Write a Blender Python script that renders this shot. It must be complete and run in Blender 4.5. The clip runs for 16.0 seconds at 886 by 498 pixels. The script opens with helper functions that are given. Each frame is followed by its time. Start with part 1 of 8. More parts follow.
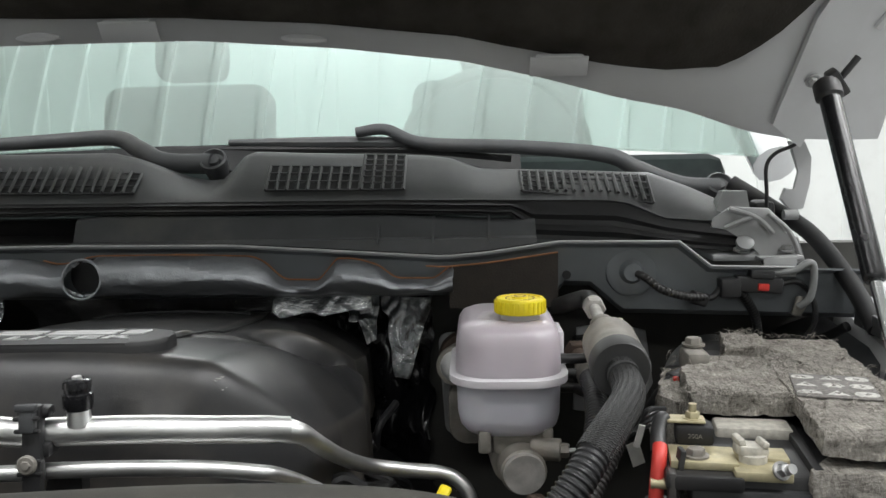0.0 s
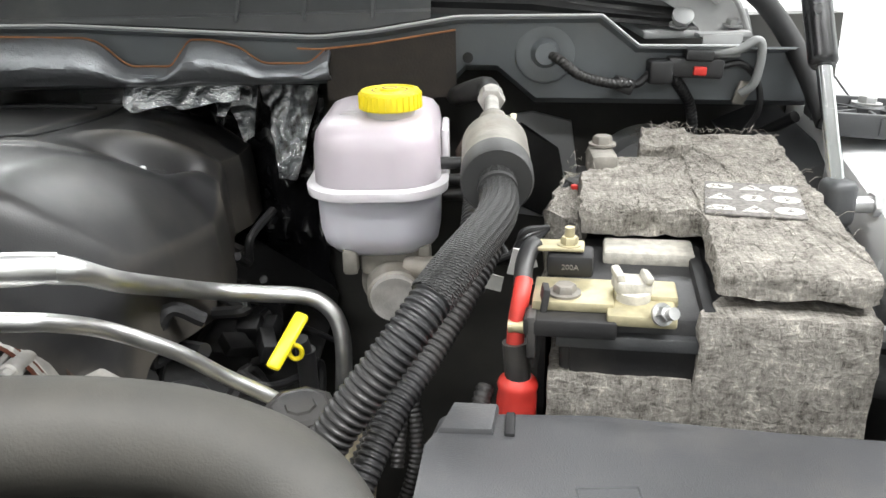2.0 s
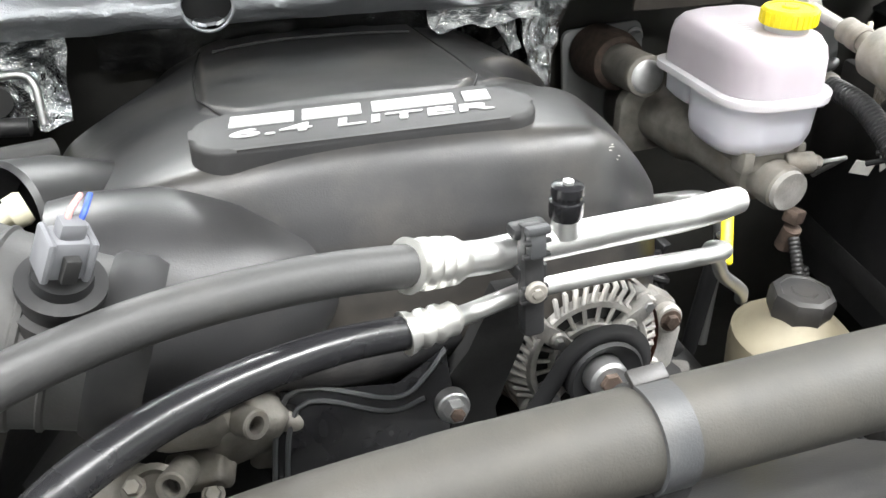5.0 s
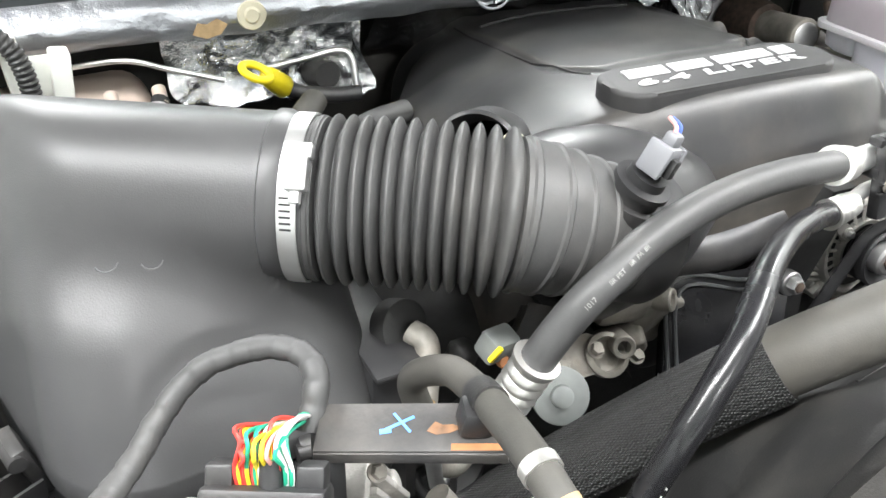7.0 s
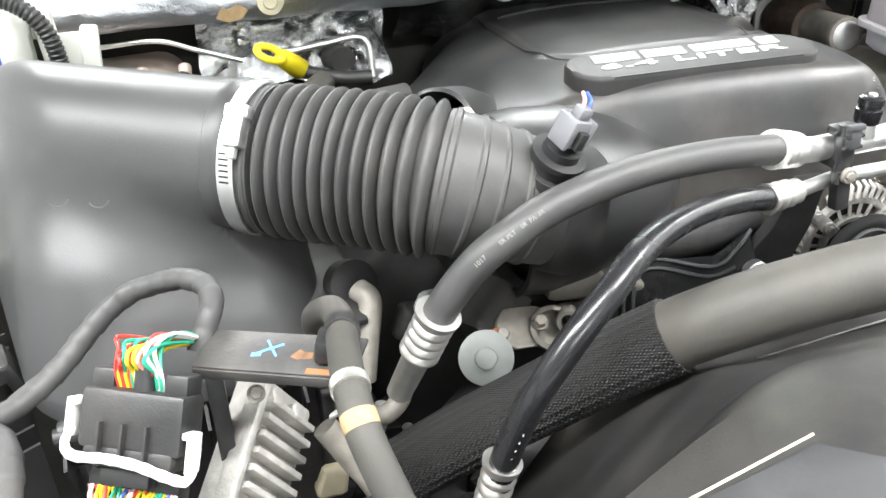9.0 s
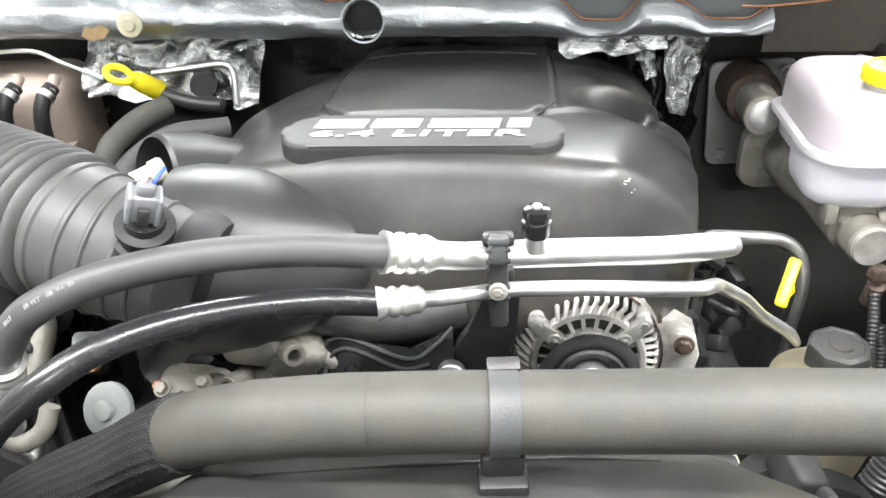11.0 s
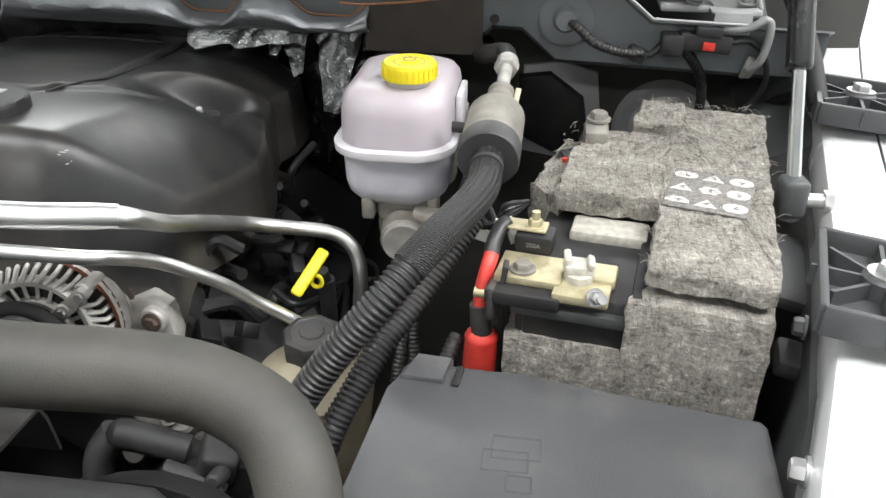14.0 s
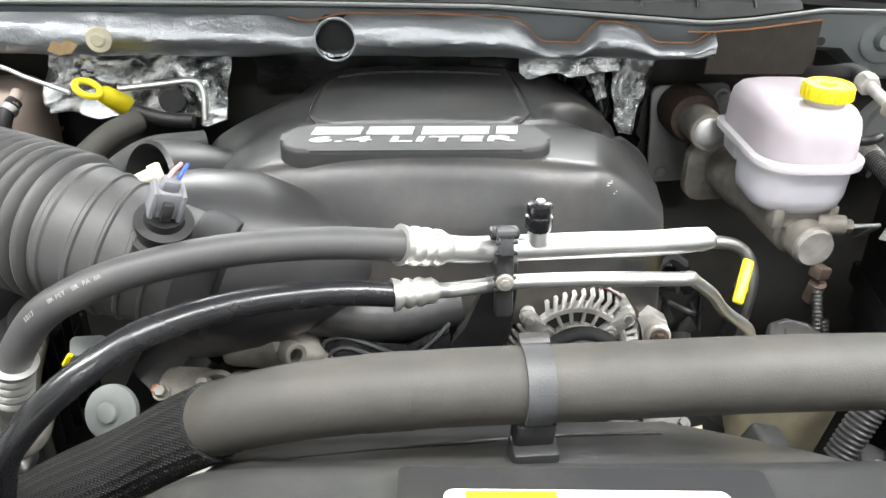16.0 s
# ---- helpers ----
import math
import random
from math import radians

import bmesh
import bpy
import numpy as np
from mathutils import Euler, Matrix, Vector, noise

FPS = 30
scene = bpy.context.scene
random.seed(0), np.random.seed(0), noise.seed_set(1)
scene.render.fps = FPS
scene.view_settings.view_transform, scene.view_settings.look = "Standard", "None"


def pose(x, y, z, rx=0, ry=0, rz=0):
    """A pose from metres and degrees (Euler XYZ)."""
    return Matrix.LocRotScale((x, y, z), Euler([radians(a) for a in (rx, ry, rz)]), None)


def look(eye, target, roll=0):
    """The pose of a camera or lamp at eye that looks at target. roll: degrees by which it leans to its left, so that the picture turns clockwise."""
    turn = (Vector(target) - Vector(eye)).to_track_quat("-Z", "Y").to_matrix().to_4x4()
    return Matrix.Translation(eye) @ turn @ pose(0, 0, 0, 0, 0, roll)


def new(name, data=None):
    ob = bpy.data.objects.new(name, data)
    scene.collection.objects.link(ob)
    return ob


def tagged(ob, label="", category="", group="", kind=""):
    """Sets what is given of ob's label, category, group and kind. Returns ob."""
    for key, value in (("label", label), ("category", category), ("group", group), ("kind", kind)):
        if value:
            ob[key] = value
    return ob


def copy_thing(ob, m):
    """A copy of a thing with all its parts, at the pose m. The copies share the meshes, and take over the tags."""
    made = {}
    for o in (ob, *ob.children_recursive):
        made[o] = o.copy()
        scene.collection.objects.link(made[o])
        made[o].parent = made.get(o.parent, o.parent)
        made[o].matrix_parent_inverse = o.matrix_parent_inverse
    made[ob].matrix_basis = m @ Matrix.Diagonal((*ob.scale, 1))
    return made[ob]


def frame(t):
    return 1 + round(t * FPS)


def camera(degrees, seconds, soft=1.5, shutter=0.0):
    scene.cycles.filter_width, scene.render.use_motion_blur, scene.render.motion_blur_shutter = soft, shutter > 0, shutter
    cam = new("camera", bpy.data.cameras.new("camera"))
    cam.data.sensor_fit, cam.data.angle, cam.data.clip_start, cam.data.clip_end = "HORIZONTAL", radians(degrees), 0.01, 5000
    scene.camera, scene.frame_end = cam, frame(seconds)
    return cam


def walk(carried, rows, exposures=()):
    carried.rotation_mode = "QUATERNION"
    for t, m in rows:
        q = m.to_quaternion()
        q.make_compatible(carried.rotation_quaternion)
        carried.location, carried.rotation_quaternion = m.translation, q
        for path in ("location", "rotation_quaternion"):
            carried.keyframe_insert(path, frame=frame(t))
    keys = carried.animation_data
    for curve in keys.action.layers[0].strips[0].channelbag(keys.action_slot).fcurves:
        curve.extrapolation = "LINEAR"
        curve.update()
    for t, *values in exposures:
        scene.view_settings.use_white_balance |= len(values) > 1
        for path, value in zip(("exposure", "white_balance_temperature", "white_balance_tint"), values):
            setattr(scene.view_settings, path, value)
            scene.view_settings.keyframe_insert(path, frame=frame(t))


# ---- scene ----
cam = camera(56.1, 16.0)
PATH = [
    (0, (0.036, 0.013, 1.449), (-0.042, 2.002, 1.248), -1.1),
    (0.5, (0.068, 0.091, 1.463), (0.013, 2.079, 1.25), -1.2),
    (1, (0.099, 0.092, 1.437), (0.038, 2.052, 1.047), -1.3),
    (1.5, (0.135, 0.126, 1.428), (0.079, 2.04, 0.851), -1.4),
    (2, (0.134, 0.154, 1.439), (0.079, 2.018, 0.715), -1.6),
    (2.5, (0.087, 0.143, 1.467), (0.036, 1.967, 0.648), -1.8),
    (3, (-0.01, 0.128, 1.489), (-0.001, 1.922, 0.606), -1.4),
    (3.5, (-0.1, 0.131, 1.502), (0.023, 1.899, 0.576), -0.3),
    (4, (-0.205, 0.162, 1.5), (0.023, 1.898, 0.534), -1.3),
    (4.5, (-0.316, 0.188, 1.511), (0.06, 1.884, 0.519), -0.2),
    (5, (-0.412, 0.18, 1.511), (0.059, 1.833, 0.49), -0.2),
    (5.2, (-0.47, 0.184, 1.509), (0.04, 1.826, 0.487), -0.3),
    (7.3, (-0.791, 0.109, 1.557), (-0.158, 1.68, 0.494), -0.2),
    (7.5, (-0.789, 0.077, 1.552), (-0.167, 1.656, 0.495), -0.3),
    (8, (-0.762, 0.029, 1.541), (-0.245, 1.658, 0.502), -1.5),
    (8.2, (-0.752, 0.028, 1.54), (-0.263, 1.672, 0.511), -1.8),
    (10.3, (-0.408, 0.088, 1.562), (-0.408, 1.795, 0.519), -2.1),
    (10.5, (-0.36, 0.075, 1.565), (-0.413, 1.785, 0.528), -1.9),
    (11, (-0.251, 0.069, 1.571), (-0.415, 1.773, 0.537), -2.1),
    (11.5, (-0.137, 0.089, 1.57), (-0.363, 1.787, 0.538), -1.8),
    (12, (-0.003, 0.121, 1.56), (-0.275, 1.816, 0.533), -0.8),
    (12.5, (0.11, 0.129, 1.557), (-0.185, 1.823, 0.535), -0.1),
    (13, (0.171, 0.117, 1.543), (-0.131, 1.816, 0.533), -0.2),
    (13.5, (0.207, 0.1, 1.544), (-0.088, 1.809, 0.548), -0.3),
    (14, (0.201, 0.093, 1.536), (-0.028, 1.82, 0.554), 0.3),
    (14.5, (0.137, 0.064, 1.541), (-0.01, 1.804, 0.566), 0.2),
    (15, (0.001, 0.032, 1.553), (-0.046, 1.78, 0.584), 0.6),
    (15.5, (-0.157, 0.008, 1.562), (-0.125, 1.759, 0.596), 0.8),
    (16, (-0.323, 0.025, 1.56), (-0.256, 1.781, 0.606), 0.9),
]
walk(cam, [(t, look(eye, target, roll)) for t, eye, target, roll in PATH],
     [(0, -1.2), (0.4, -0.05), (0.6, -0.03), (2, -0.08), (2.5, 0.02), (3.5, 0.28), (5, 0.55), (7.5, 0.75), (8, 0.72), (10.5, 0.95), (11, 0.95), (12, 0.65), (13, 0.3), (13.6, -0.05), (14, -0.33), (14.5, -0.3), (15, 0.15), (15.5, 0.2), (16, 0.5)])

# ---------- world, lights ----------
world = bpy.data.worlds.new("world")
scene.world = world
world.use_nodes = True
world.node_tree.nodes["Background"].inputs[0].default_value = (0.9, 0.95, 1.0, 1)
world.node_tree.nodes["Background"].inputs[1].default_value = 0.25


def shop_lamp(name, eye, target, sx, sy, watts, colour=(0.985, 0.995, 1.0)):
    data = bpy.data.lights.new(name, "AREA")
    data.shape, data.size, data.size_y = "RECTANGLE", sx, sy
    data.energy, data.color = watts, colour
    ob = new(name, data)
    ob.matrix_world = look(eye, target)
    return ob


# the shop's ceiling tubes: two rows in front of the truck, one each side
# the last, at (3.9, 2.2), is an added lamp that brightens the east wall
LAMPS = [(-1.1, -0.30), (0.9, -0.30), (-2.6, 0.2), (2.1, 0.4), (-0.2, -3.2), (-1.6, 4.2), (1.2, 4.2), (3.9, 2.2)]
for lx, ly in LAMPS:
    watts = 130 if lx > 3 or ly > 4 else 120 if lx > 2 else 65 if lx < -2 else 62
    shop_lamp("ceiling_lamp", (lx, ly, 3.42), (lx, ly + 0.001, 0), 1.5, 0.35, watts)
# added uplights without fixtures brighten the ceiling over the cab, for the windscreen's reflection
for lx, ly in ((-1.6, 4.2), (1.2, 4.2), (-0.2, 3.0)):
    shop_lamp("added_ceiling_wash", (lx, ly, 2.9), (lx, ly - 0.15, 3.6), 1.5, 0.35, 40)

# ---------- materials ----------


def mat(name, colour, rough=0.5, metal=0.0, vary=0.25, scale=30.0, bump=0.0, bscale=400.0, dust=0.0, spec=0.5,
        clear=0.0, sub=0.0, dirt=(0.30, 0.27, 0.23), rvary=0.12, dscale=9.0, sharp=(0.5, 0.75)):
    m = bpy.data.materials.new(name)
    m.use_nodes = True
    nt = m.node_tree
    n, l = nt.nodes, nt.links
    b = n["Principled BSDF"]
    tc = n.new("ShaderNodeTexCoord")
    n1 = n.new("ShaderNodeTexNoise")
    n1.inputs["Scale"].default_value, n1.inputs["Detail"].default_value = scale, 6
    l.new(tc.outputs["Object"], n1.inputs["Vector"])
    ramp = n.new("ShaderNodeValToRGB")
    c = colour
    ramp.color_ramp.elements[0].position, ramp.color_ramp.elements[1].position = 0.3, 0.7
    ramp.color_ramp.elements[0].color = (c[0] * (1 - vary), c[1] * (1 - vary), c[2] * (1 - vary), 1)
    ramp.color_ramp.elements[1].color = tuple(min(1, v * (1 + vary)) for v in c) + (1,)
    l.new(n1.outputs["Fac"], ramp.inputs["Fac"])
    out = ramp.outputs["Color"]
    if dust > 0:
        n2 = n.new("ShaderNodeTexNoise")
        n2.inputs["Scale"].default_value, n2.inputs["Detail"].default_value, n2.inputs["Roughness"].default_value = dscale, 9, 0.65
        l.new(tc.outputs["Object"], n2.inputs["Vector"])
        r2 = n.new("ShaderNodeValToRGB")
        r2.color_ramp.elements[0].position, r2.color_ramp.elements[1].position = sharp
        r2.color_ramp.elements[1].color = (dust, dust, dust, 1)
        l.new(n2.outputs["Fac"], r2.inputs["Fac"])
        mix = n.new("ShaderNodeMix")
        mix.data_type = "RGBA"
        l.new(r2.outputs["Color"], mix.inputs["Factor"])
        l.new(out, mix.inputs[6])
        mix.inputs[7].default_value = (*dirt, 1)
        out = mix.outputs[2]
    l.new(out, b.inputs["Base Color"])
    mr = n.new("ShaderNodeMapRange")
    mr.inputs["To Min"].default_value, mr.inputs["To Max"].default_value = max(0.02, rough - rvary), min(1, rough + rvary)
    l.new(n1.outputs["Fac"], mr.inputs["Value"])
    l.new(mr.outputs["Result"], b.inputs["Roughness"])
    b.inputs["Metallic"].default_value = metal
    b.inputs["Specular IOR Level"].default_value = spec
    b.inputs["Coat Weight"].default_value = clear
    if sub:
        b.inputs["Subsurface Weight"].default_value = sub
        b.inputs["Subsurface Radius"].default_value = (1.0, 0.9, 0.95)
        b.inputs["Subsurface Scale"].default_value = 0.02
    if bump > 0:
        n3 = n.new("ShaderNodeTexNoise")
        n3.inputs["Scale"].default_value, n3.inputs["Detail"].default_value = bscale, 3
        l.new(tc.outputs["Object"], n3.inputs["Vector"])
        bp = n.new("ShaderNodeBump")
        bp.inputs["Strength"].default_value, bp.inputs["Distance"].default_value = bump, 0.001
        l.new(n3.outputs["Fac"], bp.inputs["Height"])
        l.new(bp.outputs["Normal"], b.inputs["Normal"])
    return m


M = {}
M["cover"] = mat("moulded_black_plastic", (0.022, 0.022, 0.023), 0.37, vary=0.18, scale=14, bump=0.12, bscale=900, dust=0.38, dirt=(0.088, 0.080, 0.070), dscale=13, sharp=(0.47, 0.72))


def dusty_edges(m, lo, hi, amount, colour):
    """Pale dust caught along raised creases, broken up by noise."""
    n, l = m.node_tree.nodes, m.node_tree.links
    b = n["Principled BSDF"]
    old = b.inputs["Base Color"].links[0].from_socket
    geo, ramp, nz, tc = n.new("ShaderNodeNewGeometry"), n.new("ShaderNodeMapRange"), n.new("ShaderNodeTexNoise"), n.new("ShaderNodeTexCoord")
    ramp.inputs["From Min"].default_value, ramp.inputs["From Max"].default_value, ramp.inputs["To Max"].default_value = lo, hi, amount
    nz.inputs["Scale"].default_value, nz.inputs["Detail"].default_value = 40, 6
    mul, mix = n.new("ShaderNodeMath"), n.new("ShaderNodeMix")
    mul.operation, mix.data_type = "MULTIPLY", "RGBA"
    l.new(geo.outputs["Pointiness"], ramp.inputs["Value"])
    l.new(tc.outputs["Object"], nz.inputs["Vector"])
    l.new(ramp.outputs[0], mul.inputs[0])
    l.new(nz.outputs["Fac"], mul.inputs[1])
    l.new(mul.outputs[0], mix.inputs["Factor"])
    l.new(old, mix.inputs[6])
    mix.inputs[7].default_value = (*colour, 1)
    l.new(mix.outputs[2], b.inputs["Base Color"])


dusty_edges(M["cover"], 0.506, 0.535, 0.8, (0.13, 0.115, 0.095))
M["hoodplastic"] = mat("moulded_hood_plastic", (0.024, 0.024, 0.025), 0.38, vary=0.18, scale=14, bump=0.12, bscale=900, dust=0.2, dirt=(0.07, 0.065, 0.058), dscale=13)
M["plastic"] = mat("black_plastic", (0.022, 0.022, 0.023), 0.42, vary=0.2, bump=0.15, bscale=700, dust=0.14)
M["plasticgrey"] = mat("grey_black_plastic", (0.055, 0.057, 0.060), 0.5, vary=0.15, bump=0.2, bscale=900, dust=0.15)
M["lid"] = mat("fuse_lid_plastic", (0.056, 0.057, 0.060), 0.48, vary=0.12, scale=18, bump=0.3, bscale=1100, dust=0.12, dscale=12)
M["rubber"] = mat("hose_rubber", (0.050, 0.050, 0.050), 0.52, vary=0.15, scale=25, bump=0.15, bscale=500, dust=0.12)
M["radrubber"] = mat("dusty_hose_rubber", (0.045, 0.0435, 0.039), 0.62, vary=0.12, scale=18, bump=0.15, bscale=900, dust=0.35, dirt=(0.105, 0.095, 0.078), dscale=14, sharp=(0.4, 0.7))
M["gloss"] = mat("glossy_black_hose", (0.013, 0.013, 0.0145), 0.25, vary=0.2, bump=0.05)
M["braid"] = mat("braided_sleeve", (0.030, 0.030, 0.031), 0.55, vary=0.4, scale=500, bump=0.6, bscale=1500)


def weave(m, axis, size):
    """Adds a fine diagonal weave to a sleeve that runs along the axis."""
    n, l = m.node_tree.nodes, m.node_tree.links
    b = n["Principled BSDF"]
    tc = n.new("ShaderNodeTexCoord")
    q = Vector(axis).to_track_quat("X", "Z").inverted().to_euler()
    vals = []
    for lean in (0.9, -0.9):
        mp, wv, mp2 = n.new("ShaderNodeMapping"), n.new("ShaderNodeTexWave"), n.new("ShaderNodeMapping")
        mp.inputs["Rotation"].default_value = q
        mp2.inputs["Rotation"].default_value = (0, lean, lean)
        wv.inputs["Scale"].default_value, wv.inputs["Distortion"].default_value = size, 0.6
        l.new(tc.outputs["Object"], mp.inputs["Vector"])
        l.new(mp.outputs[0], mp2.inputs["Vector"])
        l.new(mp2.outputs[0], wv.inputs["Vector"])
        vals.append(wv.outputs["Fac"])
    mul = n.new("ShaderNodeMath")
    mul.operation = "MULTIPLY"
    l.new(vals[0], mul.inputs[0])
    l.new(vals[1], mul.inputs[1])
    bp = n.new("ShaderNodeBump")
    bp.inputs["Strength"].default_value, bp.inputs["Distance"].default_value = 1.0, 0.0015
    l.new(mul.outputs[0], bp.inputs["Height"])
    l.new(bp.outputs["Normal"], b.inputs["Normal"])
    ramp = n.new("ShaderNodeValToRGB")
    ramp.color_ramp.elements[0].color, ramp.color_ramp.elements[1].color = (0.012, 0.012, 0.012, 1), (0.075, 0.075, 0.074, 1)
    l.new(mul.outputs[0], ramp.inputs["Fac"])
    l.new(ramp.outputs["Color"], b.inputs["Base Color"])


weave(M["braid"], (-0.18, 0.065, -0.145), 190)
M["dark"] = mat("grimy_dark_metal", (0.018, 0.018, 0.018), 0.65, vary=0.5, scale=40, bump=0.4, bscale=120, dust=0.25, dirt=(0.06, 0.055, 0.05))
M["black"] = mat("black_rubber_seal", (0.010, 0.010, 0.011), 0.6, vary=0.2, dust=0.08)
M["alu"] = mat("brushed_aluminium", (0.82, 0.82, 0.81), 0.40, metal=1.0, vary=0.05, scale=60, bump=0.04, bscale=300, dust=0.15, dirt=(0.5, 0.49, 0.46))
M["ferrule"] = mat("crimped_aluminium", (0.80, 0.79, 0.76), 0.36, metal=0.9, vary=0.08, scale=90, dust=0.3, dirt=(0.55, 0.53, 0.48), bump=0.1)
M["cast"] = mat("cast_aluminium", (0.50, 0.485, 0.46), 0.52, metal=0.5, vary=0.22, scale=70, bump=0.5, bscale=500, dust=0.4, dirt=(0.26, 0.22, 0.18), dscale=30)
M["castdull"] = mat("oxidised_casting", (0.25, 0.235, 0.21), 0.6, metal=0.35, vary=0.25, scale=60, bump=0.4, bscale=350, dust=0.4, dirt=(0.20, 0.15, 0.11), dscale=35)
M["dustysteel"] = mat("dusty_black_steel", (0.030, 0.030, 0.031), 0.5, vary=0.3, scale=40, bump=0.2, bscale=300, dust=0.7, dirt=(0.11, 0.10, 0.09), dscale=26, sharp=(0.35, 0.75))
M["rustpatch"] = mat("rust_patch", (0.26, 0.13, 0.06), 0.8, vary=0.5, scale=220, dust=0.7, dirt=(0.07, 0.055, 0.045), dscale=110, sharp=(0.4, 0.6))
M["pumpcast"] = mat("grimy_pump_casting", (0.10, 0.095, 0.088), 0.6, metal=0.3, vary=0.3, scale=60, bump=0.4, bscale=350, dust=0.5, dirt=(0.06, 0.05, 0.04), dscale=35)
M["padplastic"] = mat("satin_badge_plastic", (0.022, 0.022, 0.023), 0.56, vary=0.15, scale=14, bump=0.12, bscale=900, dust=0.25, dirt=(0.07, 0.065, 0.058), dscale=13)
M["steel"] = mat("zinc_steel", (0.55, 0.55, 0.55), 0.38, metal=0.9, vary=0.2, scale=60, dust=0.25, dirt=(0.30, 0.24, 0.18))
M["rust"] = mat("rusty_steel", (0.085, 0.060, 0.047), 0.75, metal=0.2, vary=0.4, scale=120, bump=0.5, bscale=500)
M["copper"] = mat("copper_windings", (0.13, 0.042, 0.024), 0.4, metal=0.6, vary=0.4, scale=200)
M["brass"] = mat("dull_brass", (0.47, 0.42, 0.27), 0.5, metal=0.55, vary=0.2, scale=120, dust=0.45, dirt=(0.46, 0.43, 0.35), dscale=90)
M["lead"] = mat("white_oxide_lead", (0.44, 0.42, 0.37), 0.65, metal=0.1, vary=0.25, scale=150, bump=0.4, bscale=600)
M["yellow"] = mat("yellow_plastic", (0.86, 0.70, 0.02), 0.38, vary=0.08, scale=40, bump=0.05)
M["red"] = mat("red_rubber", (0.62, 0.035, 0.025), 0.45, vary=0.12, scale=60, dust=0.15)
M["white"] = mat("white_plastic", (0.72, 0.72, 0.70), 0.45, vary=0.06, scale=40, dust=0.2)
M["cream"] = mat("cream_plastic", (0.62, 0.58, 0.44), 0.5, vary=0.12, scale=50, dust=0.35, dirt=(0.35, 0.30, 0.22))
M["grimycream"] = mat("grimy_cream_plastic", (0.25, 0.22, 0.155), 0.55, vary=0.2, scale=30, dust=0.7, dirt=(0.16, 0.13, 0.09), dscale=22)
M["dullgrey"] = mat("dull_grey_plastic", (0.165, 0.175, 0.17), 0.6, vary=0.15, scale=40, dust=0.3, dirt=(0.10, 0.095, 0.085))
M["faintprint"] = mat("faint_grey_print", (0.26, 0.26, 0.25), 0.7, vary=0.3, scale=200)
M["greyplug"] = mat("grey_plug_plastic", (0.20, 0.205, 0.21), 0.45, vary=0.08, dust=0.12)
M["plugpale"] = mat("pale_grey_plug", (0.17, 0.172, 0.185), 0.42, vary=0.08, dust=0.15)
M["paint"] = mat("white_truck_paint", (0.80, 0.81, 0.82), 0.22, vary=0.02, clear=0.6, dust=0.06)
M["ecoat"] = mat("grey_primer_metal", (0.150, 0.162, 0.172), 0.42, vary=0.12, scale=12, bump=0.1, bscale=200, dust=0.3, dirt=(0.22, 0.21, 0.19), dscale=14)
M["hoodgrey"] = mat("light_grey_inner_panel", (0.52, 0.525, 0.53), 0.38, vary=0.06, scale=8, dust=0.2, dirt=(0.3, 0.29, 0.27))
M["firewall"] = mat("grimy_firewall_paint", (0.045, 0.044, 0.040), 0.55, vary=0.25, scale=12, bump=0.2, bscale=150, dust=0.3, dirt=(0.10, 0.09, 0.075))
M["plate"] = mat("pale_grey_plate", (0.33, 0.335, 0.335), 0.5, vary=0.15, scale=20, dust=0.3, dirt=(0.20, 0.17, 0.14))
M["chrome"] = mat("polished_rod", (0.60, 0.61, 0.62), 0.16, metal=1.0, vary=0.05, rvary=0.04)
M["gusset"] = mat("grey_gusset_metal", (0.24, 0.245, 0.245), 0.45, vary=0.15, scale=20, dust=0.3, dirt=(0.28, 0.26, 0.23))
M["dustypanel"] = mat("dusty_grey_panel", (0.028, 0.029, 0.031), 0.6, vary=0.2, scale=18, bump=0.2, bscale=300, dust=0.5, dirt=(0.055, 0.055, 0.058), dscale=14)
M["airlid"] = mat("satin_black_lid", (0.046, 0.046, 0.047), 0.40, vary=0.12, scale=9, bump=0.12, bscale=900, dust=0.10, dirt=(0.12, 0.12, 0.115), dscale=5)
M["liner"] = mat("hood_liner_felt", (0.040, 0.036, 0.031), 0.95, vary=0.35, scale=22, bump=0.8, bscale=350, spec=0.1)
M["cowl"] = mat("cowl_plastic", (0.060, 0.061, 0.063), 0.40, vary=0.1, scale=9, bump=0.3, bscale=900, dust=0.15)
M["shroud"] = mat("dusty_shroud_plastic", (0.026, 0.026, 0.026), 0.40, vary=0.2, scale=10, bump=0.15, bscale=700, dust=0.55, dirt=(0.095, 0.088, 0.076), dscale=6, sharp=(0.48, 0.74))
M["brown"] = mat("brown_underfelt", (0.032, 0.026, 0.021), 0.85, vary=0.3, scale=50, bump=0.5)
M["orange"] = mat("copper_orange_binding", (0.36, 0.15, 0.06), 0.6, vary=0.3, scale=90)
M["pinktank"] = mat("aged_tank_plastic", (0.52, 0.43, 0.37), 0.42, vary=0.15, scale=14, sub=0.3, dust=0.3, dirt=(0.30, 0.17, 0.12))
M["tank"] = mat("translucent_tank_plastic", (0.49, 0.445, 0.48), 0.33, vary=0.07, scale=16, sub=0.9, dust=0.12, dirt=(0.62, 0.52, 0.47), dscale=20)
# bluish fluid colour, with the light inside the plastic put into a paler tone
M["tankfluid_lit"] = mat("fluid_filled_tank_plastic_lit", (0.68, 0.67, 0.735), 0.33, vary=0.05, scale=16, sub=0.9, dust=0.08, dirt=(0.66, 0.62, 0.62), dscale=20)
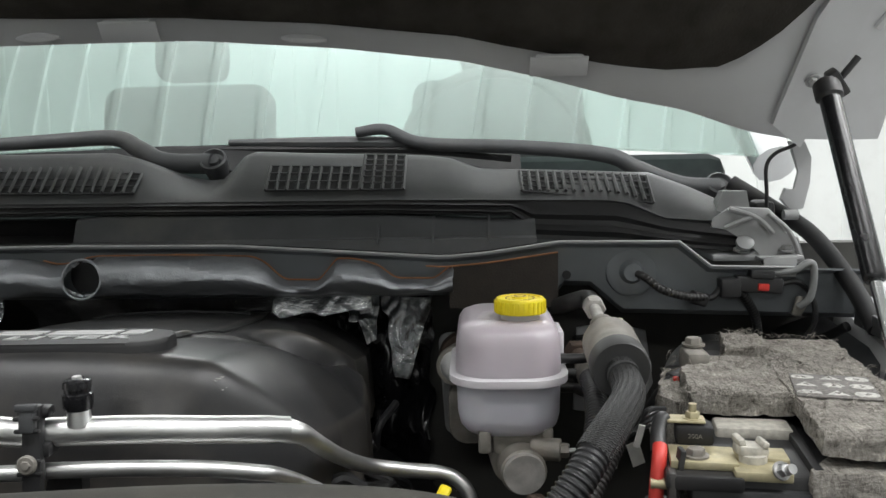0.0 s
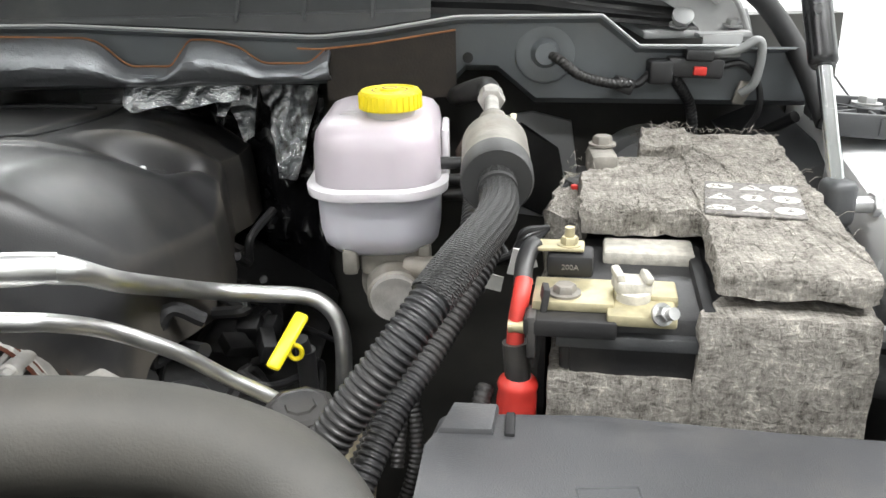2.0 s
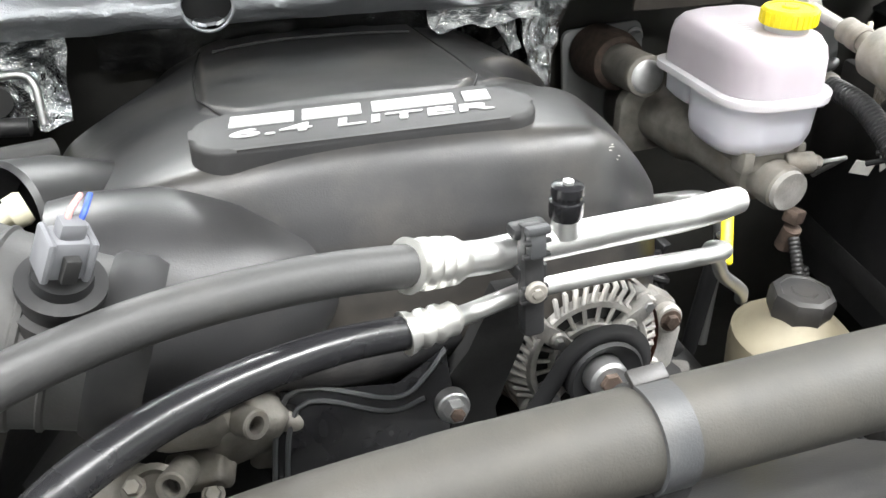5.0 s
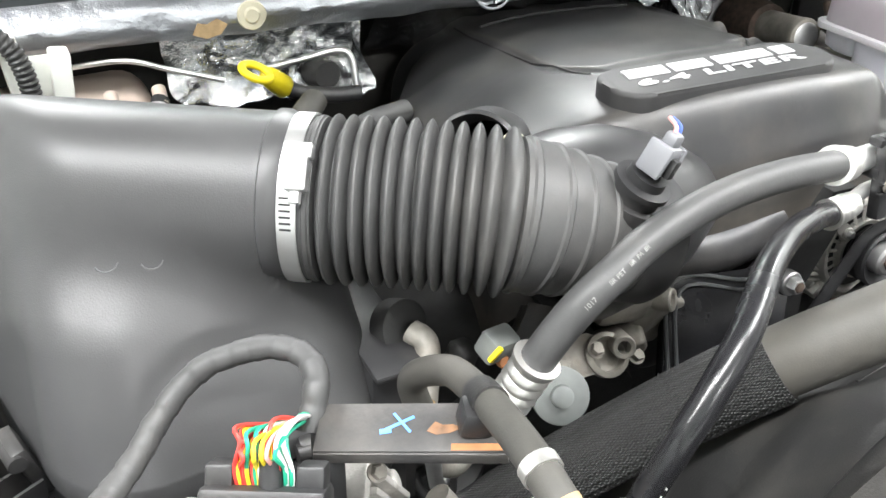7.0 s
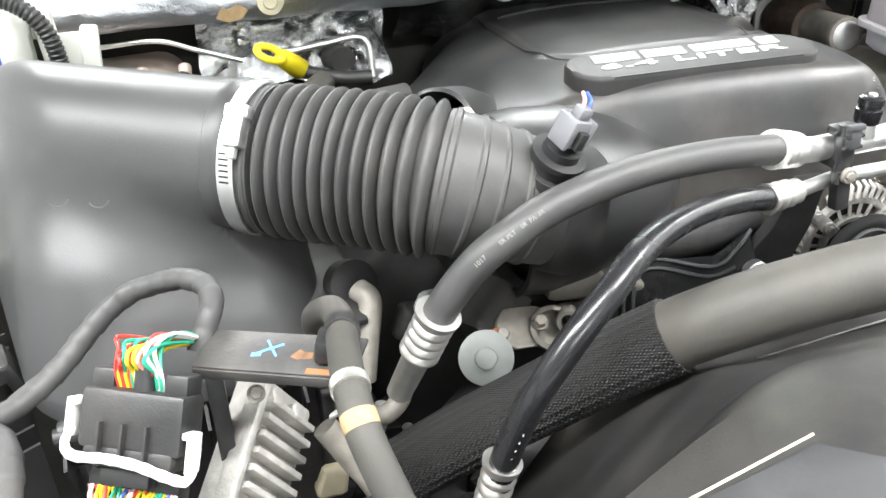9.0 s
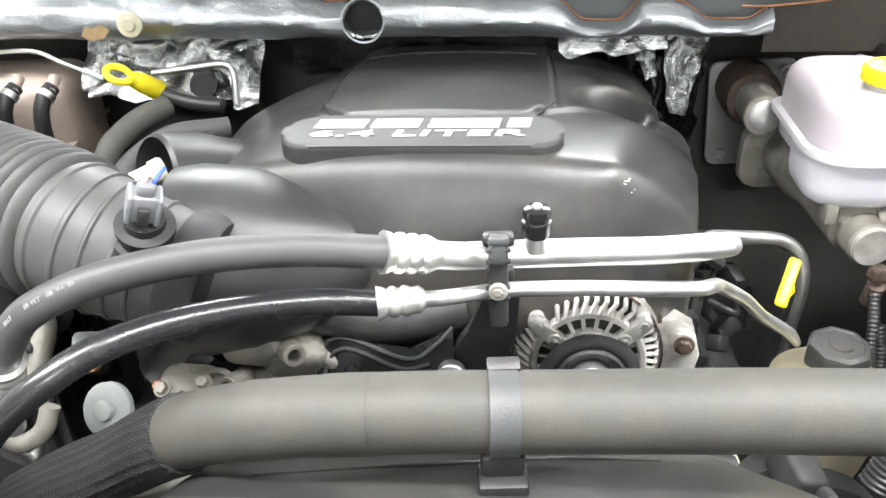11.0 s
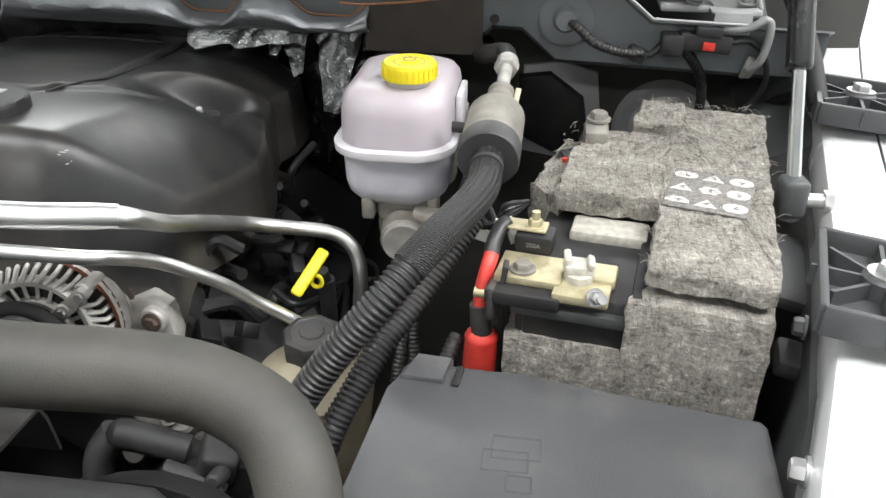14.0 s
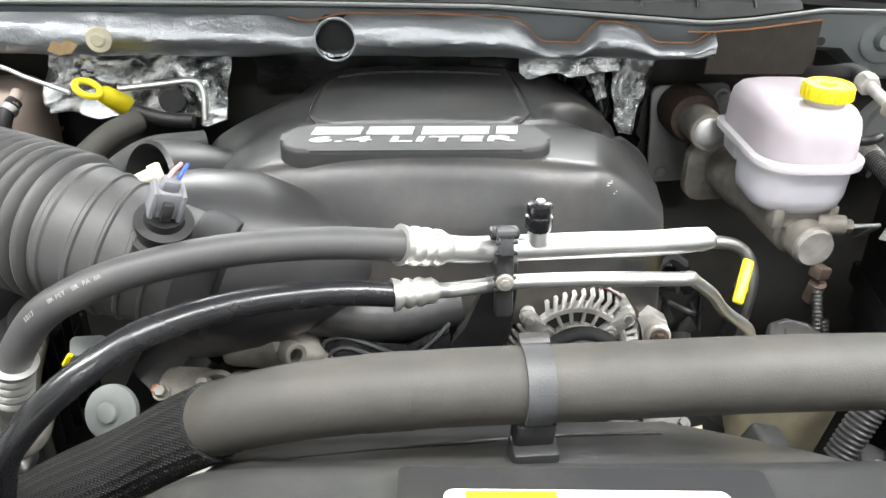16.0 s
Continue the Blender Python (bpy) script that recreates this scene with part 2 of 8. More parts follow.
M["washer"] = mat("white_washer_tank", (0.72, 0.73, 0.68), 0.42, vary=0.06, sub=0.3, dust=0.15)
M["seam"] = mat("frosted_rim_plastic", (0.68, 0.65, 0.68), 0.4, vary=0.05, sub=0.4)
M["letter"] = mat("satin_silver_badge", (0.50, 0.50, 0.50), 0.35, metal=0.15, vary=0.05)
M["concrete"] = mat("shop_concrete", (0.32, 0.31, 0.29), 0.6, vary=0.2, scale=3, bump=0.2, dust=0.3, dscale=1.5)
M["siding"] = mat("white_ribbed_siding", (0.82, 0.84, 0.83), 0.45, vary=0.04, scale=2, dust=0.08)
M["printwhite"] = mat("white_print", (0.75, 0.74, 0.70), 0.6, vary=0.1, scale=100)
M["symbol"] = mat("worn_grey_print", (0.50, 0.49, 0.46), 0.8, vary=0.35, scale=260, bump=0.4, bscale=600, dust=0.6, dirt=(0.22, 0.21, 0.19), dscale=120)
M["tapegrey"] = mat("grey_warning_print", (0.17, 0.16, 0.15), 0.9, vary=0.4, scale=300, bump=0.4, bscale=600)
M["blue"] = mat("blue_paint_mark", (0.10, 0.30, 0.75), 0.6, vary=0.2)
M["wirered"] = mat("wire_red", (0.65, 0.05, 0.04), 0.4, vary=0.1)
M["wireyellow"] = mat("wire_yellow", (0.75, 0.62, 0.03), 0.4, vary=0.1)
M["wiregreen"] = mat("wire_green", (0.02, 0.33, 0.20), 0.4, vary=0.1)
M["wirewhite"] = mat("wire_white", (0.7, 0.68, 0.66), 0.4, vary=0.1)
M["wirepink"] = mat("wire_pink", (0.7, 0.32, 0.3), 0.4, vary=0.1)
M["wireblue"] = mat("wire_blue", (0.06, 0.12, 0.5), 0.4, vary=0.1)
M["tan"] = mat("tan_tape", (0.36, 0.25, 0.13), 0.7, vary=0.2, scale=150)
M["cloth"] = mat("grey_cab_cloth", (0.10, 0.102, 0.105), 0.9, vary=0.2)


def felt_material():
    """Matted fibres: streaked noise in two directions, pale strands and dark specks."""
    m = bpy.data.materials.new("grey_fibre_felt")
    m.use_nodes = True
    n, l = m.node_tree.nodes, m.node_tree.links
    b = n["Principled BSDF"]
    b.inputs["Roughness"].default_value, b.inputs["Specular IOR Level"].default_value = 0.95, 0.1
    tc = n.new("ShaderNodeTexCoord")
    outs = []
    for turn, stretch, size, detail in (((0.3, 0.2, 0.5), (1, 5, 3), 100, 5), ((0.1, 0.5, -0.6), (5, 1, 2), 85, 5), ((0, 0, 0), (1, 1, 1), 48, 7)):
        mp = n.new("ShaderNodeMapping")
        mp.inputs["Rotation"].default_value, mp.inputs["Scale"].default_value = turn, stretch
        nz = n.new("ShaderNodeTexNoise")
        nz.inputs["Scale"].default_value, nz.inputs["Detail"].default_value, nz.inputs["Roughness"].default_value = size, detail, 0.7
        nz.inputs["Distortion"].default_value = 0.8
        l.new(tc.outputs["Object"], mp.inputs["Vector"])
        l.new(mp.outputs[0], nz.inputs["Vector"])
        outs.append(nz.outputs["Fac"])
    a1, a2 = n.new("ShaderNodeMath"), n.new("ShaderNodeMath")
    l.new(outs[0], a1.inputs[0])
    l.new(outs[1], a1.inputs[1])
    l.new(a1.outputs[0], a2.inputs[0])
    l.new(outs[2], a2.inputs[1])
    mr = n.new("ShaderNodeMapRange")
    mr.inputs["From Min"].default_value, mr.inputs["From Max"].default_value = 1.15, 1.85
    l.new(a2.outputs[0], mr.inputs["Value"])
    ramp = n.new("ShaderNodeValToRGB")
    cr = ramp.color_ramp
    cr.elements[0].position, cr.elements[0].color = 0.04, (0.105, 0.097, 0.086, 1)
    cr.elements[1].position, cr.elements[1].color = 0.92, (0.66, 0.62, 0.55, 1)
    for pos, col in ((0.26, (0.23, 0.214, 0.19)), (0.50, (0.345, 0.322, 0.29)), (0.74, (0.44, 0.413, 0.372))):
        cr.elements.new(pos).color = (*col, 1)
    l.new(mr.outputs[0], ramp.inputs["Fac"])
    l.new(ramp.outputs["Color"], b.inputs["Base Color"])
    bp = n.new("ShaderNodeBump")
    bp.inputs["Strength"].default_value, bp.inputs["Distance"].default_value = 1.0, 0.003
    l.new(a2.outputs[0], bp.inputs["Height"])
    l.new(bp.outputs["Normal"], b.inputs["Normal"])
    return m


M["felt"] = felt_material()


def foil_material(name, colour, metal, rough, relief):
    m = bpy.data.materials.new(name)
    m.use_nodes = True
    n, l = m.node_tree.nodes, m.node_tree.links
    b = n["Principled BSDF"]
    b.inputs["Base Color"].default_value = (*colour, 1)
    b.inputs["Metallic"].default_value = metal
    b.inputs["Roughness"].default_value = rough
    tc = n.new("ShaderNodeTexCoord")
    v = n.new("ShaderNodeTexNoise")
    v.inputs["Scale"].default_value, v.inputs["Detail"].default_value = 75, 7
    v2 = n.new("ShaderNodeTexNoise")
    v2.inputs["Scale"].default_value, v2.inputs["Detail"].default_value = 600, 2
    add = n.new("ShaderNodeMath")
    bp = n.new("ShaderNodeBump")
    bp.inputs["Strength"].default_value, bp.inputs["Distance"].default_value = relief, 0.005
    l.new(tc.outputs["Object"], v.inputs["Vector"])
    l.new(tc.outputs["Object"], v2.inputs["Vector"])
    l.new(v.outputs["Fac"], add.inputs[0])
    mul = n.new("ShaderNodeMath")
    mul.operation = "MULTIPLY"
    mul.inputs[1].default_value = 0.12
    l.new(v2.outputs["Fac"], mul.inputs[0])
    l.new(mul.outputs[0], add.inputs[1])
    l.new(add.outputs[0], bp.inputs["Height"])
    l.new(bp.outputs["Normal"], b.inputs["Normal"])
    return m


M["foil"] = foil_material("crumpled_foil", (0.72, 0.73, 0.745), 1.0, 0.17, 1.0)
M["foilcloth"] = foil_material("metallised_cloth", (0.40, 0.415, 0.44), 0.80, 0.36, 0.42)


def glass_material():
    m = bpy.data.materials.new("tinted_windscreen_glass")
    m.use_nodes = True
    n, l = m.node_tree.nodes, m.node_tree.links
    n.remove(n["Principled BSDF"])
    t = n.new("ShaderNodeBsdfTransparent")
    t.inputs[0].default_value = (0.82, 0.93, 0.91, 1)
    g = n.new("ShaderNodeBsdfGlossy")
    g.inputs["Roughness"].default_value = 0.02
    g.inputs["Color"].default_value = (0.86, 0.95, 0.92, 1)
    f = n.new("ShaderNodeLayerWeight")
    f.inputs["Blend"].default_value = 0.5
    pw = n.new("ShaderNodeMath")
    pw.operation = "POWER"
    pw.inputs[1].default_value = 4.0
    l.new(f.outputs["Facing"], pw.inputs[0])
    mr = n.new("ShaderNodeMapRange")
    mr.inputs["To Min"].default_value, mr.inputs["To Max"].default_value = 0.50, 0.92
    l.new(pw.outputs[0], mr.inputs["Value"])
    mx = n.new("ShaderNodeMixShader")
    l.new(mr.outputs[0], mx.inputs[0])
    l.new(t.outputs[0], mx.inputs[1])
    l.new(g.outputs[0], mx.inputs[2])
    l.new(mx.outputs[0], n["Material Output"].inputs["Surface"])
    return m


M["glass"] = glass_material()


def lamp_material():
    m = bpy.data.materials.new("lamp_diffuser")
    m.use_nodes = True
    b = m.node_tree.nodes["Principled BSDF"]
    b.inputs["Base Color"].default_value = (0.9, 0.9, 0.9, 1)
    b.inputs["Emission Color"].default_value = (1, 0.98, 0.95, 1)
    b.inputs["Emission Strength"].default_value = 6.0
    return m


M["lamp"] = lamp_material()

# ---------- builders ----------
V = Vector
REST = {}


def thing(name, base, label, category, group="", kind=""):
    ob = new(name)
    ob.empty_display_size = 0.02
    ob.matrix_basis = Matrix.Translation(base)
    REST[ob.name] = ob.matrix_basis.copy()
    return tagged(ob, label, category, group, kind)


def link_mesh(name, bm, material, smooth=True):
    me = bpy.data.meshes.new(name)
    bmesh.ops.recalc_face_normals(bm, faces=bm.faces)
    bm.to_mesh(me)
    bm.free()
    if material is not None:
        me.materials.append(material)
    ob = new(name, me)
    if smooth:
        me.shade_smooth()
        me.set_sharp_from_angle(angle=radians(38))
    return ob


def part(name, bm, material, parent, label="", smooth=True):
    ob = link_mesh(name, bm, material, smooth)
    ob.parent = parent
    if parent.type == "EMPTY":
        ob.matrix_parent_inverse = REST[parent.name].inverted()
    if label:
        ob["label"] = label
    return ob


def solo(name, bm, material, label, category, group="", kind="", smooth=True):
    return tagged(link_mesh(name, bm, material, smooth), label, category, group, kind)


def merge(*bms):
    out = bmesh.new()
    for b in bms:
        me = bpy.data.meshes.new("tmp")
        b.to_mesh(me)
        out.from_mesh(me)
        bpy.data.meshes.remove(me)
        b.free()
    return out


def box(sx, sy, sz, m=None, bevel=0.0, seg=2):
    bm = bmesh.new()
    bmesh.ops.create_cube(bm, size=1, matrix=Matrix.Diagonal((sx, sy, sz, 1)))
    if bevel > 0:
        bmesh.ops.bevel(bm, geom=bm.edges[:], offset=bevel, segments=seg, affect="EDGES", profile=0.5)
    if m is not None:
        bm.transform(m)
    return bm


def boxat(x0, x1, y0, y1, z0, z1, bevel=0.0, seg=2):
    return box(x1 - x0, y1 - y0, z1 - z0, Matrix.Translation(((x0 + x1) / 2, (y0 + y1) / 2, (z0 + z1) / 2)), bevel, seg)


def smooth_path(pts, n=10):
    """Catmull-Rom through the points."""
    p = [V(q) for q in pts]
    p = [p[0] * 2 - p[1]] + p + [p[-1] * 2 - p[-2]]
    out = []
    for i in range(1, len(p) - 2):
        a, b, c, d = p[i - 1], p[i], p[i + 1], p[i + 2]
        for k in range(n):
            t = k / n
            out.append(0.5 * ((2 * b) + (c - a) * t + (2 * a - 5 * b + 4 * c - d) * t * t + (3 * b - a - 3 * c + d) * t ** 3))
    out.append(p[-2])
    return out


def even(path, step):
    """The path again, at even steps."""
    out, left = [path[0]], step
    for a, b in zip(path, path[1:]):
        d = (b - a).length
        while d >= left and d > 1e-9:
            a = a + (b - a) * (left / d)
            out.append(a)
            d -= left
            left = step
        left -= d
    return out


def tube(path, radius, seg=16, cap=True, shape=None, inner=0.0):
    """A tube along points; radius is a number or a function of the step and the share of the way."""
    bm = bmesh.new()
    n = len(path)
    up = None
    rings = []
    for i, p in enumerate(path):
        d = (path[min(i + 1, n - 1)] - path[max(i - 1, 0)]).normalized()
        if up is None:
            up = V((0, 0, 1)) if abs(d.z) < 0.9 else V((0, 1, 0))
        side = d.cross(up).normalized()
        up = side.cross(d).normalized()
        r = radius(i, i / max(1, n - 1)) if callable(radius) else radius
        ring = []
        for k in range(seg):
            a = 2 * math.pi * k / seg
            f = shape(a) if shape else 1.0
            ring.append(bm.verts.new(p + (side * math.cos(a) + up * math.sin(a)) * r * f))
        rings.append(ring)
    for a, b in zip(rings, rings[1:]):
        for k in range(seg):
            bm.faces.new((a[k], a[(k + 1) % seg], b[(k + 1) % seg], b[k]))
    if cap:
        bm.faces.new(rings[0])
        bm.faces.new(rings[-1][::-1])
    return bm


def hose(pts, r, seg=16, n=10):
    return tube(smooth_path(pts, n), r, seg)


def conduit(pts, r, pitch=0.0042, depth=0.13, seg=14):
    """A corrugated loom tube with real ribs."""
    path = even(smooth_path(pts, 24), pitch / 4)
    return tube(path, lambda i, s: r * (1 - (depth if i % 4 in (0, 1) else 0)), seg)


def turned(profile, origin, axis, seg=32, close=True):
    """A turned form: profile of (distance along the axis, radius)."""
    d = V(axis).normalized()
    up = V((0, 0, 1)) if abs(d.z) < 0.9 else V((0, 1, 0))
    side = d.cross(up).normalized()
    up = side.cross(d)
    bm = bmesh.new()
    rings = []
    for h, r in profile:
        c = V(origin) + d * h
        rings.append([bm.verts.new(c + (side * math.cos(2 * math.pi * k / seg) + up * math.sin(2 * math.pi * k / seg)) * max(r, 1e-5)) for k in range(seg)])
    for a, b in zip(rings, rings[1:]):
        for k in range(seg):
            bm.faces.new((a[k], a[(k + 1) % seg], b[(k + 1) % seg], b[k]))
    if close:
        bm.faces.new(rings[0])
        bm.faces.new(rings[-1][::-1])
    return bm


def cyl(origin, axis, length, r, seg=24, bevel=0.0):
    if bevel:
        return turned([(0, r - bevel), (bevel, r), (length - bevel, r), (length, r - bevel)], origin, axis, seg)
    return turned([(0, r), (length, r)], origin, axis, seg)


def prism(outline, z0, z1, m=None, bevel=0.0, seg=2):
    """An outline of (x, y) raised from z0 to z1."""
    bm = bmesh.new()
    a = [bm.verts.new((x, y, z0)) for x, y in outline]
    b = [bm.verts.new((x, y, z1)) for x, y in outline]
    bm.faces.new(a[::-1])
    top = bm.faces.new(b)
    k = len(a)
    for i in range(k):
        bm.faces.new((a[i], a[(i + 1) % k], b[(i + 1) % k], b[i]))
    if bevel:
        bmesh.ops.bevel(bm, geom=list(top.edges), offset=bevel, segments=seg, affect="EDGES", profile=0.5)
    if m is not None:
        bm.transform(m)
    return bm


def rounded(w, h, r, n=6, ox=0.0, oy=0.0):
    out = []
    for cx, cy, a0 in ((w / 2 - r, h / 2 - r, 0), (-w / 2 + r, h / 2 - r, 90), (-w / 2 + r, -h / 2 + r, 180), (w / 2 - r, -h / 2 + r, 270)):
        for k in range(n + 1):
            a = radians(a0 + 90 * k / n)
            out.append((ox + cx + r * math.cos(a), oy + cy + r * math.sin(a)))
    return out


def loft(rings, cap=True, closed=True):
    """Skin over rings of points, each of the same count."""
    bm = bmesh.new()
    rs = [[bm.verts.new(p) for p in ring] for ring in rings]
    k = len(rs[0])
    for a, b in zip(rs, rs[1:]):
        for i in range(k if closed else k - 1):
            bm.faces.new((a[i], a[(i + 1) % k], b[(i + 1) % k], b[i]))
    if cap and closed:
        bm.faces.new(rs[0][::-1])
        bm.faces.new(rs[-1])
    return bm


def thick(bm, t):
    """Gives an open sheet a thickness against its normals."""
    bmesh.ops.recalc_face_normals(bm, faces=bm.faces)
    bmesh.ops.solidify(bm, geom=bm.faces[:], thickness=t)
    return bm


def sheet(xs, rows):
    """A sheet from columns xs and functions of x that give (y, z) per row."""
    bm = bmesh.new()
    grid = [[bm.verts.new((x, *row(x))) for x in xs] for row in rows]
    for a, b in zip(grid, grid[1:]):
        for i in range(len(xs) - 1):
            bm.faces.new((a[i], a[i + 1], b[i + 1], b[i]))
    return bm


def interp(table):
    xs, ys = [a for a, _ in table], [b for _, b in table]
    return lambda x: float(np.interp(x, xs, ys))


def span(a, b, n):
    return [a + (b - a) * i / (n - 1) for i in range(n)]


def hexbolt(origin, axis, r=0.006, h=0.006, washer=0.0):
    bms = [turned([(0, r), (h * 0.8, r), (h, r * 0.85)], origin, axis, 6)]
    if washer:
        bms.append(cyl(origin, axis, h * 0.25, washer, 20))
    return merge(*bms)


def ruffle(bm, amount, scale, seed=0.0):
    bm.normal_update()
    for v in bm.verts:
        v.co += v.normal * amount * noise.noise(v.co * scale + V((seed, seed * 2, 0)))
    return bm


def lettering(text, size, depth, m, shear=0.0, spacing=1.0, bold=0.0, wide=1.0):
    c = bpy.data.curves.new("lettering", "FONT")
    c.body, c.size, c.extrude, c.shear, c.space_character = text, size, depth, shear, spacing
    c.align_x, c.align_y, c.resolution_u = "CENTER", "CENTER", 3
    c.offset = bold
    ob = bpy.data.objects.new("lettering", c)
    scene.collection.objects.link(ob)
    bpy.context.view_layer.update()
    me = bpy.data.meshes.new_from_object(ob.evaluated_get(bpy.context.evaluated_depsgraph_get()))
    bpy.data.objects.remove(ob)
    bm = bmesh.new()
    bm.from_mesh(me)
    bpy.data.meshes.remove(me)
    bm.transform(m @ Matrix.Diagonal((wide, 1, 1, 1)))
    return bm


def frame_of(origin, right, up):
    """A pose whose x is right, y is up and z faces out."""
    r = V(right).normalized()
    n = r.cross(V(up)).normalized()
    u = n.cross(r)
    m = Matrix((r, u, n)).transposed().to_4x4()
    m.translation = V(origin)
    return m

def settled(ob, k=1.0):
    """Sets a thing of the front corner by the air box into its final place; k: how far out it stands."""
    turn = Matrix(((0.9951, -0.0955, 0.0269), (0.0962, 0.9950, -0.0260), (-0.0243, 0.0284, 0.9993))).to_4x4()
    m = Matrix.Translation((-0.7782, 0.0578, 1.5476)) @ turn @ Matrix.Scale(k, 4) @ Matrix.Translation((0.864, -0.0938, -1.5644))
    ob.matrix_basis = m @ ob.matrix_basis
    return m


# ---------- the shop round the truck ----------
solo("floor", boxat(-5, 5, -5, 6, -0.1, 0.0), M["concrete"], "grey concrete shop floor", "floor", kind="structure", smooth=False)


def ribbed_wall(name, a, b, height, out):
    """White sheet-metal siding with standing ribs from a to b."""
    bms = []
    ax, ay = a
    bx, by = b
    length = math.hypot(bx - ax, by - ay)
    dx, dy = (bx - ax) / length, (by - ay) / length
    ang = math.degrees(math.atan2(dy, dx))
    bms.append(box(length, 0.12, height, pose((ax + bx) / 2 + out[0] * 0.06, (ay + by) / 2 + out[1] * 0.06, height / 2, 0, 0, ang)))
    n = int(length / 0.30)
    for i in range(n):
        s = 0.15 + i * 0.30
        bms.append(box(0.035, 0.03, height, pose(ax + dx * s - out[0] * 0.012, ay + dy * s - out[1] * 0.012, height / 2, 0, 0, ang)))
    solo(name, merge(*bms), M["siding"], "white ribbed metal shop wall", "wall", kind="structure", smooth=False)


ribbed_wall("wall_north", (-5, 6), (5, 6), 3.6, (0, 1))
ribbed_wall("wall_south", (-5, -5), (5, -5), 3.6, (0, -1))
ribbed_wall("wall_west", (-5, -5), (-5, 6), 3.6, (-1, 0))
ribbed_wall("wall_east", (5, -5), (5, 6), 3.6, (1, 0))
ceil = [boxat(-5.1, 5.1, -5.1, 6.1, 3.6, 3.7)]
for i in range(34):
    cxr = -4.95 + i * 0.30
    ceil.append(boxat(cxr - 0.02, cxr + 0.02, -5, 6, 3.57, 3.605))
solo("ceiling", merge(*ceil), M["siding"], "white ribbed metal shop ceiling", "ceiling", kind="structure", smooth=False)

first = None
for lx, ly in LAMPS:
    if first is None:
        first = thing("ceiling_light", (lx, ly, 3.5), "white fluorescent fixture under the ribbed ceiling", "lamp", "shop lights")
        part("housing", boxat(lx - 0.8, lx + 0.8, ly - 0.22, ly + 0.22, 3.50, 3.565, 0.01), M["white"], first)
        part("diffuser", boxat(lx - 0.76, lx + 0.76, ly - 0.18, ly + 0.18, 3.47, 3.502, 0.006), M["lamp"], first, "glowing white diffuser")
    else:
        copy_thing(first, Matrix.Translation((lx, ly, 3.5)))

# ---------- truck body round the bay ----------
CX = -0.318

# plenum box below the windscreen: its painted front face and flange
flange_z = interp([(-1.2, 1.362), (-0.45, 1.364), (-0.24, 1.362), (0.0, 1.346), (0.05, 1.350), (0.13, 1.361), (0.262, 1.359), (0.297, 1.331), (0.47, 1.326)])
lower_z = interp([(-1.2, 1.302), (0.0, 1.300), (0.128, 1.302), (0.136, 1.310), (0.168, 1.309), (0.205, 1.277), (0.47, 1.268)])
xs = sorted(span(-1.2, 0.47, 120) + [0.128, 0.136, 0.168, 0.205, 0.262, 0.297])
face = sheet(xs, [lambda x: (1.10, lower_z(x) + 0.006), lambda x: (0.972, lower_z(x)), lambda x: (0.962, lower_z(x) + 0.006),
                  lambda x: (0.957, lower_z(x) * 0.5 + flange_z(x) * 0.5), lambda x: (0.954, flange_z(x) - 0.006),
                  lambda x: (0.946, flange_z(x) - 0.002), lambda x: (0.940, flange_z(x))])
plenum = thing("cowl_plenum", (-0.3, 1.0, 1.3), "grey primed sheet metal plenum across the bay", "panel", kind="structure")
part("front_face", thick(face, 0.002), M["ecoat"], plenum)
edge = tube([V((x, 0.939, flange_z(x) + 0.001)) for x in xs if x < 0.40], 0.0012, 8)
part("flange_edge", edge, M["hoodgrey"], plenum, "bright sealed flange edge")
for hx, hz, hr in ((-0.158, 1.341, 0.0035), (-0.023, 1.343, 0.0035), (0.139, 1.322, 0.005), (0.15, 1.345, 0.004)):
    part("punched_hole", cyl((hx, 0.9565, hz), (0, -1, 0), 0.0016, hr, 16), M["black"], plenum, "dark punched hole")
# the brown underside strip behind the reservoir
part("felt_strip", thick(sheet(span(0.006, 0.128, 12), [lambda x: (0.944, 1.288), lambda x: (0.944, flange_z(x) - 0.012)]), 0.004), M["brown"], plenum, "brown felt strip")
strip_edge = [V((x, 0.941, flange_z(x) - 0.011)) for x in span(-0.02, 0.128, 14)]
part("orange_binding", tube(strip_edge, 0.0010, 6), M["orange"], plenum, "orange bound edge")

fire = boxat(-1.25, 0.55, 1.10, 1.13, 0.45, 1.34)
solo("firewall", fire, M["firewall"], "dark painted firewall behind the engine", "wall", kind="structure", smooth=False)
solo("inner_wing_east", ruffle(boxat(0.455, 0.47, 0.02, 1.1, 0.5, 1.22), 0.0, 1), M["dark"], "dark inner wing panel beside the battery", "panel", kind="structure")
solo("inner_wing_west", boxat(-1.15, -1.13, 0.0, 1.1, 0.5, 1.25), M["dark"], "dark inner wing panel beside the air box", "panel", kind="structure")
solo("radiator_core", boxat(-0.85, 0.30, 0.10, 0.16, 0.45, 1.12, 0.004), M["dark"], "dark radiator core behind the grille", "radiator", kind="structure")
solo("bay_floor", boxat(-1.2, 0.5, 0.1, 1.12, 0.42, 0.46), M["dark"], "dark undertray below the engine", "panel", kind="structure")

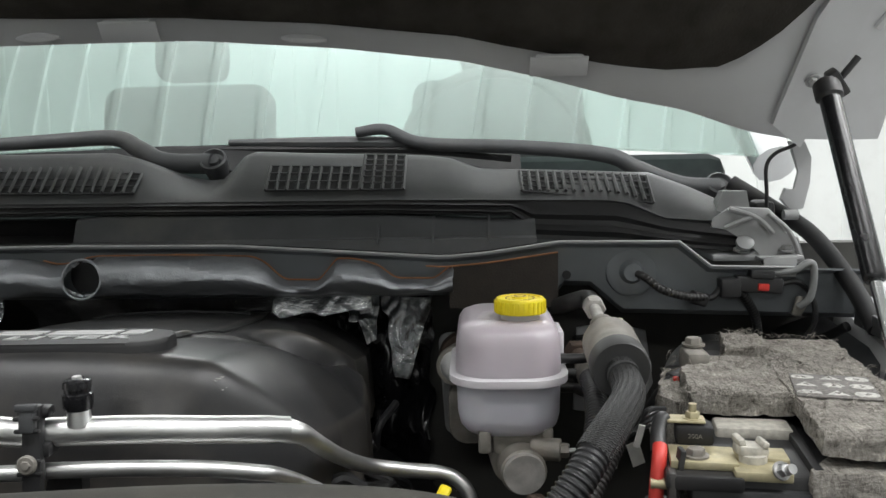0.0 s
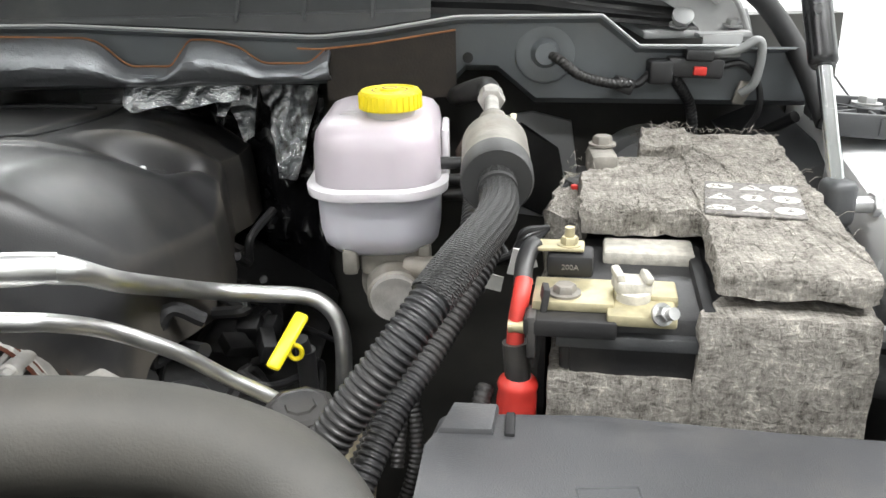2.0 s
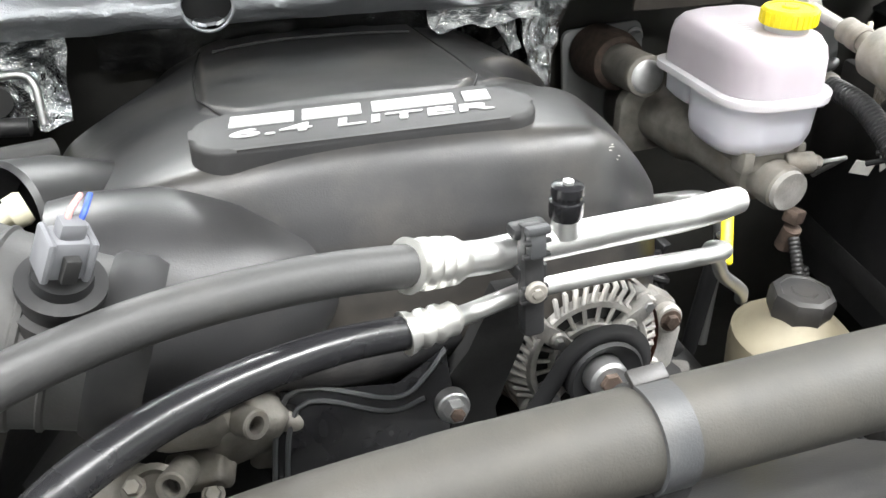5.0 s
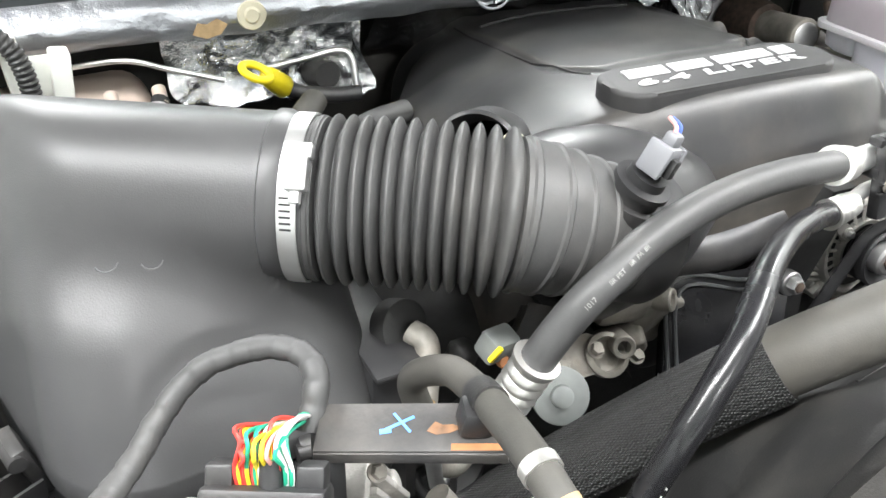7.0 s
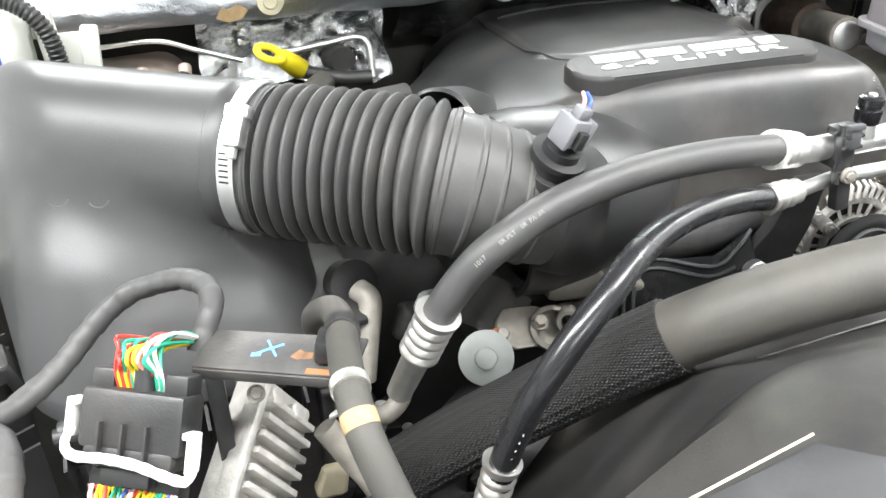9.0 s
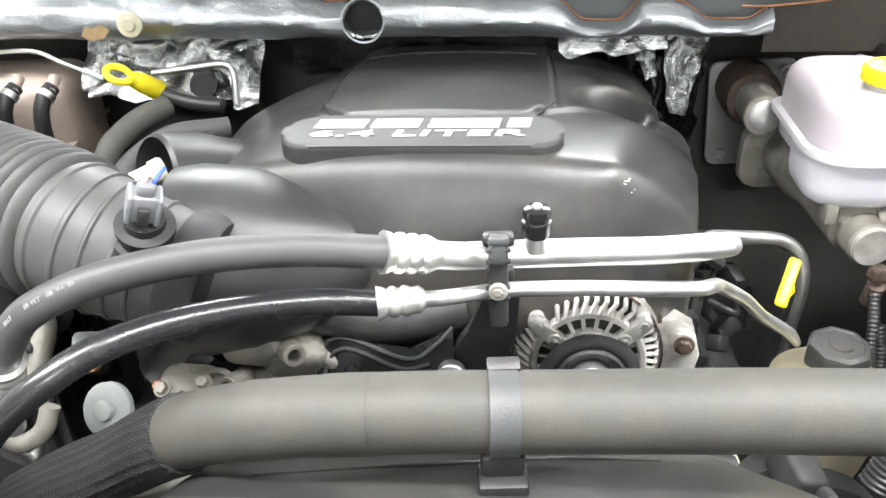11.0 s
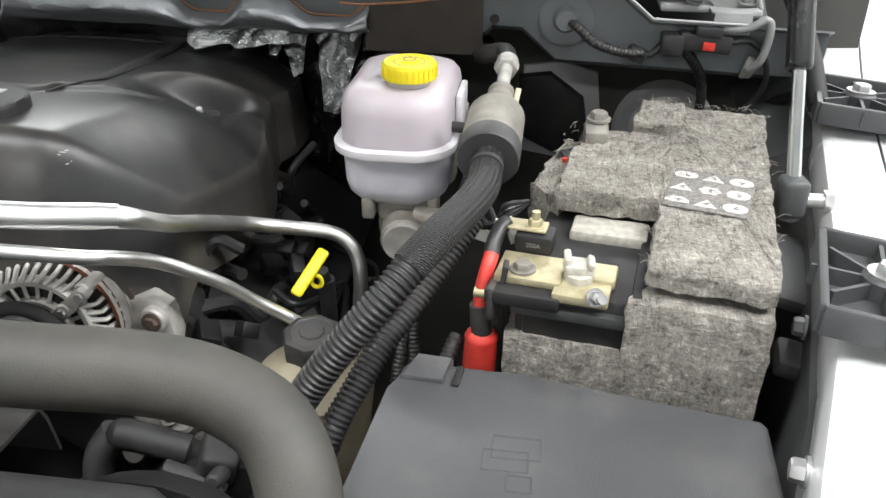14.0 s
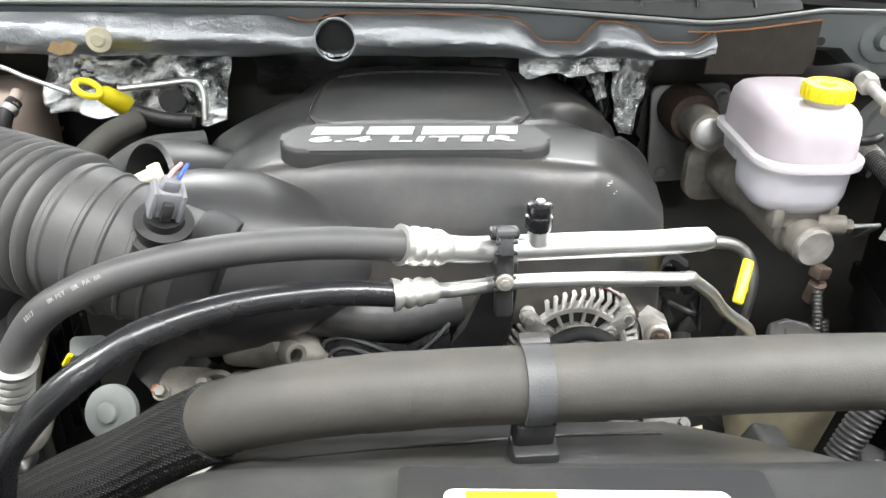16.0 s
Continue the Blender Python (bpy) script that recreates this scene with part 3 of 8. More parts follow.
# ---------- foil heat blanket ----------
blanket = thing("heat_blanket", (-0.4, 0.94, 1.3), "crumpled silver foil heat blanket with orange bound edge", "insulation")
top_b = interp([(-1.0, 1.352), (-0.62, 1.352), (-0.47, 1.350), (-0.44, 1.342), (-0.40, 1.352), (-0.30, 1.352), (-0.215, 1.349), (-0.197, 1.338), (-0.185, 1.322), (-0.135, 1.321), (-0.128, 1.345), (-0.10, 1.345), (-0.07, 1.336), (-0.058, 1.322), (-0.005, 1.321), (0.004, 1.336), (0.01, 1.338)])
raw_top = top_b


def top_b(x):
    return sum(raw_top(x + 0.009 * k / 4) for k in range(-4, 5)) / 9


xb = span(-1.0, 0.010, 260)


def blanket_row(f):
    def row(x):
        zt = top_b(x)
        z = zt + (1.304 - zt) * f
        y = 0.950 - 0.026 * math.sin(math.pi * min(1, f * 0.8 + 0.1)) + 0.0035 * noise.noise(V((x * 12, f * 3, 0))) + 0.0014 * noise.noise(V((x * 60, f * 9, 3)))
        if f > 0.99:
            y += 0.03
        return (y, z + 0.002 * noise.noise(V((x * 25, f * 7, 1))))
    return row


bl = sheet(xb, [blanket_row(f) for f in span(0, 1, 16)])
# the round cut-out
hc = V((-0.409, 0, 1.328))
bmesh.ops.delete(bl, geom=[f for f in bl.faces if (V((f.calc_center_median().x, 0, f.calc_center_median().z)) - hc).length < 0.0205], context="FACES")
for v in bl.verts:
    r_ = V((v.co.x - hc.x, v.co.z - hc.z))
    if v.is_boundary and r_.length < 0.027:
        r_ = r_.normalized() * 0.0215
        v.co.x, v.co.z = hc.x + r_.x, hc.z + r_.y
part("upper_blanket", thick(bl, 0.003), M["foilcloth"], blanket)
part("hole_rim", tube([V((hc.x + 0.0222 * math.cos(a), 0.9275 + 0.003 * math.sin(a), hc.z + 0.0222 * math.sin(a))) for a in span(0, 2 * math.pi, 41)], 0.0016, 8), M["foilcloth"], blanket, "turned foil rim of the round hole")
part("hole_back", cyl((-0.409, 0.953, 1.328), (0, 1, 0), 0.003, 0.0245, 32), M["black"], blanket, "dark backing")
part("binding", tube([V((x, 0.9445, top_b(x) + 0.001)) for x in span(-0.46, 0.005, 200)], 0.0009, 6), M["orange"], blanket, "orange bound edge")


def crumple(x0, x1, z0, z1, y0, y1, seed, amp=0.02, taper=0.0):
    bm = bmesh.new()
    nx, nz = 46, 26
    g = []
    for j in range(nz):
        row = []
        for i in range(nx):
            u, w = i / (nx - 1), j / (nz - 1)
            uu = 0.5 + (u - 0.5) * (1 - taper * (1 - w))
            p = V((x0 + (x1 - x0) * uu, 0, z0 + (z1 - z0) * w))
            a = noise.noise(V((p.x * 22 + seed, p.z * 22, 0))) + 0.6 * abs(noise.noise(V((p.x * 55, p.z * 55, seed))))
            edge_in = 0.012 * noise.noise(V((p.x * 30, p.z * 30, seed + 4)))
            row.append(bm.verts.new((p.x + edge_in, y0 + (y1 - y0) * w - amp * a, p.z + edge_in)))
        g.append(row)
    for a, b in zip(g, g[1:]):
        for i in range(nx - 1):
            bm.faces.new((a[i], a[i + 1], b[i + 1], b[i]))
    return thick(bm, 0.0015)


part("lower_flap", crumple(-0.74, -0.535, 1.235, 1.302, 0.945, 0.985, 1.3, 0.030), M["foil"], blanket)
part("lower_flap", crumple(-0.200, -0.085, 1.284, 1.306, 0.968, 0.985, 5.1, 0.012), M["foil"], blanket)
part("lower_flap", crumple(-0.52, -0.16, 1.24, 1.31, 1.05, 0.975, 3.3, 0.014), M["foil"], blanket)
part("torn_flap", crumple(-0.135, -0.090, 1.264, 1.300, 0.990, 1.008, 6.4, 0.016, 0.8), M["foil"], blanket)
part("black_drape", crumple(-0.150, -0.020, 1.03, 1.292, 1.078, 1.066, 2.2, 0.022, 0.10), M["gloss"], blanket, "crumpled black plastic sheet")


def flap(corners, seed, amp):
    """Torn, creased foil between four corners (top left, top right, bottom right, bottom left)."""
    a, b, c, d = (V(q) for q in corners)
    bm = bmesh.new()
    n = 34
    g = []
    for j in range(n):
        row = []
        for i in range(n):
            u, w = i / (n - 1), j / (n - 1)
            q = (a * (1 - u) + b * u) * (1 - w) + (d * (1 - u) + c * u) * w
            k = noise.noise(V((q.x * 26 + seed, q.z * 16, 0))) + 0.7 * abs(noise.noise(V((q.x * 70, q.z * 45, seed))))
            e = 0.007 * noise.noise(V((q.x * 40, q.z * 40, seed + 4)))
            row.append(bm.verts.new((q.x + e, q.y - amp * k, q.z + e)))
        g.append(row)
    for r0, r1 in zip(g, g[1:]):
        for i in range(n - 1):
            bm.faces.new((r0[i], r0[i + 1], r1[i + 1], r1[i]))
    return thick(bm, 0.0012)


part("hanging_flap", flap([(-0.084, 1.058, 1.290), (-0.016, 1.058, 1.290), (-0.048, 1.018, 1.186), (-0.064, 1.018, 1.192)], 9.7, 0.022), M["foil"], blanket)
part("hanging_flap", flap([(-0.122, 1.045, 1.288), (-0.084, 1.045, 1.290), (-0.090, 1.015, 1.234), (-0.100, 1.015, 1.230)], 3.1, 0.012), M["foil"], blanket)
part("pale_disc", ruffle(turned([(0, 0.014), (0.0015, 0.013), (0.002, 0.008), (0.0045, 0.006)], (-0.660, 0.9225, 1.328), (0.1, -1, 0.05), 20), 0.0012, 90), M["cream"], blanket, "small whitish plastic retainer")
part("yellow_smudge", ruffle(prism([(-0.016, -0.004), (-0.004, -0.009), (0.010, -0.006), (0.017, 0.002), (0.008, 0.008), (-0.002, 0.004), (-0.010, 0.006)], 0, 0.0008, frame_of((-0.700, 0.9220, 1.320), (1, 0, 0), (0, 0.1, 1))), 0.002, 120), M["tan"], blanket, "yellow smudge of old sealant")

# ---------- tray, seal and cowl panel below the windscreen ----------
tray = thing("cowl_tray", (-0.2, 0.96, 1.37), "grey black plastic tray with small ribs below the cowl", "tray")
tray_top = interp([(-0.43, 1.394), (-0.41, 1.396), (-0.05, 1.392), (0.04, 1.386), (0.095, 1.385)])
part("tray_face", thick(sheet(span(-0.43, 0.105, 60), [lambda x: (0.990, tray_top(x) + 0.001), lambda x: (0.972, tray_top(x)), lambda x: (0.966, tray_top(x) - 0.004), lambda x: (0.956, 1.368), lambda x: (0.948, 1.366), lambda x: (0.944, flange_z(x) + 0.003)]), 0.003), M["plasticgrey"], tray)
for rx in (-0.075, -0.012, 0.052):
    part("rib", prism([(0.940, 1.362), (0.972, 1.362), (0.972, 1.391)], rx - 0.0014, rx + 0.0014, Matrix(((0, 0, 1, 0), (1, 0, 0, 0), (0, 1, 0, 0), (0, 0, 0, 1)))), M["plasticgrey"], tray)
part("side_well", thick(sheet(span(-1.1, -0.43, 20), [lambda x: (0.99, 1.394), lambda x: (1.02, 1.37), lambda x: (1.0, 1.366), lambda x: (0.944, 1.364)]), 0.003), M["black"], tray)
seal_low = interp([(-1.1, 1.397), (-0.40, 1.398), (-0.05, 1.394), (0.085, 1.389), (0.098, 1.362), (0.26, 1.352), (0.33, 1.345)])
seal_top = interp([(-1.1, 1.418), (-0.05, 1.411), (0.2, 1.406), (0.256, 1.385), (0.33, 1.372)])
srows = []
for k in range(9):
    f = k / 8
    srows.append(lambda x, f=f, k=k: (0.972 + 0.018 * f - (0.005 if k in (2, 5) else 0), seal_low(x) + (seal_top(x) - seal_low(x)) * f))
srows.insert(0, lambda x: (0.99, seal_low(x) - 0.002))
seal = thing("cowl_seal", (-0.2, 0.98, 1.40), "ribbed black rubber seal along the cowl edge", "seal")
part("lower_lip", thick(sheet(span(-1.1, 0.345, 120), srows[:5]), 0.003), M["black"], seal)
part("upper_lip", thick(sheet(span(-1.1, 0.345, 120), srows[4:]), 0.003), M["black"], seal)

cowl = thing("windscreen_cowl", (-0.2, 1.0, 1.42), "dark grey plastic windscreen cowl with vent grilles", "cowl")
cow_top = interp([(-1.1, 1.469), (-0.56, 1.471), (-0.42, 1.471), (-0.385, 1.463), (-0.32, 1.438), (-0.296, 1.434), (-0.279, 1.436), (-0.262, 1.452), (-0.249, 1.466), (-0.236, 1.469), (-0.02, 1.460), (0.008, 1.456), (0.042, 1.443), (0.15, 1.439), (0.253, 1.434), (0.30, 1.416), (0.34, 1.398)])
cow_low = interp([(-1.1, 1.418), (-0.025, 1.412), (0.19, 1.408), (0.215, 1.404), (0.256, 1.386), (0.34, 1.380)])
cxs = span(-1.1, 0.345, 200)


def cowl_row(f):
    return lambda x: (0.990 + 0.060 * f, cow_low(x) + (cow_top(x) - cow_low(x)) * (f ** 0.85))


rows = [lambda x: (0.990, cow_low(x) - 0.006), lambda x: (0.986, cow_low(x) - 0.003)] + [cowl_row(f) for f in span(0.0, 1, 9)] + [lambda x: (1.058, cow_top(x) + 0.001), lambda x: (1.085, cow_top(x) - 0.012), lambda x: (1.13, cow_top(x) - 0.03)]
part("panel", thick(sheet(cxs, rows), 0.003), M["cowl"], cowl)


def grille(x0, x1, f0, f1, nx, nz):
    """Vent slots: a dark field with a lattice of thin bars."""
    off = V((0, -0.0028, 0.0024))

    def at(x, f, k=0.0):
        y, z = cowl_row(f)(x)
        return V((x, y, z)) + off * (1 + k)
    bm = bmesh.new()
    q = [bm.verts.new(at(x, f, -0.55)) for x, f in ((x0, f0), (x1, f0), (x1, f1), (x0, f1))]
    bm.faces.new(q)
    bms = [thick(bm, 0.001)]
    g = part("grille_field", bms[0], M["black"], cowl, "black vent opening")
    bars = []
    for i in range(nx + 1):
        x = x0 + (x1 - x0) * i / nx
        a, b = at(x, f0), at(x, f1)
        bars.append(tube([a, b], 0.0023, 4))
    for j in range(nz + 1):
        f = f0 + (f1 - f0) * j / nz
        bars.append(tube([at(x0, f), at(x1, f)], 0.0011, 4))
    part("grille_lattice", merge(*bars), M["cowl"], cowl)


grille(-0.70, -0.372, 0.10, 0.62, 26, 3)
grille(-0.212, -0.100, 0.10, 0.62, 9, 3)
grille(-0.098, -0.048, 0.10, 0.95, 4, 6)
grille(0.092, 0.245, 0.12, 0.85, 15, 4)


def wiper(name, nut, pts, r0, blade, label):
    w = thing(name, nut, label, "wiper", "windscreen wipers")
    nut = V(nut)
    path = smooth_path(pts, 10)
    part("arm", tube(path, lambda i, s: r0 * (1.0 - 0.45 * s), 10, shape=lambda a: 1.0 if abs(math.cos(a)) > 0.3 else 0.55), M["plasticgrey"], w)
    part("nut_cap", turned([(-0.02, 0.014), (0.004, 0.0175), (0.010, 0.0175), (0.0115, 0.015), (0.006, 0.0125), (0.005, 0.008), (0.009, 0.007), (0.010, 0.001)], nut, (0, -0.75, 0.66), 24), M["plasticgrey"], w, "round hollow nut cap")
    if blade:
        b = smooth_path(blade, 8)
        part("blade", tube(b, 0.005, 8), M["black"], w, "black rubber blade")
        mid = b[len(b) // 2]
        part("blade_carrier", tube([p + V((0, 0, 0.009)) for p in b[4:-4]], lambda i, s: 0.004 + 0.004 * math.sin(math.pi * s), 8), M["plasticgrey"], w)
    return w


wiper("wiper", (-0.297, 1.075, 1.456), [(-0.300, 1.075, 1.456), (-0.365, 1.08, 1.460), (-0.40, 1.085, 1.478), (-0.432, 1.09, 1.492), (-0.52, 1.10, 1.490), (-0.62, 1.11, 1.487), (-0.78, 1.13, 1.487)], 0.014, None, "black wiper arm parked on the cowl")
wiper("wiper", (0.350, 1.10, 1.413), [(0.350, 1.10, 1.413), (0.30, 1.10, 1.418), (0.245, 1.10, 1.440), (0.205, 1.10, 1.458), (0.10, 1.105, 1.470), (-0.03, 1.115, 1.478), (-0.08, 1.12, 1.497), (-0.12, 1.12, 1.494)], 0.013,
      [(-0.40, 1.15, 1.478), (-0.20, 1.135, 1.474), (-0.05, 1.125, 1.470), (0.085, 1.115, 1.456)], "black wiper arm with blade resting on the glass")

# ---------- windscreen and cab ----------


def ws_base(x):
    return 1.145 + 0.22 * ((x - CX) / 0.85) ** 2


def ws_z(x):
    return 1.482 - 0.030 * ((x - CX) / 0.85) ** 2


wxs = span(CX - 0.80, CX + 0.80, 40)
solo("windshield", thick(sheet(wxs, [lambda x, f=f: (ws_base(x) + 0.78 * f, ws_z(x) + 0.52 * f + 0.03 * math.sin(math.pi * f)) for f in span(0.0, 1, 12)]), 0.004), M["glass"], "green tinted windscreen glass", "window", kind="structure")
solo("windshield_frit", thick(sheet(span(CX - 0.80, 0.10, 30), [lambda x, f=f: (ws_base(x) + 0.78 * f - 0.003, ws_z(x) + 0.52 * f - 0.004) for f in (-0.06, -0.03, 0.004)]), 0.003), M["black"], "black band along the windscreen base", "trim", kind="structure")
cab = thing("cab_shell", (CX, 1.8, 1.3), "white truck cab with roof pillars", "cab", kind="structure")
part("roof", boxat(CX - 0.82, CX + 0.82, 1.95, 3.2, 2.0, 2.06, 0.02), M["paint"], cab)
for sx in (-1, 1):
    a, b = V((CX + sx * 0.83, ws_base(CX + 0.83), 1.44)), V((CX + sx * 0.78, ws_base(CX + 0.8) + 0.80, 2.02))
    part("pillar", tube([a + (b - a) * k / 6 for k in range(7)], 0.035, 12), M["paint"], cab)
part("dashboard", boxat(CX - 0.78, CX + 0.78, 1.42, 1.75, 1.30, 1.46, 0.03), M["cloth"], cab, "dark dashboard top")
part("floor_pan", boxat(CX - 0.85, CX + 0.85, 1.13, 3.2, 0.6, 0.66), M["cloth"], cab)
for sx in (-0.42, 0.42):
    part("seat_back", box(0.46, 0.14, 0.6, pose(CX + sx, 2.25, 1.38, -12), 0.05, 3), M["cloth"], cab, "dark cloth seat back")
    part("head_rest", box(0.20, 0.10, 0.14, pose(CX + sx, 2.33, 1.76, -8), 0.04, 3), M["cloth"], cab, "dark cloth head rest")
part("steering_wheel", tube([V((CX + 0.40 + 0.19 * math.cos(a), 1.78 + 0.08 * math.sin(a), 1.48 + 0.17 * math.sin(a))) for a in span(0, 2 * math.pi, 33)], 0.014, 8), M["plastic"], cab, "black steering wheel rim")

# ---------- hood, hinge and gas strut ----------
HS = radians(50)
hood_edge = interp([(-1.15, 1.575), (-0.9, 1.588), (-0.5, 1.594), (-0.275, 1.594), (-0.114, 1.582), (0.023, 1.565), (0.115, 1.544), (0.201, 1.520), (0.27, 1.506), (0.344, 1.480), (0.39, 1.472), (0.44, 1.470), (0.52, 1.470)])
hood_y = interp([(-1.15, 0.99), (-0.4, 0.955), (0.0, 0.955), (0.36, 0.96), (0.52, 1.0)])
hxs = span(-1.12, 0.50, 90)


def hood_row(s, lift):
    return lambda x: (hood_y(x) - s * math.cos(HS) + lift * math.sin(HS), (hood_edge(x) * max(0, 1 - s * 4) + 1.562 * min(1, s * 4)) + s * math.sin(HS) + lift * math.cos(HS))


hood = thing("hood", (CX, 0.95, 1.55), "raised white hood with dark felt liner underneath", "hood")
part("outer_skin", thick(sheet(hxs, [hood_row(-0.004, 0.012)] + [hood_row(s, 0.045) for s in span(0.03, 1.22, 10)]), 0.003), M["paint"], hood)
part("inner_frame", thick(sheet(hxs, [hood_row(-0.004, 0.010), hood_row(0.0, 0.002), hood_row(0.012, 0.0)] + [hood_row(s, 0.004 if 0.03 < s < 0.05 else 0.0) for s in span(0.02, 1.22, 30)]), 0.002), M["hoodgrey"], hood)
lxs = span(-1.05, 0.485, 90)
liner_in = interp([(-1.05, 0.06), (-0.3, 0.040), (-0.05, 0.038), (0.07, 0.034), (0.17, 0.036), (0.25, 0.042), (0.30, 0.055), (0.34, 0.085), (0.377, 0.12), (0.424, 0.17), (0.471, 0.21), (0.485, 0.23)])


def liner_row(f, lift):
    return lambda x: hood_row(liner_in(x) + f * (1.12 - liner_in(x)), lift - 0.006 * noise.noise(V((x * 7, f * 9, 2))))(x)


part("liner", thick(sheet(lxs, [liner_row(0, -0.002), liner_row(0.006, -0.012)] + [liner_row(f, -0.02) for f in span(0.03, 1, 26)]), 0.004), M["liner"], hood, "dark brown felt liner")
for cx0 in (-0.335, 0.128):
    m = pose(cx0, *hood_row(0.030, -0.022)(cx0), -50, 0, 3)
    part("liner_clip", merge(box(0.062, 0.024, 0.003, m, 0.001), box(0.050, 0.004, 0.005, m @ pose(0, -0.012, 0), 0.001)), M["hoodgrey"], hood, "grey metal liner clip")
for bx in (-0.45, -0.15):
    part("edge_bump", tube([V((bx + dx, *hood_row(0.012 - 0.00 * dx, -0.004)(bx + dx))) for dx in span(-0.025, 0.025, 7)], lambda i, s: 0.002 + 0.005 * math.sin(math.pi * s), 8), M["hoodgrey"], hood)
# reinforcement by the hinge
brk = [(0.362, 0.015), (0.400, -0.003), (0.425, 0.06), (0.450, 0.15), (0.452, 0.185), (0.425, 0.175), (0.385, 0.11)]
bm = bmesh.new()
bm.faces.new([bm.verts.new((x, *hood_row(s, -0.012)(x))) for x, s in brk])
part("hinge_plate", thick(bm, 0.006), M["hoodgrey"], hood, "light grey hinge plate")
for x, s in ((0.425, 0.175), (0.395, 0.06)):
    y, z = hood_row(s, -0.014)(x)
    part("bolt", hexbolt((x, y, z), (0, -math.sin(HS), -math.cos(HS)), 0.0055, 0.006, 0.008), M["plate"], hood)
for s in (0.10, 0.22, 0.36):
    part("pressed_rib", tube([V((x, *hood_row(s + (x - 0.46) * 1.4, -0.002)(x))) for x in span(0.46, 0.498, 6)], 0.006, 8), M["hoodgrey"], hood)

hinge = thing("hinge_arm_assembly", (0.40, 1.0, 1.38), "light grey steel hood hinge arm", "hinge")
upright = frame_of((0.0, 0.998, 0.0), (1, 0, 0), (0, 0, 1))
part("arm", prism([(0.400, 1.469), (0.418, 1.468), (0.426, 1.450), (0.425, 1.421), (0.418, 1.391), (0.404, 1.388), (0.392, 1.402), (0.397, 1.415), (0.407, 1.412), (0.412, 1.433)], -0.004, 0.004, upright, 0.0015), M["hoodgrey"], hinge)
part("washer_hose", hose([(0.373, 0.955, 1.551), (0.394, 0.965, 1.541), (0.412, 0.975, 1.523), (0.419, 0.985, 1.505), (0.414, 0.985, 1.478), (0.403, 0.985, 1.465), (0.381, 0.985, 1.455), (0.371, 0.985, 1.44), (0.372, 0.985, 1.41), (0.374, 0.99, 1.375)], 0.0022, 8), M["black"], hinge, "thin black washer hose")
part("base", boxat(0.345, 0.40, 0.985, 1.10, 1.345, 1.372, 0.006), M["hoodgrey"], hinge)
part("pivot", cyl((0.394, 0.992, 1.384), (1, 0, 0), 0.016, 0.006, 16), M["plate"], hinge)

corner = thing("cowl_corner", (0.33, 0.98, 1.33), "light grey sheet metal gusset at the cowl corner", "bracket")
part("base_plate", boxat(0.305, 0.405, 0.962, 1.09, 1.334, 1.342, 0.003), M["plate"], corner)
gm = frame_of((0.0, 0.966, 0.0), (1, 0, 0), (0, 0, 1))
part("gusset", ruffle(prism([(0.304, 1.384), (0.325, 1.396), (0.366, 1.392), (0.379, 1.379), (0.386, 1.364), (0.400, 1.360), (0.413, 1.329), (0.362, 1.329), (0.358, 1.346), (0.335, 1.360), (0.320, 1.370), (0.303, 1.372)], -0.003, 0.003, gm, 0.0012), 0.006, 34), M["plate"], corner, "folded pale grey gusset")
for x0, x1, z0, z1 in ((0.322, 0.372, 1.394, 1.366), (0.366, 0.402, 1.388, 1.340), (0.318, 0.352, 1.372, 1.384)):
    part("crease", tube(smooth_path([V((x0, 0.961, z0)), V(((x0 + x1) / 2 + 0.004, 0.958, (z0 + z1) / 2 + 0.004)), V((x1, 0.961, z1))], 6), 0.0028, 8), M["plate"], corner, "raised crease")
part("step", ruffle(merge(boxat(0.352, 0.400, 0.945, 0.985, 1.336, 1.341, 0.0015), boxat(0.355, 0.392, 0.942, 0.946, 1.318, 1.340, 0.001)), 0.002, 40), M["plate"], corner, "pressed pale step")
part("post", loft([[V((x, y, 1.365)) for x, y in ((0.316, 1.0), (0.362, 0.994), (0.366, 1.03), (0.318, 1.036))], [V((x, y, 1.392)) for x, y in ((0.322, 1.006), (0.358, 1.0), (0.362, 1.03), (0.322, 1.034))],
                   [V((x, y, 1.412)) for x, y in ((0.330, 1.012), (0.356, 1.006), (0.358, 1.028), (0.330, 1.03))]]), M["plate"], corner)
part("channel", box(0.024, 0.05, 0.05, pose(0.378, 1.02, 1.375, 0, 0, -10), 0.006, 2), M["black"], corner, "dark rubber filled channel")
part("plug", turned([(0, 0.010), (0.004, 0.010), (0.005, 0.006)], (0.340, 0.961, 1.354), (0, -0.7, 0.6), 20), M["gusset"], corner)
for bx in (0.338, 0.388):
    part("bolt", hexbolt((bx, 0.965, 1.346), (0, -0.3, 1), 0.006, 0.006, 0.009), M["gusset"], corner)
part("corner_seal", hose([(0.36, 1.08, 1.42), (0.40, 1.05, 1.39), (0.43, 1.0, 1.36), (0.447, 0.94, 1.315), (0.452, 0.88, 1.27)], 0.010, 10), M["black"], corner, "black rubber edge seal")
part("hook_tube", hose([(0.345, 0.95, 1.322), (0.385, 0.94, 1.325), (0.405, 0.94, 1.334), (0.410, 0.94, 1.322), (0.406, 0.94, 1.295), (0.396, 0.945, 1.284)], 0.0042, 10), M["gusset"], corner, "bent grey tube")

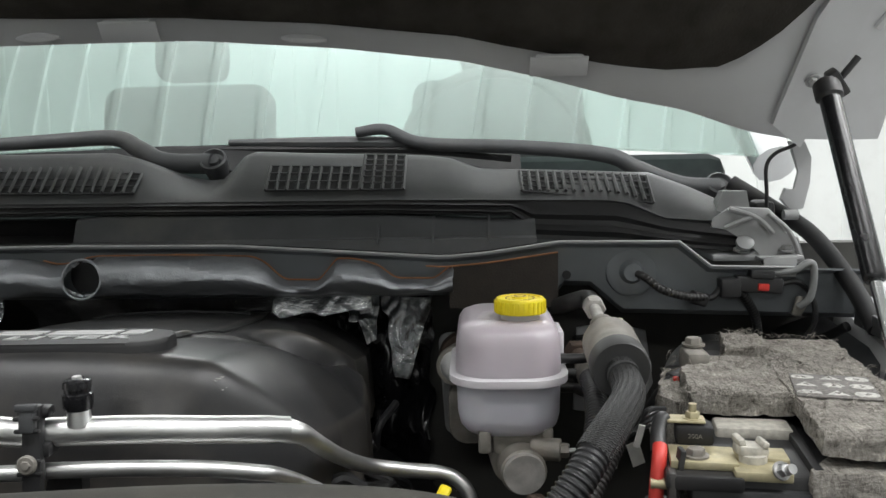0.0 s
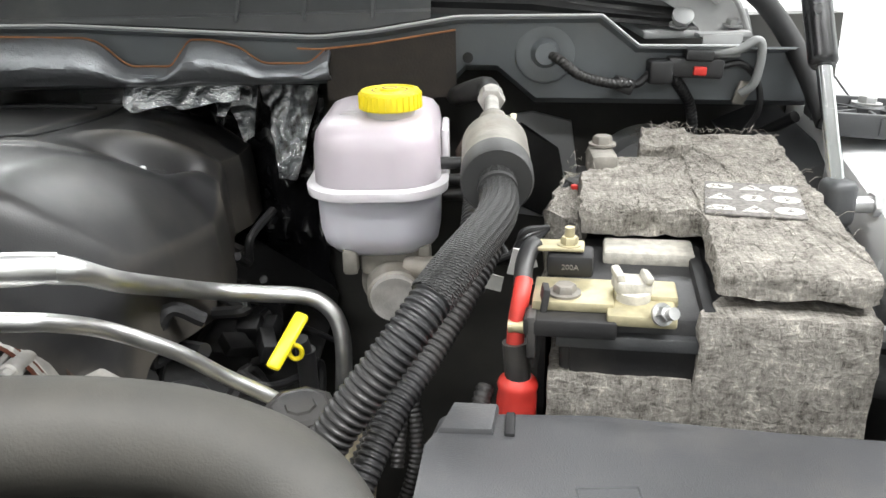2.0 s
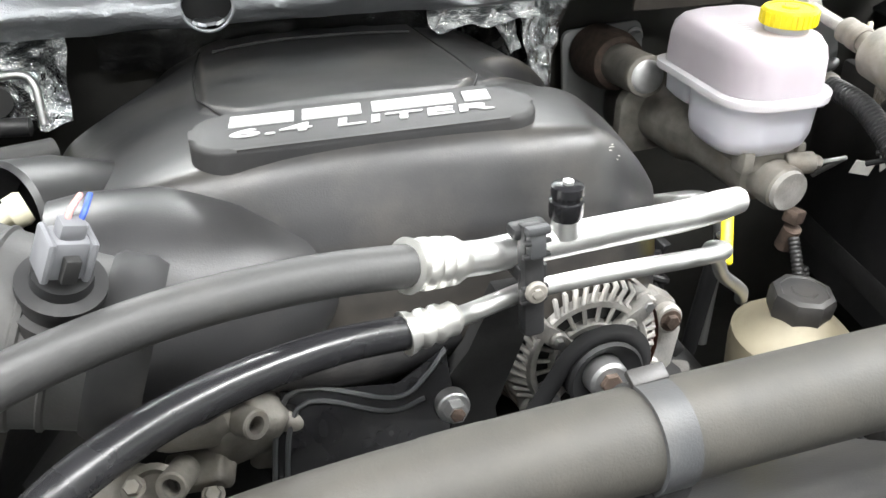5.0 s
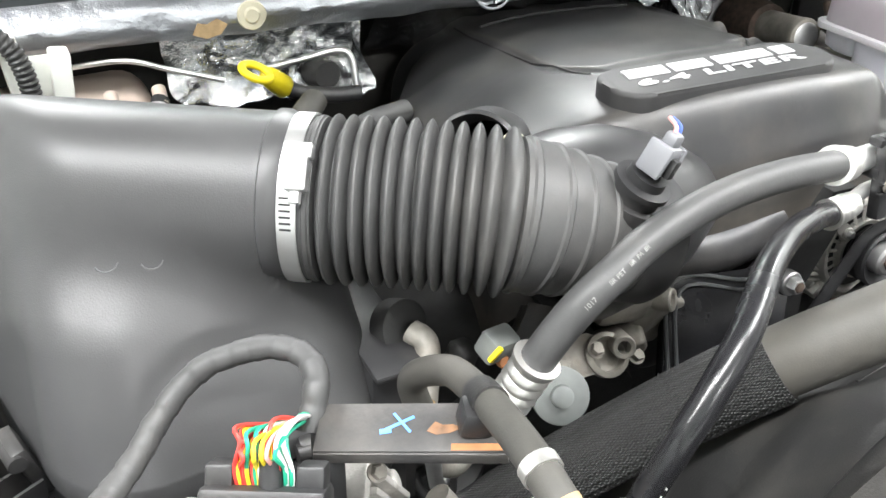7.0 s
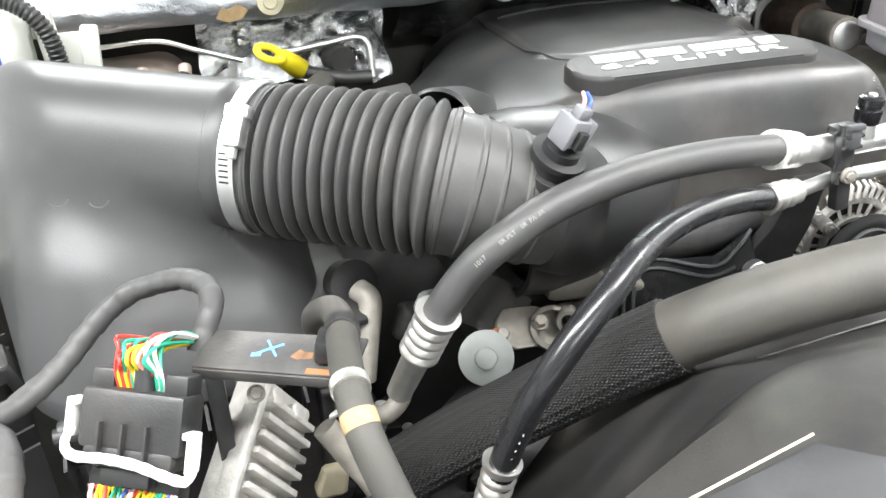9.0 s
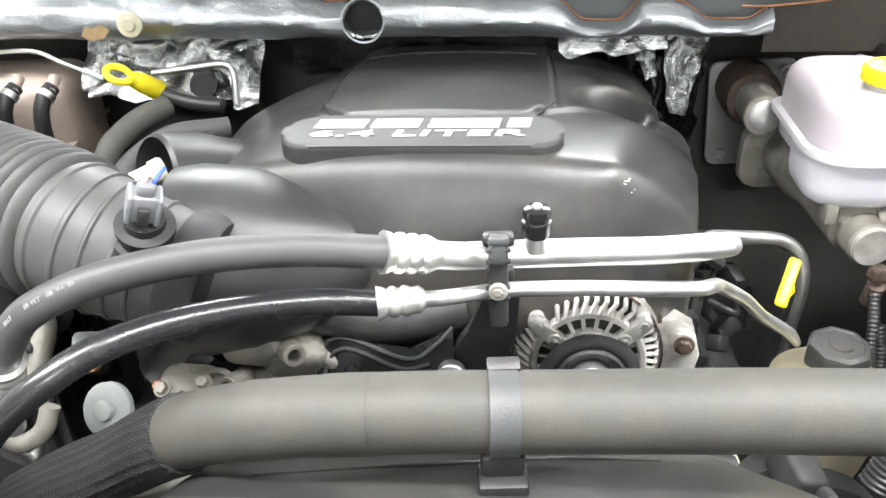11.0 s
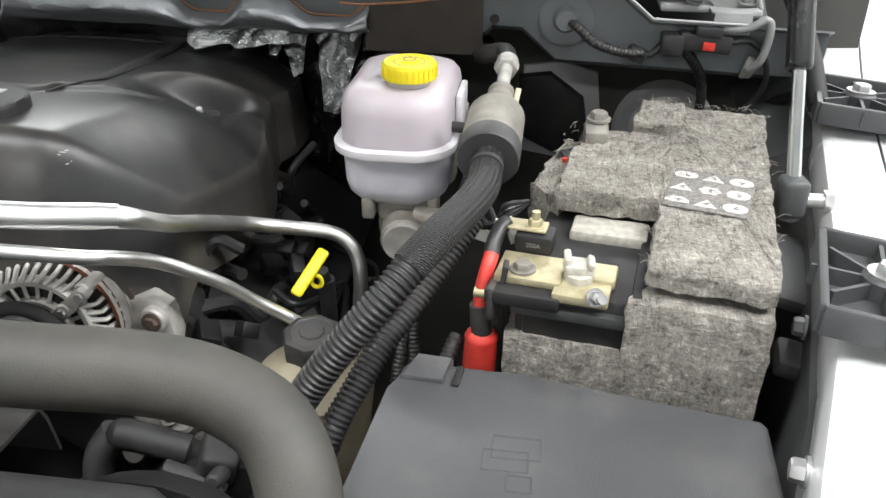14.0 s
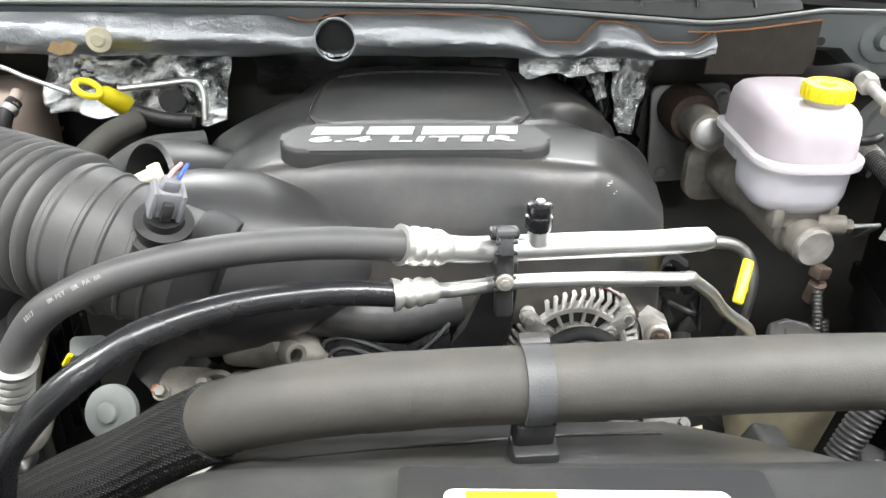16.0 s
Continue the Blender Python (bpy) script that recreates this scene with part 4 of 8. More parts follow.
strut = thing("gas_strut", (0.395, 0.72, 1.25), "black gas strut with chrome rod propping the hood", "strut")
s0, s1 = V((0.396, 0.722, 1.262)), V((0.392, 0.872, 1.514))
sj = s0 + (s1 - s0) * 0.30
part("rod", tube([s0, sj + (s1 - s0) * 0.05], 0.0055, 14), M["chrome"], strut, "thin chrome rod")
part("cylinder", tube([sj, sj + (s1 - s0) * 0.01, sj + (s1 - s0) * 0.02, s1], lambda i, s: 0.0085 if i == 0 else 0.0105, 18), M["gloss"], strut)
part("upper_end", merge(cyl(s1 - (s1 - s0) * 0.03, s1 - s0, 0.022, 0.0135, 16, 0.003), box(0.012, 0.030, 0.016, frame_of(s1 + V((0.010, 0.004, 0.010)), (0.7, -0.2, 0.5), (0.5, 0.3, -0.8)), 0.003), tube([s1 + V((0.010, 0, 0.012)), s1 + V((0.026, -0.006, 0.034))], 0.0035, 8)), M["plastic"], strut, "black forked end bracket")
part("lower_end", merge(box(0.022, 0.022, 0.034, pose(0.396, 0.719, 1.250, 0, 0, 8), 0.006, 3), cyl((0.396, 0.719, 1.232), (0, 0, 1), 0.012, 0.010, 16)), M["plasticgrey"], strut)
part("ball_stud", merge(cyl((0.404, 0.718, 1.248), (1, 0, 0), 0.022, 0.006, 14), hexbolt((0.420, 0.718, 1.248), (1, 0, 0), 0.009, 0.008)), M["steel"], strut, "pale zinc ball stud")

# ---------- white wing ----------
wing = thing("front_wing", (0.5, 0.6, 1.2), "white painted front wing beside the battery", "fender", kind="structure")
wx = interp([(-0.05, 0.215), (0.3, 0.308), (0.40, 0.337), (0.52, 0.377), (0.654, 0.410), (0.85, 0.447), (1.0, 0.475), (1.3, 0.55)])
bm = bmesh.new()
ys = span(-0.05, 1.35, 40)
g = []
for off, z in ((0.012, 1.196), (0.002, 1.198), (0.0, 1.204), (0.001, 1.226), (0.005, 1.236), (0.014, 1.2395), (0.05, 1.241), (0.14, 1.235), (0.26, 1.21), (0.36, 1.15), (0.41, 1.05), (0.43, 0.8)):
    g.append([bm.verts.new((wx(y) + off, y, z + 0.05 * max(0, y - 0.55) ** 1)) for y in ys])
for a, b in zip(g, g[1:]):
    for i in range(len(ys) - 1):
        bm.faces.new((a[i], a[i + 1], b[i + 1], b[i]))
part("skin", thick(bm, 0.003), M["paint"], wing)
bm = bmesh.new()
g = [[bm.verts.new((wx(y) + off, y, z + 0.05 * max(0, y - 0.55))) for y in span(0.0, 0.88, 30)] for off, z in ((0.004, 1.200), (-0.003, 1.196), (-0.007, 1.185), (-0.012, 1.10), (-0.014, 0.80))]
for a, b in zip(g, g[1:]):
    for i in range(29):
        bm.faces.new((a[i], a[i + 1], b[i + 1], b[i]))
part("apron", thick(bm, 0.003), M["plasticgrey"], wing, "dark plastic apron below the wing edge")
part("seam", tube([V((wx(y) + 0.052, y, 1.2415 + 0.05 * max(0, y - 0.55))) for y in span(0.2, 1.2, 30)], 0.0012, 6), M["plasticgrey"], wing, "thin dark seam")
for y in (0.63, 0.655, 0.68):
    part("pressed_dimple", cyl((wx(y) + 0.0045, y, 1.215), (-1, 0, 0), 0.004, 0.007, 14, 0.001), M["paint"], wing)


west = thing("west_wing", (-1.1, 0.6, 1.2), "white painted front wing beside the air box", "fender", kind="structure")
bm = bmesh.new()
g = [[bm.verts.new((2 * CX - wx(y) - off, y, z + 0.05 * max(0, y - 0.55))) for y in ys] for off, z in ((0.012, 1.0), (0.0, 1.204), (0.001, 1.226), (0.005, 1.236), (0.014, 1.2395), (0.05, 1.241), (0.14, 1.235), (0.26, 1.21), (0.36, 1.15), (0.41, 1.05), (0.43, 0.8))]
for a, b in zip(g, g[1:]):
    for i in range(len(ys) - 1):
        bm.faces.new((a[i], b[i], b[i + 1], a[i + 1]))
part("skin", thick(bm, 0.003), M["paint"], west)


def web_bracket(name, m, label):
    """Square plastic bracket with radial webs round a bolt."""
    br = thing(name, m.translation, label, "bracket", "wing brackets")
    w, h = 0.115, 0.075
    part("frame", merge(box(w, 0.006, 0.02, m @ pose(0, h / 2, 0), 0.002), box(w, 0.006, 0.02, m @ pose(0, -h / 2, 0), 0.002), box(0.006, h, 0.02, m @ pose(w / 2, 0, 0), 0.002),
                        box(0.006, h, 0.02, m @ pose(-w / 2, 0, 0), 0.002), box(w, h, 0.004, m @ pose(0, 0, -0.006))), M["plasticgrey"], br)
    for a in range(0, 360, 45):
        ln = 0.034 if a % 90 else (0.05 if a in (0, 180) else 0.032)
        part("web", box(ln, 0.0028, 0.014, m @ pose(0, 0, 0, 0, 0, a) @ pose(0.012 + ln / 2, 0, 0)), M["plasticgrey"], br)
    part("boss", cyl(m @ V((0, 0, -0.006)), m.to_3x3() @ V((0, 0, 1)), 0.016, 0.015, 20, 0.002), M["plasticgrey"], br)
    part("bolt", hexbolt(m @ V((0, 0, 0.010)), m.to_3x3() @ V((0, 0, 1)), 0.0085, 0.008, 0.013), M["steel"], br, "zinc hex bolt")


web_bracket("wing_bracket", pose(0.490, 0.893, 1.272, 3, 3, 78), "dark grey webbed plastic bracket bolted on the wing")
web_bracket("wing_bracket", pose(0.416, 0.566, 1.260, 3, 3, 76), "dark grey webbed plastic bracket beside the battery")
solo("wing_liner", thick(sheet(span(0.402, 0.46, 8), [lambda x: (0.86, 1.06), lambda x: (0.87, 1.215 + 0.4 * (x - 0.40)), lambda x: (1.05, 1.235 + 0.4 * (x - 0.40))]), 0.004), M["plasticgrey"], "dark plastic wing liner panel by the firewall", "panel")
hexb = thing("wing_bolt", (0.425, 0.43, 1.19), "zinc hex bolts on the wing edge", "bolt")
part("bolt", hexbolt((0.352, 0.444, 1.215), (-1, 0.2, 0), 0.007, 0.010, 0.009), M["steel"], hexb)
part("bolt", hexbolt((0.392, 0.608, 1.200), (-1, 0.2, 0), 0.007, 0.009, 0.009), M["greyplug"], hexb)

# ---------- engine cover ----------
cover = thing("engine_cover", (CX, 0.75, 1.2), "moulded black plastic engine cover with silver badge lettering", "engine cover")
hwr = interp([(0.60, 0.190), (0.64, 0.205), (0.73, 0.230), (0.80, 0.243), (0.84, 0.240), (0.89, 0.224), (0.935, 0.215), (0.975, 0.222), (1.03, 0.218)])
hwl = interp([(0.60, 0.19), (0.67, 0.215), (0.80, 0.238), (0.87, 0.235), (0.93, 0.205), (1.0, 0.17)])


def smooth01(t):
    t = max(0.0, min(1.0, t))
    return t * t * (3 - 2 * t)


back_fall = interp([(0.60, 0.0), (0.655, 0.0), (0.69, 0.003), (0.77, 0.0142), (0.82, 0.0190), (0.87, 0.0232), (1.04, 0.040)])


def cover_z(x, y, s, t):
    z = 1.3110 - (sum(back_fall(y + 0.006 * k) for k in range(-3, 4)) / 7)
    z -= 0.046 * abs(s) ** 4 + 0.020 * s * s if s < 0 else 0.012 * s * s + 0.024 * s ** 4
    z -= 0.055 * max(0, 1 - t / 0.095) ** 2.2
    # raised middle panel towards the rear
    mid = smooth01((0.110 - abs(x - CX) - (0.03 * max(0.0, 0.77 - y) / 0.04)) / 0.008)
    z += 0.0042 * mid * smooth01((y - 0.722) / 0.018)
    # hollow on the driver's side: a long fall to a valley, then a steep facet up to the rear ridge
    valley = 0.815 + 0.846 * (x + 0.19)
    depth = 0.040 * smooth01((x + 0.205) / 0.075) * (1 - 0.7 * smooth01((x + 0.125) / 0.025))
    d = y - valley
    z -= depth * ((1 - smooth01(d / 0.026)) if d > 0 else max(0.0, 1 + d / 0.105) ** 1.7)
    # dust-holding lip where the dome leaves the panel, and the rear ridge
    lip = 0.752 + 0.75 * max(0.0, x + 0.222)
    z += 0.0030 * math.exp(-(((y - lip) / 0.0055) ** 2)) * smooth01((x + 0.245) / 0.02) * smooth01((-0.135 - x) / 0.03)
    z += 0.0020 * math.exp(-(((d - 0.028) / 0.006) ** 2)) * smooth01((x + 0.20) / 0.03)
    z -= 0.008 * math.exp(-(((x + 0.51) / 0.04) ** 2 + ((y - 0.80) / 0.05) ** 2))
    # edges roll over
    if s < 0:
        e = max(0, (-s - 0.90) / 0.10)
        z -= 0.030 * (1 - math.sqrt(max(0, 1 - e * e)))
    else:
        z -= (0.045 - 0.030 * smooth01((y - 0.80) / 0.07)) * max(0, (s - 0.68) / 0.32) ** 1.6
    return z


def front_edge(s):
    return 0.603 + 0.056 * (abs(s) ** 3.5 if s < 0 else s ** 6)


def cover_at(x, y):
    s = (x - CX) / (hwr(y) if x > CX else hwl(y))
    return cover_z(x, y, s, (y - front_edge(s)) / (1.04 - front_edge(s)))


bm = bmesh.new()
NX, NY = 200, 150
g = []
for j in range(NY):
    t = j / (NY - 1)
    row = []
    for i in range(NX):
        s = -1 + 2 * i / (NX - 1)
        y = front_edge(s) + t * (1.04 - front_edge(s))
        x = CX + s * (hwr(y) if s > 0 else hwl(y))
        row.append(bm.verts.new((x, y, cover_z(x, y, s, t))))
    g.append(row)
for a, b in zip(g, g[1:]):
    for i in range(NX - 1):
        bm.faces.new((a[i], a[i + 1], b[i + 1], b[i]))
border = [g[j][0] for j in range(NY - 1, 0, -1)] + g[0] + [g[j][-1] for j in range(1, NY)]
prev = border
for drop, out in ((0.012, 0.002), (0.04, 0.004), (0.075, 0.006)):
    ring = []
    for v in border:
        d = V((v.co.x - CX, min(0, v.co.y - 0.80), 0))
        ring.append(bm.verts.new(v.co + V((0, 0, -drop)) + d.normalized() * out))
    for i in range(len(border) - 1):
        bm.faces.new((prev[i], prev[i + 1], ring[i + 1], ring[i]))
    prev = ring
shell = part("shell", thick(bm, 0.003), M["cover"], cover)

# half-round hoods over the throttle body and the breather
part("throttle_hood", turned([(0.012, 0.064), (0.0, 0.068), (0.0, 0.074), (0.02, 0.076), (0.06, 0.072), (0.10, 0.058), (0.135, 0.038), (0.16, 0.012)], (-0.508, 0.612, 1.228), (1, 0.08, 0.02), 48, False), M["hoodplastic"], cover)
part("breather_hood", turned([(0.03, 0.026), (0.008, 0.031), (0.0, 0.034), (0.003, 0.037), (0.04, 0.037), (0.09, 0.028), (0.12, 0.014)], (-0.545, 0.665, 1.274), (0.66, 0.74, -0.30), 40, False), M["hoodplastic"], cover)

# badge pad and lettering
pad_m = frame_of((-0.322, 0.669, 1.3108), (1, 0.02, 0), (0, 1, -0.015))
part("badge_pad", prism(rounded(0.220, 0.064, 0.026, 8), -0.022, 0.0048, pad_m, 0.0040, 4), M["padplastic"], cover)
badge_text = lettering("6.4 LITER", 0.0165, 0.0004, pose(0, 0, 0), 0.10, 1.05, 0.0003, 2.45)
text_x, text_y = [v.co.x for v in badge_text.verts], [v.co.y for v in badge_text.verts]
badge_text.transform(pad_m @ pose(-0.003 - (min(text_x) + max(text_x)) / 2, -0.0022 - max(text_y), 0.0054))
part("badge_text", badge_text, M["letter"], cover, "silver lettering")


def slanted(x0, x1, y0, y1, sh=0.16):
    return [(x0 + y0 * sh, y0), (x1 + y0 * sh, y0), (x1 + y1 * sh, y1), (x0 + y1 * sh, y1)]


# the maker's mark above the lettering, as plain slanted blocks
for a, b in ((-0.088, -0.048), (-0.043, -0.005), (0.002, 0.058), (0.064, 0.082)):
    bars = [(a, b, 0.0, 0.0078), (a, b, 0.0096, 0.0175)] if b - a > 0.02 else [(a, b, 0.0, 0.0175)]
    part("badge_block", merge(*[prism(slanted(*q), 0.0046, 0.0060, pad_m @ pose(0.002, 0.0032, 0), 0.0003, 1) for q in bars]), M["letter"], cover, "silver badge block")
part("clip_slot", box(0.016, 0.010, 0.006, pose(-0.131, 0.842, cover_at(-0.131, 0.842) + 0.001, 30, 10, 40), 0.002), M["black"], cover, "dark slot in the cover")
part("clip_stud", hexbolt((-0.141, 0.836, cover_at(-0.141, 0.836) + 0.001), (0.2, -0.3, 1), 0.0034, 0.004), M["letter"], cover, "worn pale clip stud")
part("cover_slot", tube([V((x, 0.955, cover_at(x, 0.955) + 0.001)) for x in span(-0.41, -0.225, 12)], 0.0022, 6), M["black"], cover, "thin dark slot")
for sx in (-1, 1):
    part("seam", tube([V((CX + sx * hw, y, cover_at(CX + sx * hw, y) + 0.0003)) for y, hw in ((0.735, 0.086), (0.75, 0.094), (0.772, 0.103), (0.80, 0.108), (0.85, 0.110), (0.90, 0.110), (0.95, 0.108), (1.0, 0.104))], 0.0011, 6), M["black"], cover, "thin moulded seam")
part("scuff", merge(*[box(0.003 + 0.002 * (k % 2), 0.0007, 0.0004, pose(-0.167 + 0.002 * k, 0.636 + 0.0025 * (k % 3), cover_at(-0.167 + 0.002 * k, 0.636 + 0.0025 * (k % 3)) + 0.0004, 8, 12, 25 * k)) for k in range(5)]), M["symbol"], cover, "pale scuff marks")

# ---------- engine mass below ----------
block = thing("engine_block", (CX, 0.75, 0.7), "dark grimy engine block and intake below the cover", "engine")
part("intake", boxat(-0.50, -0.13, 0.66, 1.0, 0.95, 1.20, 0.03, 3), M["plastic"], block)
part("head", box(0.20, 0.46, 0.16, pose(-0.14, 0.86, 1.02, 0, 35), 0.02), M["dark"], block)
part("head", box(0.20, 0.46, 0.16, pose(-0.50, 0.86, 1.02, 0, -35), 0.02), M["dark"], block)
part("front_cover", boxat(-0.52, -0.10, 0.66, 0.72, 0.55, 1.14, 0.02), M["dark"], block)
plate_m = frame_of((-0.362, 0.575, 1.146), (1, -0.18, 0.05), (-0.10, 0.52, 0.85))
part("cover_plate", ruffle(prism([(-0.058, -0.062), (-0.040, 0.030), (0.034, 0.022), (0.066, 0.046), (0.070, 0.010), (0.050, -0.060)], -0.012, 0.0, plate_m, 0.003), 0.001, 30), M["gloss"], block, "glossy black front cover plate")
for pts in ([(-0.052, -0.060), (-0.036, 0.024), (0.030, 0.016), (0.052, 0.028), (0.066, 0.044)], [(-0.044, -0.060), (-0.030, 0.016), (0.026, 0.008), (0.050, 0.014)]):
    part("cover_rib", tube(smooth_path([plate_m @ V((x, y, 0.001)) for x, y in pts], 6), 0.0018, 6), M["plasticgrey"], block, "pale worn rib")
part("timing_cover", ruffle(box(0.15, 0.07, 0.13, pose(-0.33, 0.648, 1.10, 12, 0, 4), 0.03, 4), 0.002, 30), M["plastic"], block)
part("runner", hose([(-0.41, 0.615, 1.182), (-0.345, 0.606, 1.180), (-0.285, 0.612, 1.190)], 0.022, 20), M["plastic"], block)

pump = thing("water_pump", (-0.09, 0.62, 1.0), "grimy cast pump housing with bolts and torn cream sticker", "pump")
part("housing", ruffle(merge(box(0.075, 0.05, 0.07, pose(-0.112, 0.635, 1.012, 15, 0, 10), 0.014, 3), cyl((-0.100, 0.625, 1.035), (0.1, -0.5, 0.8), 0.030, 0.017, 20, 0.003), cyl((-0.130, 0.615, 1.020), (-0.1, -0.8, 0.5), 0.026, 0.013, 18, 0.002), box(0.03, 0.06, 0.02, pose(-0.085, 0.640, 1.055, 25, 10, -20), 0.006, 2)), 0.0035, 45), M["pumpcast"], pump)
for q in ((-0.100, 0.603, 1.062), (-0.128, 0.596, 1.036), (-0.078, 0.612, 1.058)):
    part("bolt", hexbolt(q, (0.0, -0.5, 0.85), 0.0048, 0.005, 0.007), M["pumpcast"], pump)
part("torn_sticker", ruffle(prism([(-0.016, -0.034), (0.010, -0.036), (0.018, -0.010), (0.012, 0.012), (0.016, 0.030), (-0.004, 0.034), (-0.018, 0.016), (-0.010, -0.006)], 0, 0.0016, frame_of((-0.062, 0.617, 1.018), (1, 0.15, 0.0), (0.1, 0.6, 0.8))), 0.004, 60), M["cream"], pump, "torn cream sticker")
part("feed_hose", hose([(-0.150, 0.600, 1.045), (-0.165, 0.590, 1.02), (-0.17, 0.585, 0.97)], 0.014, 16), M["rubber"], pump)

thermo = thing("thermostat_housing", (-0.43, 0.60, 1.1), "dirty cast aluminium thermostat housing with bolts", "housing")
part("casting", ruffle(merge(box(0.048, 0.034, 0.040, pose(-0.425, 0.592, 1.150, 20, 10, 20), 0.009, 3), box(0.040, 0.024, 0.020, pose(-0.455, 0.575, 1.135, 30, -15, -20), 0.005, 3), box(0.022, 0.03, 0.05, pose(-0.405, 0.60, 1.135, 10, 25, 0), 0.006, 3)), 0.0035, 70), M["castdull"], thermo)
for o, d in (((-0.432, 0.585, 1.165), (0.55, -0.75, 0.25)), ((-0.462, 0.572, 1.142), (-0.25, -0.85, 0.35))):
    part("spacer", turned([(0, 0.0085), (0.001, 0.0095), (0.026, 0.0095), (0.027, 0.0085), (0.0265, 0.0055), (0.018, 0.005)], o, d, 20, False), M["castdull"], thermo, "hollow zinc spacer")
part("flange", ruffle(prism(rounded(0.050, 0.032, 0.014), 0, 0.006, pose(-0.502, 0.562, 1.142, 45, 10, 10), 0.002), 0.0015, 60), M["castdull"], thermo)
for p in ((-0.522, 0.551, 1.147), (-0.490, 0.556, 1.150), (-0.448, 0.560, 1.128)):
    part("bolt", hexbolt(p, (0, -0.6, 0.8), 0.0052, 0.007, 0.007), M["castdull"], thermo)
part("bore", turned([(0, 0.017), (0.010, 0.018), (0.012, 0.014), (0.004, 0.012)], (-0.480, 0.560, 1.138), (0, -0.7, 0.7), 24), M["castdull"], thermo)
part("copper_plug", hexbolt((-0.527, 0.556, 1.146), (0.2, -0.7, 0.6), 0.0048, 0.007), M["orange"], thermo)
part("pipe", hose([(-0.47, 0.53, 1.09), (-0.50, 0.51, 1.095), (-0.54, 0.505, 1.09)], 0.014, 18), M["castdull"], thermo)
part("ribbed_body", tube([V((-0.535, 0.575, 1.130)), V((-0.505, 0.60, 1.155))], 0.024, 20, shape=lambda a: 1 + 0.08 * math.cos(9 * a)), M["plastic"], thermo, "black ribbed plastic body")

# ---------- alternator ----------
alt = thing("alternator", (-0.19, 0.62, 1.1), "cast aluminium alternator with copper windings and black pulley", "alternator")
AC = V((-0.190, 0.602, 1.150))
AX = V((0.03, -1, 0.10)).normalized()
part("rear_housing", turned([(-0.085, 0.045), (-0.07, 0.060), (-0.03, 0.063), (-0.022, 0.060)], AC, AX, 40), M["cast"], alt)
part("stator", turned([(-0.024, 0.0605), (0.0, 0.0605)], AC, AX, 40, False), M["copper"], alt, "copper windings")
part("core", turned([(-0.02, 0.040), (0.006, 0.040), (0.008, 0.02)], AC, AX, 36), M["dark"], alt)
fm = frame_of(AC, AX.cross(V((0, 0, 1))).normalized() * -1, (0, 0, 1))
ring_mesh = merge(turned([(0.002, 0.0395), (0.011, 0.0400), (0.012, 0.0412), (0.012, 0.0445), (0.010, 0.0462), (0.002, 0.0470)], AC, AX, 48, False), turned([(-0.024, 0.0600), (-0.020, 0.0615), (-0.012, 0.0610), (-0.010, 0.0585), (-0.012, 0.056)], AC, AX, 48, False), turned([(-0.010, 0.0590), (-0.009, 0.0608), (-0.005, 0.0608), (-0.004, 0.0592), (-0.006, 0.0578)], AC, AX, 48, False),
                  turned([(0.006, 0.0235), (0.013, 0.0245), (0.014, 0.0285), (0.006, 0.0300)], AC, AX, 40, False))
part("front_ring", ring_mesh, M["cast"], alt)
for k in range(44):
    a = math.radians(k * 360 / 44)
    if any(abs((k * 360 / 44 - q + 180) % 360 - 180) < 9 for q in (42, 138, 222, 318)):
        continue
    c, s_ = math.cos(a), math.sin(a)
    c2, s2 = math.cos(a - 0.09), math.sin(a - 0.09)
    part("cooling_fin", tube([fm @ V((0.0455 * c, 0.0455 * s_, 0.007)), fm @ V((0.0545 * c2, 0.0545 * s2, 0.002)), fm @ V((0.0592 * c2, 0.0592 * s2, -0.013))], 0.0021, 6), M["cast"], alt)
for q in (0, 90, 180, 270):
    for d in (-24, -8, 8, 24):
        a = math.radians(q + d)
        c, s_ = math.cos(a), math.sin(a)
        part("spoke", tube([fm @ V((0.0275 * c, 0.0275 * s_, 0.008)), fm @ V((0.0415 * c, 0.0415 * s_, 0.007))], 0.0017, 6), M["cast"], alt)
for a in (42, 138, 222, 318):
    am = fm @ pose(0, 0, 0, 0, 0, a)
    bm = merge(prism([(0.024, -0.0062), (0.040, -0.0048), (0.052, -0.0062), (0.060, -0.0050), (0.062, 0.0), (0.060, 0.0050), (0.052, 0.0062), (0.040, 0.0048), (0.024, 0.0062)], 0.001, 0.0125, am, 0.0015), cyl(am @ V((0.055, 0, -0.022)), AX, 0.029, 0.0062, 16, 0.0015), cyl(am @ V((0.036, 0, 0.008)), AX, 0.007, 0.0058, 14, 0.001))
    part("arm", bm, M["cast"], alt)
    part("bolt", merge(hexbolt(am @ V((0.036, 0, 0.015)), AX, 0.0036, 0.004), hexbolt(am @ V((0.055, 0, 0.010)), AX, 0.0040, 0.004)), M["steel"], alt)
part("stator_band", tube([AC - AX * 0.052, AC - AX * 0.026], 0.0655, 60, shape=lambda a: 1 + 0.008 * math.cos(40 * a)), M["rust"], alt, "brown laminated stator band")
part("rear_fins", merge(*[box(0.004, 0.03, 0.010, Matrix.Translation(AC - AX * 0.072) @ pose(0, 0, 0, 0, k * 18, 0) @ pose(0, 0, 0.060)) for k in range(20)]), M["cast"], alt)
lug = V((-0.112, 0.634, 1.140))
lugm = frame_of(lug, (1, 0, 0), (0, 0.10, 1))
